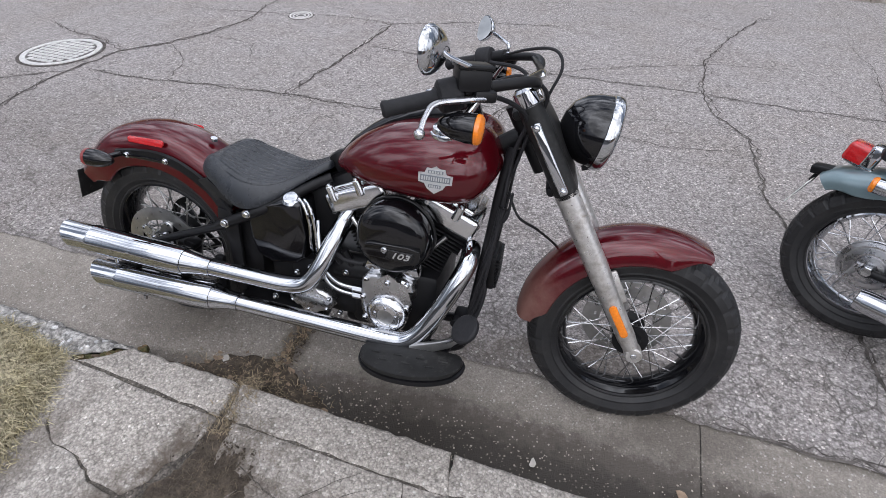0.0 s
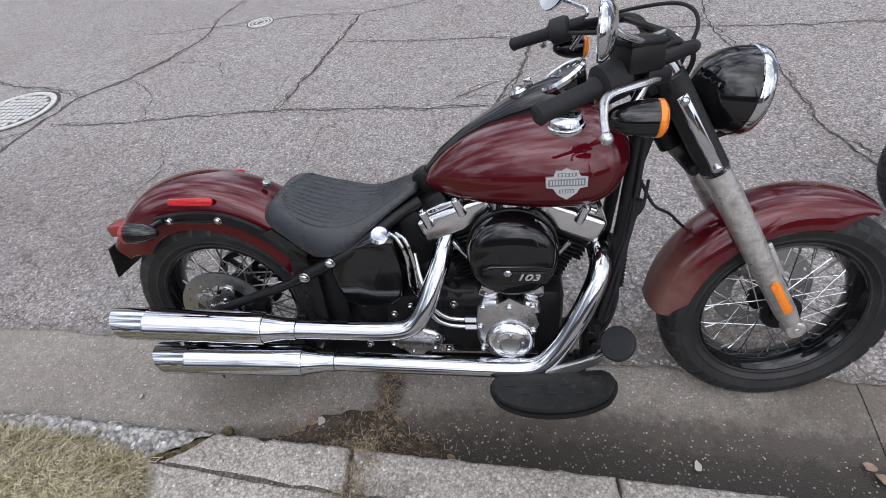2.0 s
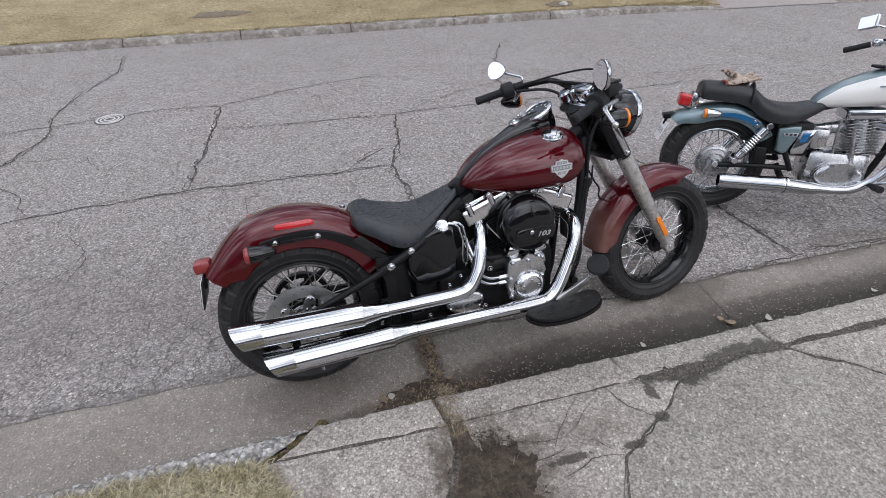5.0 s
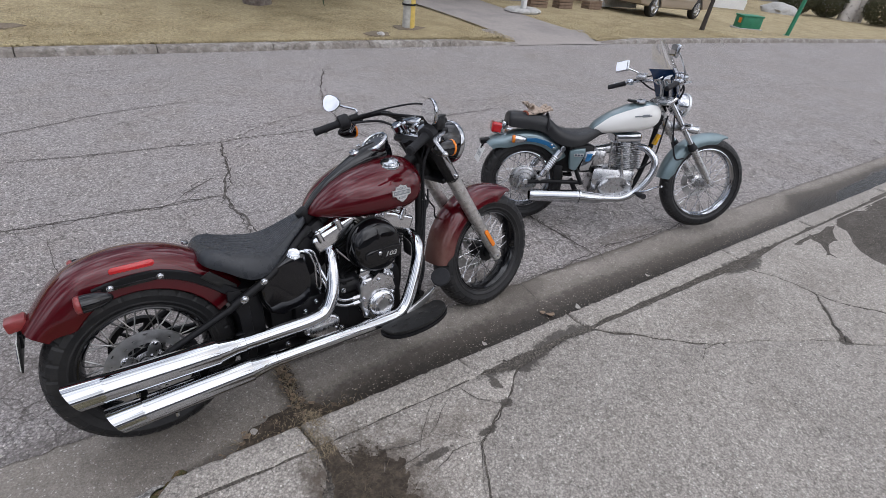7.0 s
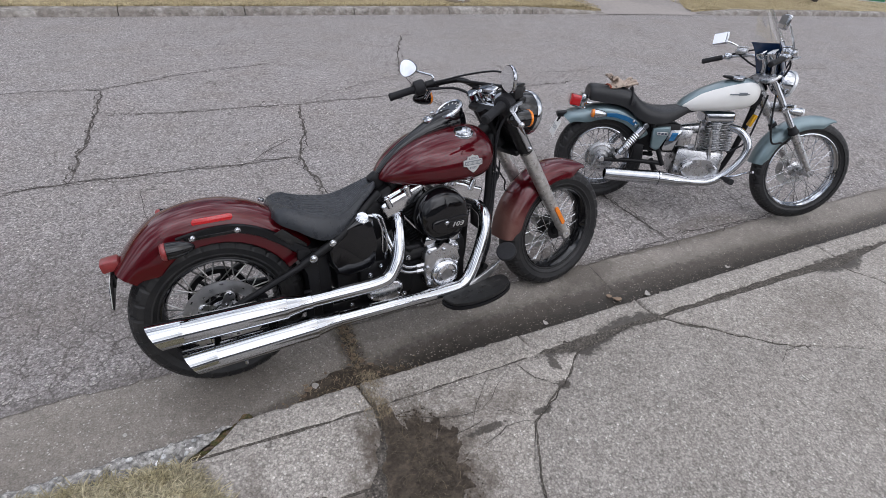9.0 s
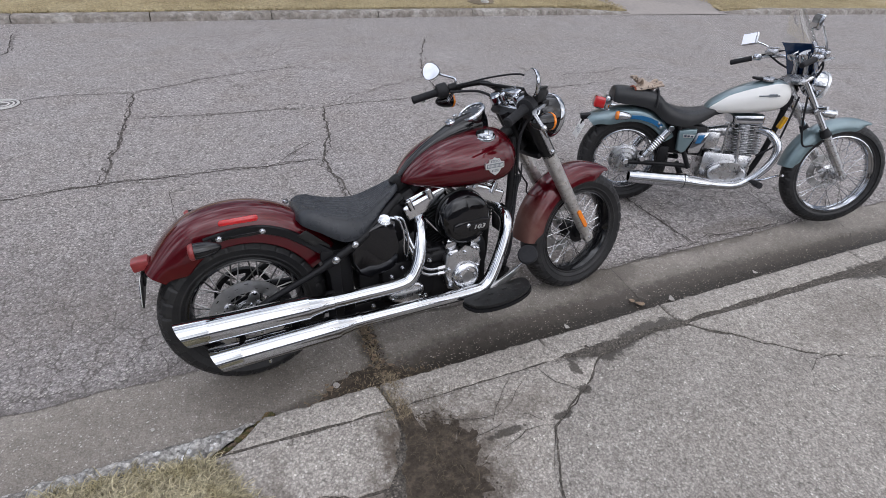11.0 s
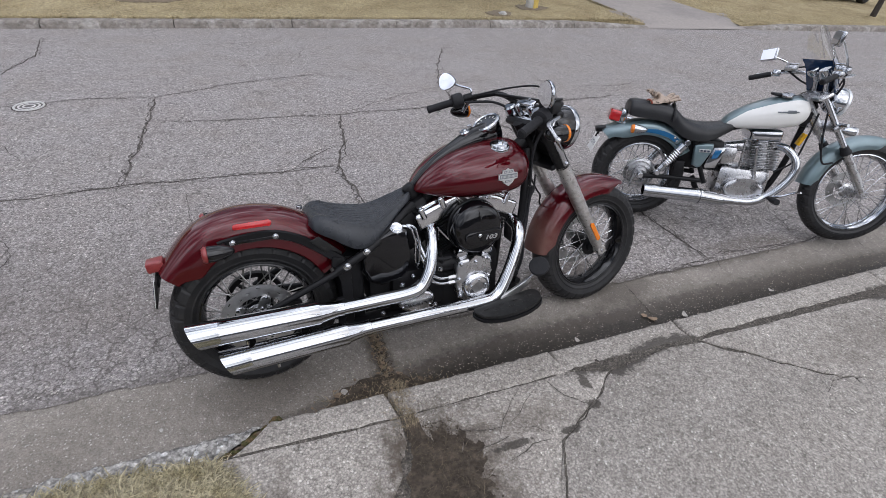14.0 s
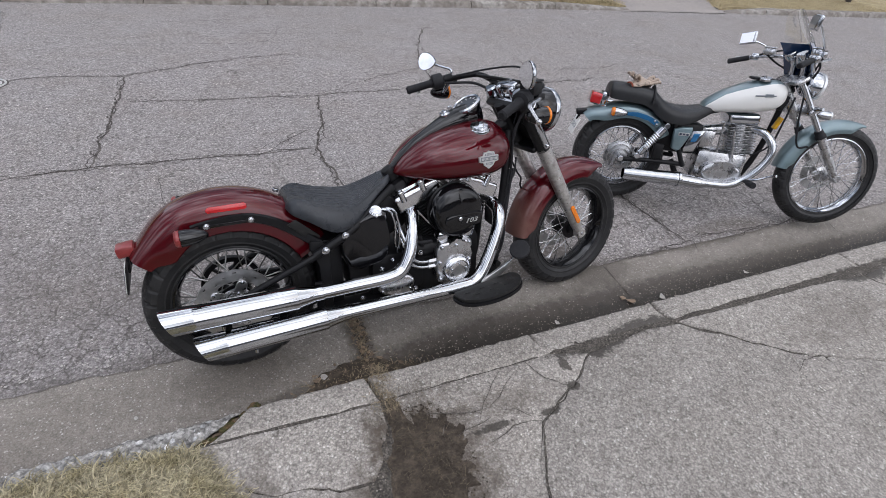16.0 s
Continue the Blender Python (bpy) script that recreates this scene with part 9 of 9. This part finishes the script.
for i, (x, y, w) in enumerate(((10.15, 9.95, 0.55), (11.1, 9.9, 0.5), (12.4, 10.0, 0.6))):
    pl = thing("planter", "low brown wooden planter box beside the wall", "planter", pose(x, y, lawn_z(x, y) - 0.02, 0, 0, -10 + 8 * i), group="planters along the wall")
    bm = bmesh.new()
    for k in range(3):
        block(bm, (w, 0.3, 0.07), pose(0, 0, 0.05 + 0.08 * k), 0.008)
    part("box", bm, M_BROWN, pl)
    bm = bmesh.new()
    block(bm, (w * 0.9, 0.24, 0.02), pose(0, 0, 0.24), 0.004)
    part("soil", bm, M_BARE, pl)
pp = thing("porch_post", "white post standing on a pale stone foot", "post", pose(8.95, 9.1, lawn_z(8.95, 9.1) - 0.02))
bm = bmesh.new()
block(bm, (0.11, 0.11, 2.4), pose(0, 0, 1.25), 0.01)
part("shaft", bm, M_WHITE, pp)
for k in range(9):
    a = 2 * math.pi * k / 9
    bm = bmesh.new()
    bmesh.ops.create_icosphere(bm, subdivisions=2, radius=0.17, matrix=Matrix.Translation((0.3 * math.cos(a), 0.24 * math.sin(a), 0.05)) @ Matrix.Diagonal((1.2, 1, 0.45, 1)))
    for v in bm.verts:
        v.co += 0.03 * V(noise.noise(v.co * 6), noise.noise(v.co * 6 + V(3, 0, 0)), 0)
    part("foot_stone", bm, M_STONE, pp)


def house(name, x, y, w, d, h, mat, label, turn=0, door=None, windows=(), base=None):
    z = (lawn_z(x, y) if base is None else base) - 0.1
    ho = thing(name, label, "house", pose(x, y, z, 0, 0, turn))
    bm = bmesh.new()
    n = int(h / 0.18)
    rings = []
    for k in range(n):
        for q, o in ((k * h / n, 0.02), ((k + 0.98) * h / n, 0.0)):
            rings.append([V(-w / 2 - o, -o, q), V(w / 2 + o, -o, q), V(w / 2 + o, d + o, q), V(-w / 2 - o, d + o, q)])
    loft(bm, rings)
    part("wall", bm, mat, ho, smooth=0)
    bm = bmesh.new()
    prism(bm, [(-0.5, h), (d / 2, h + d * 0.22), (d + 0.5, h), (d + 0.5, h - 0.12), (-0.5, h - 0.12)], -w / 2 - 0.4, w / 2 + 0.4, Matrix(((0, 0, 1, 0), (1, 0, 0, 0), (0, 1, 0, 0), (0, 0, 0, 1))))
    part("roof", bm, M_ROOF, ho, smooth=0)
    for dx, dw, dh, dm in door or ():
        bm = bmesh.new()
        block(bm, (dw, 0.08, dh), pose(dx, -0.03, 0.1 + dh / 2), 0.01)
        part("door", bm, dm, ho)
    for wx, wz, ww, wh in windows:
        bm = bmesh.new()
        block(bm, (ww + 0.14, 0.07, wh + 0.14), pose(wx, -0.03, wz), 0.01)
        wf = part("window", bm, M_WHITE, ho)
        bm = bmesh.new()
        block(bm, (ww, 0.02, wh), pose(wx, -0.07, wz), 0.004)
        part("pane", bm, M_WINDOW, wf)
    return ho


house("house", 7.0, 11.2, 7.5, 8, 2.8, M_SIDING, "grey-sided house with a pale blue door", -6, [(-1.1, 0.95, 2.0, M_BLUEDOOR), (1.2, 2.4, 2.0, M_WINDOW)], ((-2.7, 1.5, 1.0, 1.0),))
house("house", 12.6, 11.8, 3.4, 6, 2.6, M_BROWN, "low brown boarded house wing", 12)
house("shed", 27.6, 15.0, 3.0, 3, 2.4, M_WHITE, "small whitish garden shed", -25)
house("house", 41, 20, 16, 9, 3.0, M_SIDING, "distant low grey house", -30, [(-3, 1, 2, M_BLUEDOOR)], ((1, 1.6, 2.0, 1.1), (5, 1.6, 1.4, 1.1), (-6, 1.6, 1.4, 1.1)))
lump("boulder", 31.6, 13.9, lawn_z(31.6, 13.9) + 0.1, 0.9, 0.45, M_STONE, 8, "large whitish boulder on the far lawn", "boulder")


def hedge_ball(x, y, r, seed):
    """A clipped round shrub of many small leaves."""
    rnd = random.Random(seed)
    z = lawn_z(x, y)
    vs, fs = [], []
    for _ in range(5200):
        n = V(rnd.gauss(0, 1), rnd.gauss(0, 1), rnd.gauss(0, 1)).normalized()
        k = r * rnd.uniform(0.8, 1.02) * (1 + 0.08 * noise.noise(n * 3 + V(seed, 0, 0)))
        c = V(n.x * k, n.y * k, max(0.02, r * 0.85 + n.z * k * 0.85))
        a = V(rnd.gauss(0, 1), rnd.gauss(0, 1), rnd.gauss(0, 1)).normalized() * 0.05
        b = a.cross(n).normalized() * 0.03
        i = len(vs)
        vs += [tuple(c - a), tuple(c + b), tuple(c + a), tuple(c - b)]
        fs.append((i, i + 1, i + 2, i + 3))
    t = thing("shrub", "clipped round olive-green shrub", "shrub", pose(x, y, z), group="round shrubs on the far lawn")
    me = bpy.data.meshes.new("leaves")
    me.from_pydata(vs, [], fs)
    me.materials.append(M_HEDGE)
    o = new("leaves", me)
    o.parent = t
    o["kind"] = "stuff"
    bm = bmesh.new()
    tube(bm, [(0, 0, -0.05), (0, 0, r * 0.9)], [0.06, 0.03], 8)
    part("stem", bm, M_BARK, t)


for i, (x, y, r) in enumerate(((33.0, 13.8, 0.95), (34.8, 12.9, 0.95), (35.3, 10.4, 0.95))):
    hedge_ball(x, y, r, 40 + i)

# ---- near side, behind the camera ----
bm = bmesh.new()
sheet(bm, [-60, -30, -10, 0, 10, 30, 60], [-40, -25, -15, -8, -5, -2.55], lambda x, y: 0.03 + drop(x) - 0.012)
tagged(finish("near_drive", bm, M_DRIVE), "plain concrete drive behind the pavement", "driveway", kind="structure")
# Unseen houses, added as dark shapes for paint and chrome to reflect.
house("house", -1.0, -16.5, 22, 9, 3.0, M_SIDING, "unseen plain grey house added behind the pavement for reflections", 180, base=0.0)
house("house", -20.0, 13.0, 14, 9, 3.0, M_BROWN, "unseen brown boarded house added down the street for reflections", 4, [(2, 1, 2, M_WHITE)], ((-3, 1.6, 1.8, 1.2), (5, 1.6, 1.4, 1.2)))
house("house", 24.0, -17.0, 16, 9, 3.0, M_BROWN, "unseen brown boarded house added behind the pavement for reflections", 180, base=-0.4)
house("house", -26.0, -16.0, 16, 9, 3.0, M_WHITE, "unseen whitish house added behind the pavement for reflections", 180, base=0.0)
# Bare trees out of view, added so their branches streak the reflections.
for i, (x, y, h) in enumerate(((-7.5, -8.5, 9.0), (5.5, -9.5, 10.0), (-15.0, -9.0, 8.5), (-13.0, 9.5, 9.5), (14.0, -9.0, 9.0))):
    branch_tree("bare_tree", x, y, h, 0.17, 0.4 - 0.2 * i, M_BARK, "unseen tall leafless tree with grey bark, added for reflections", 34, 60 + i, start=0.25)
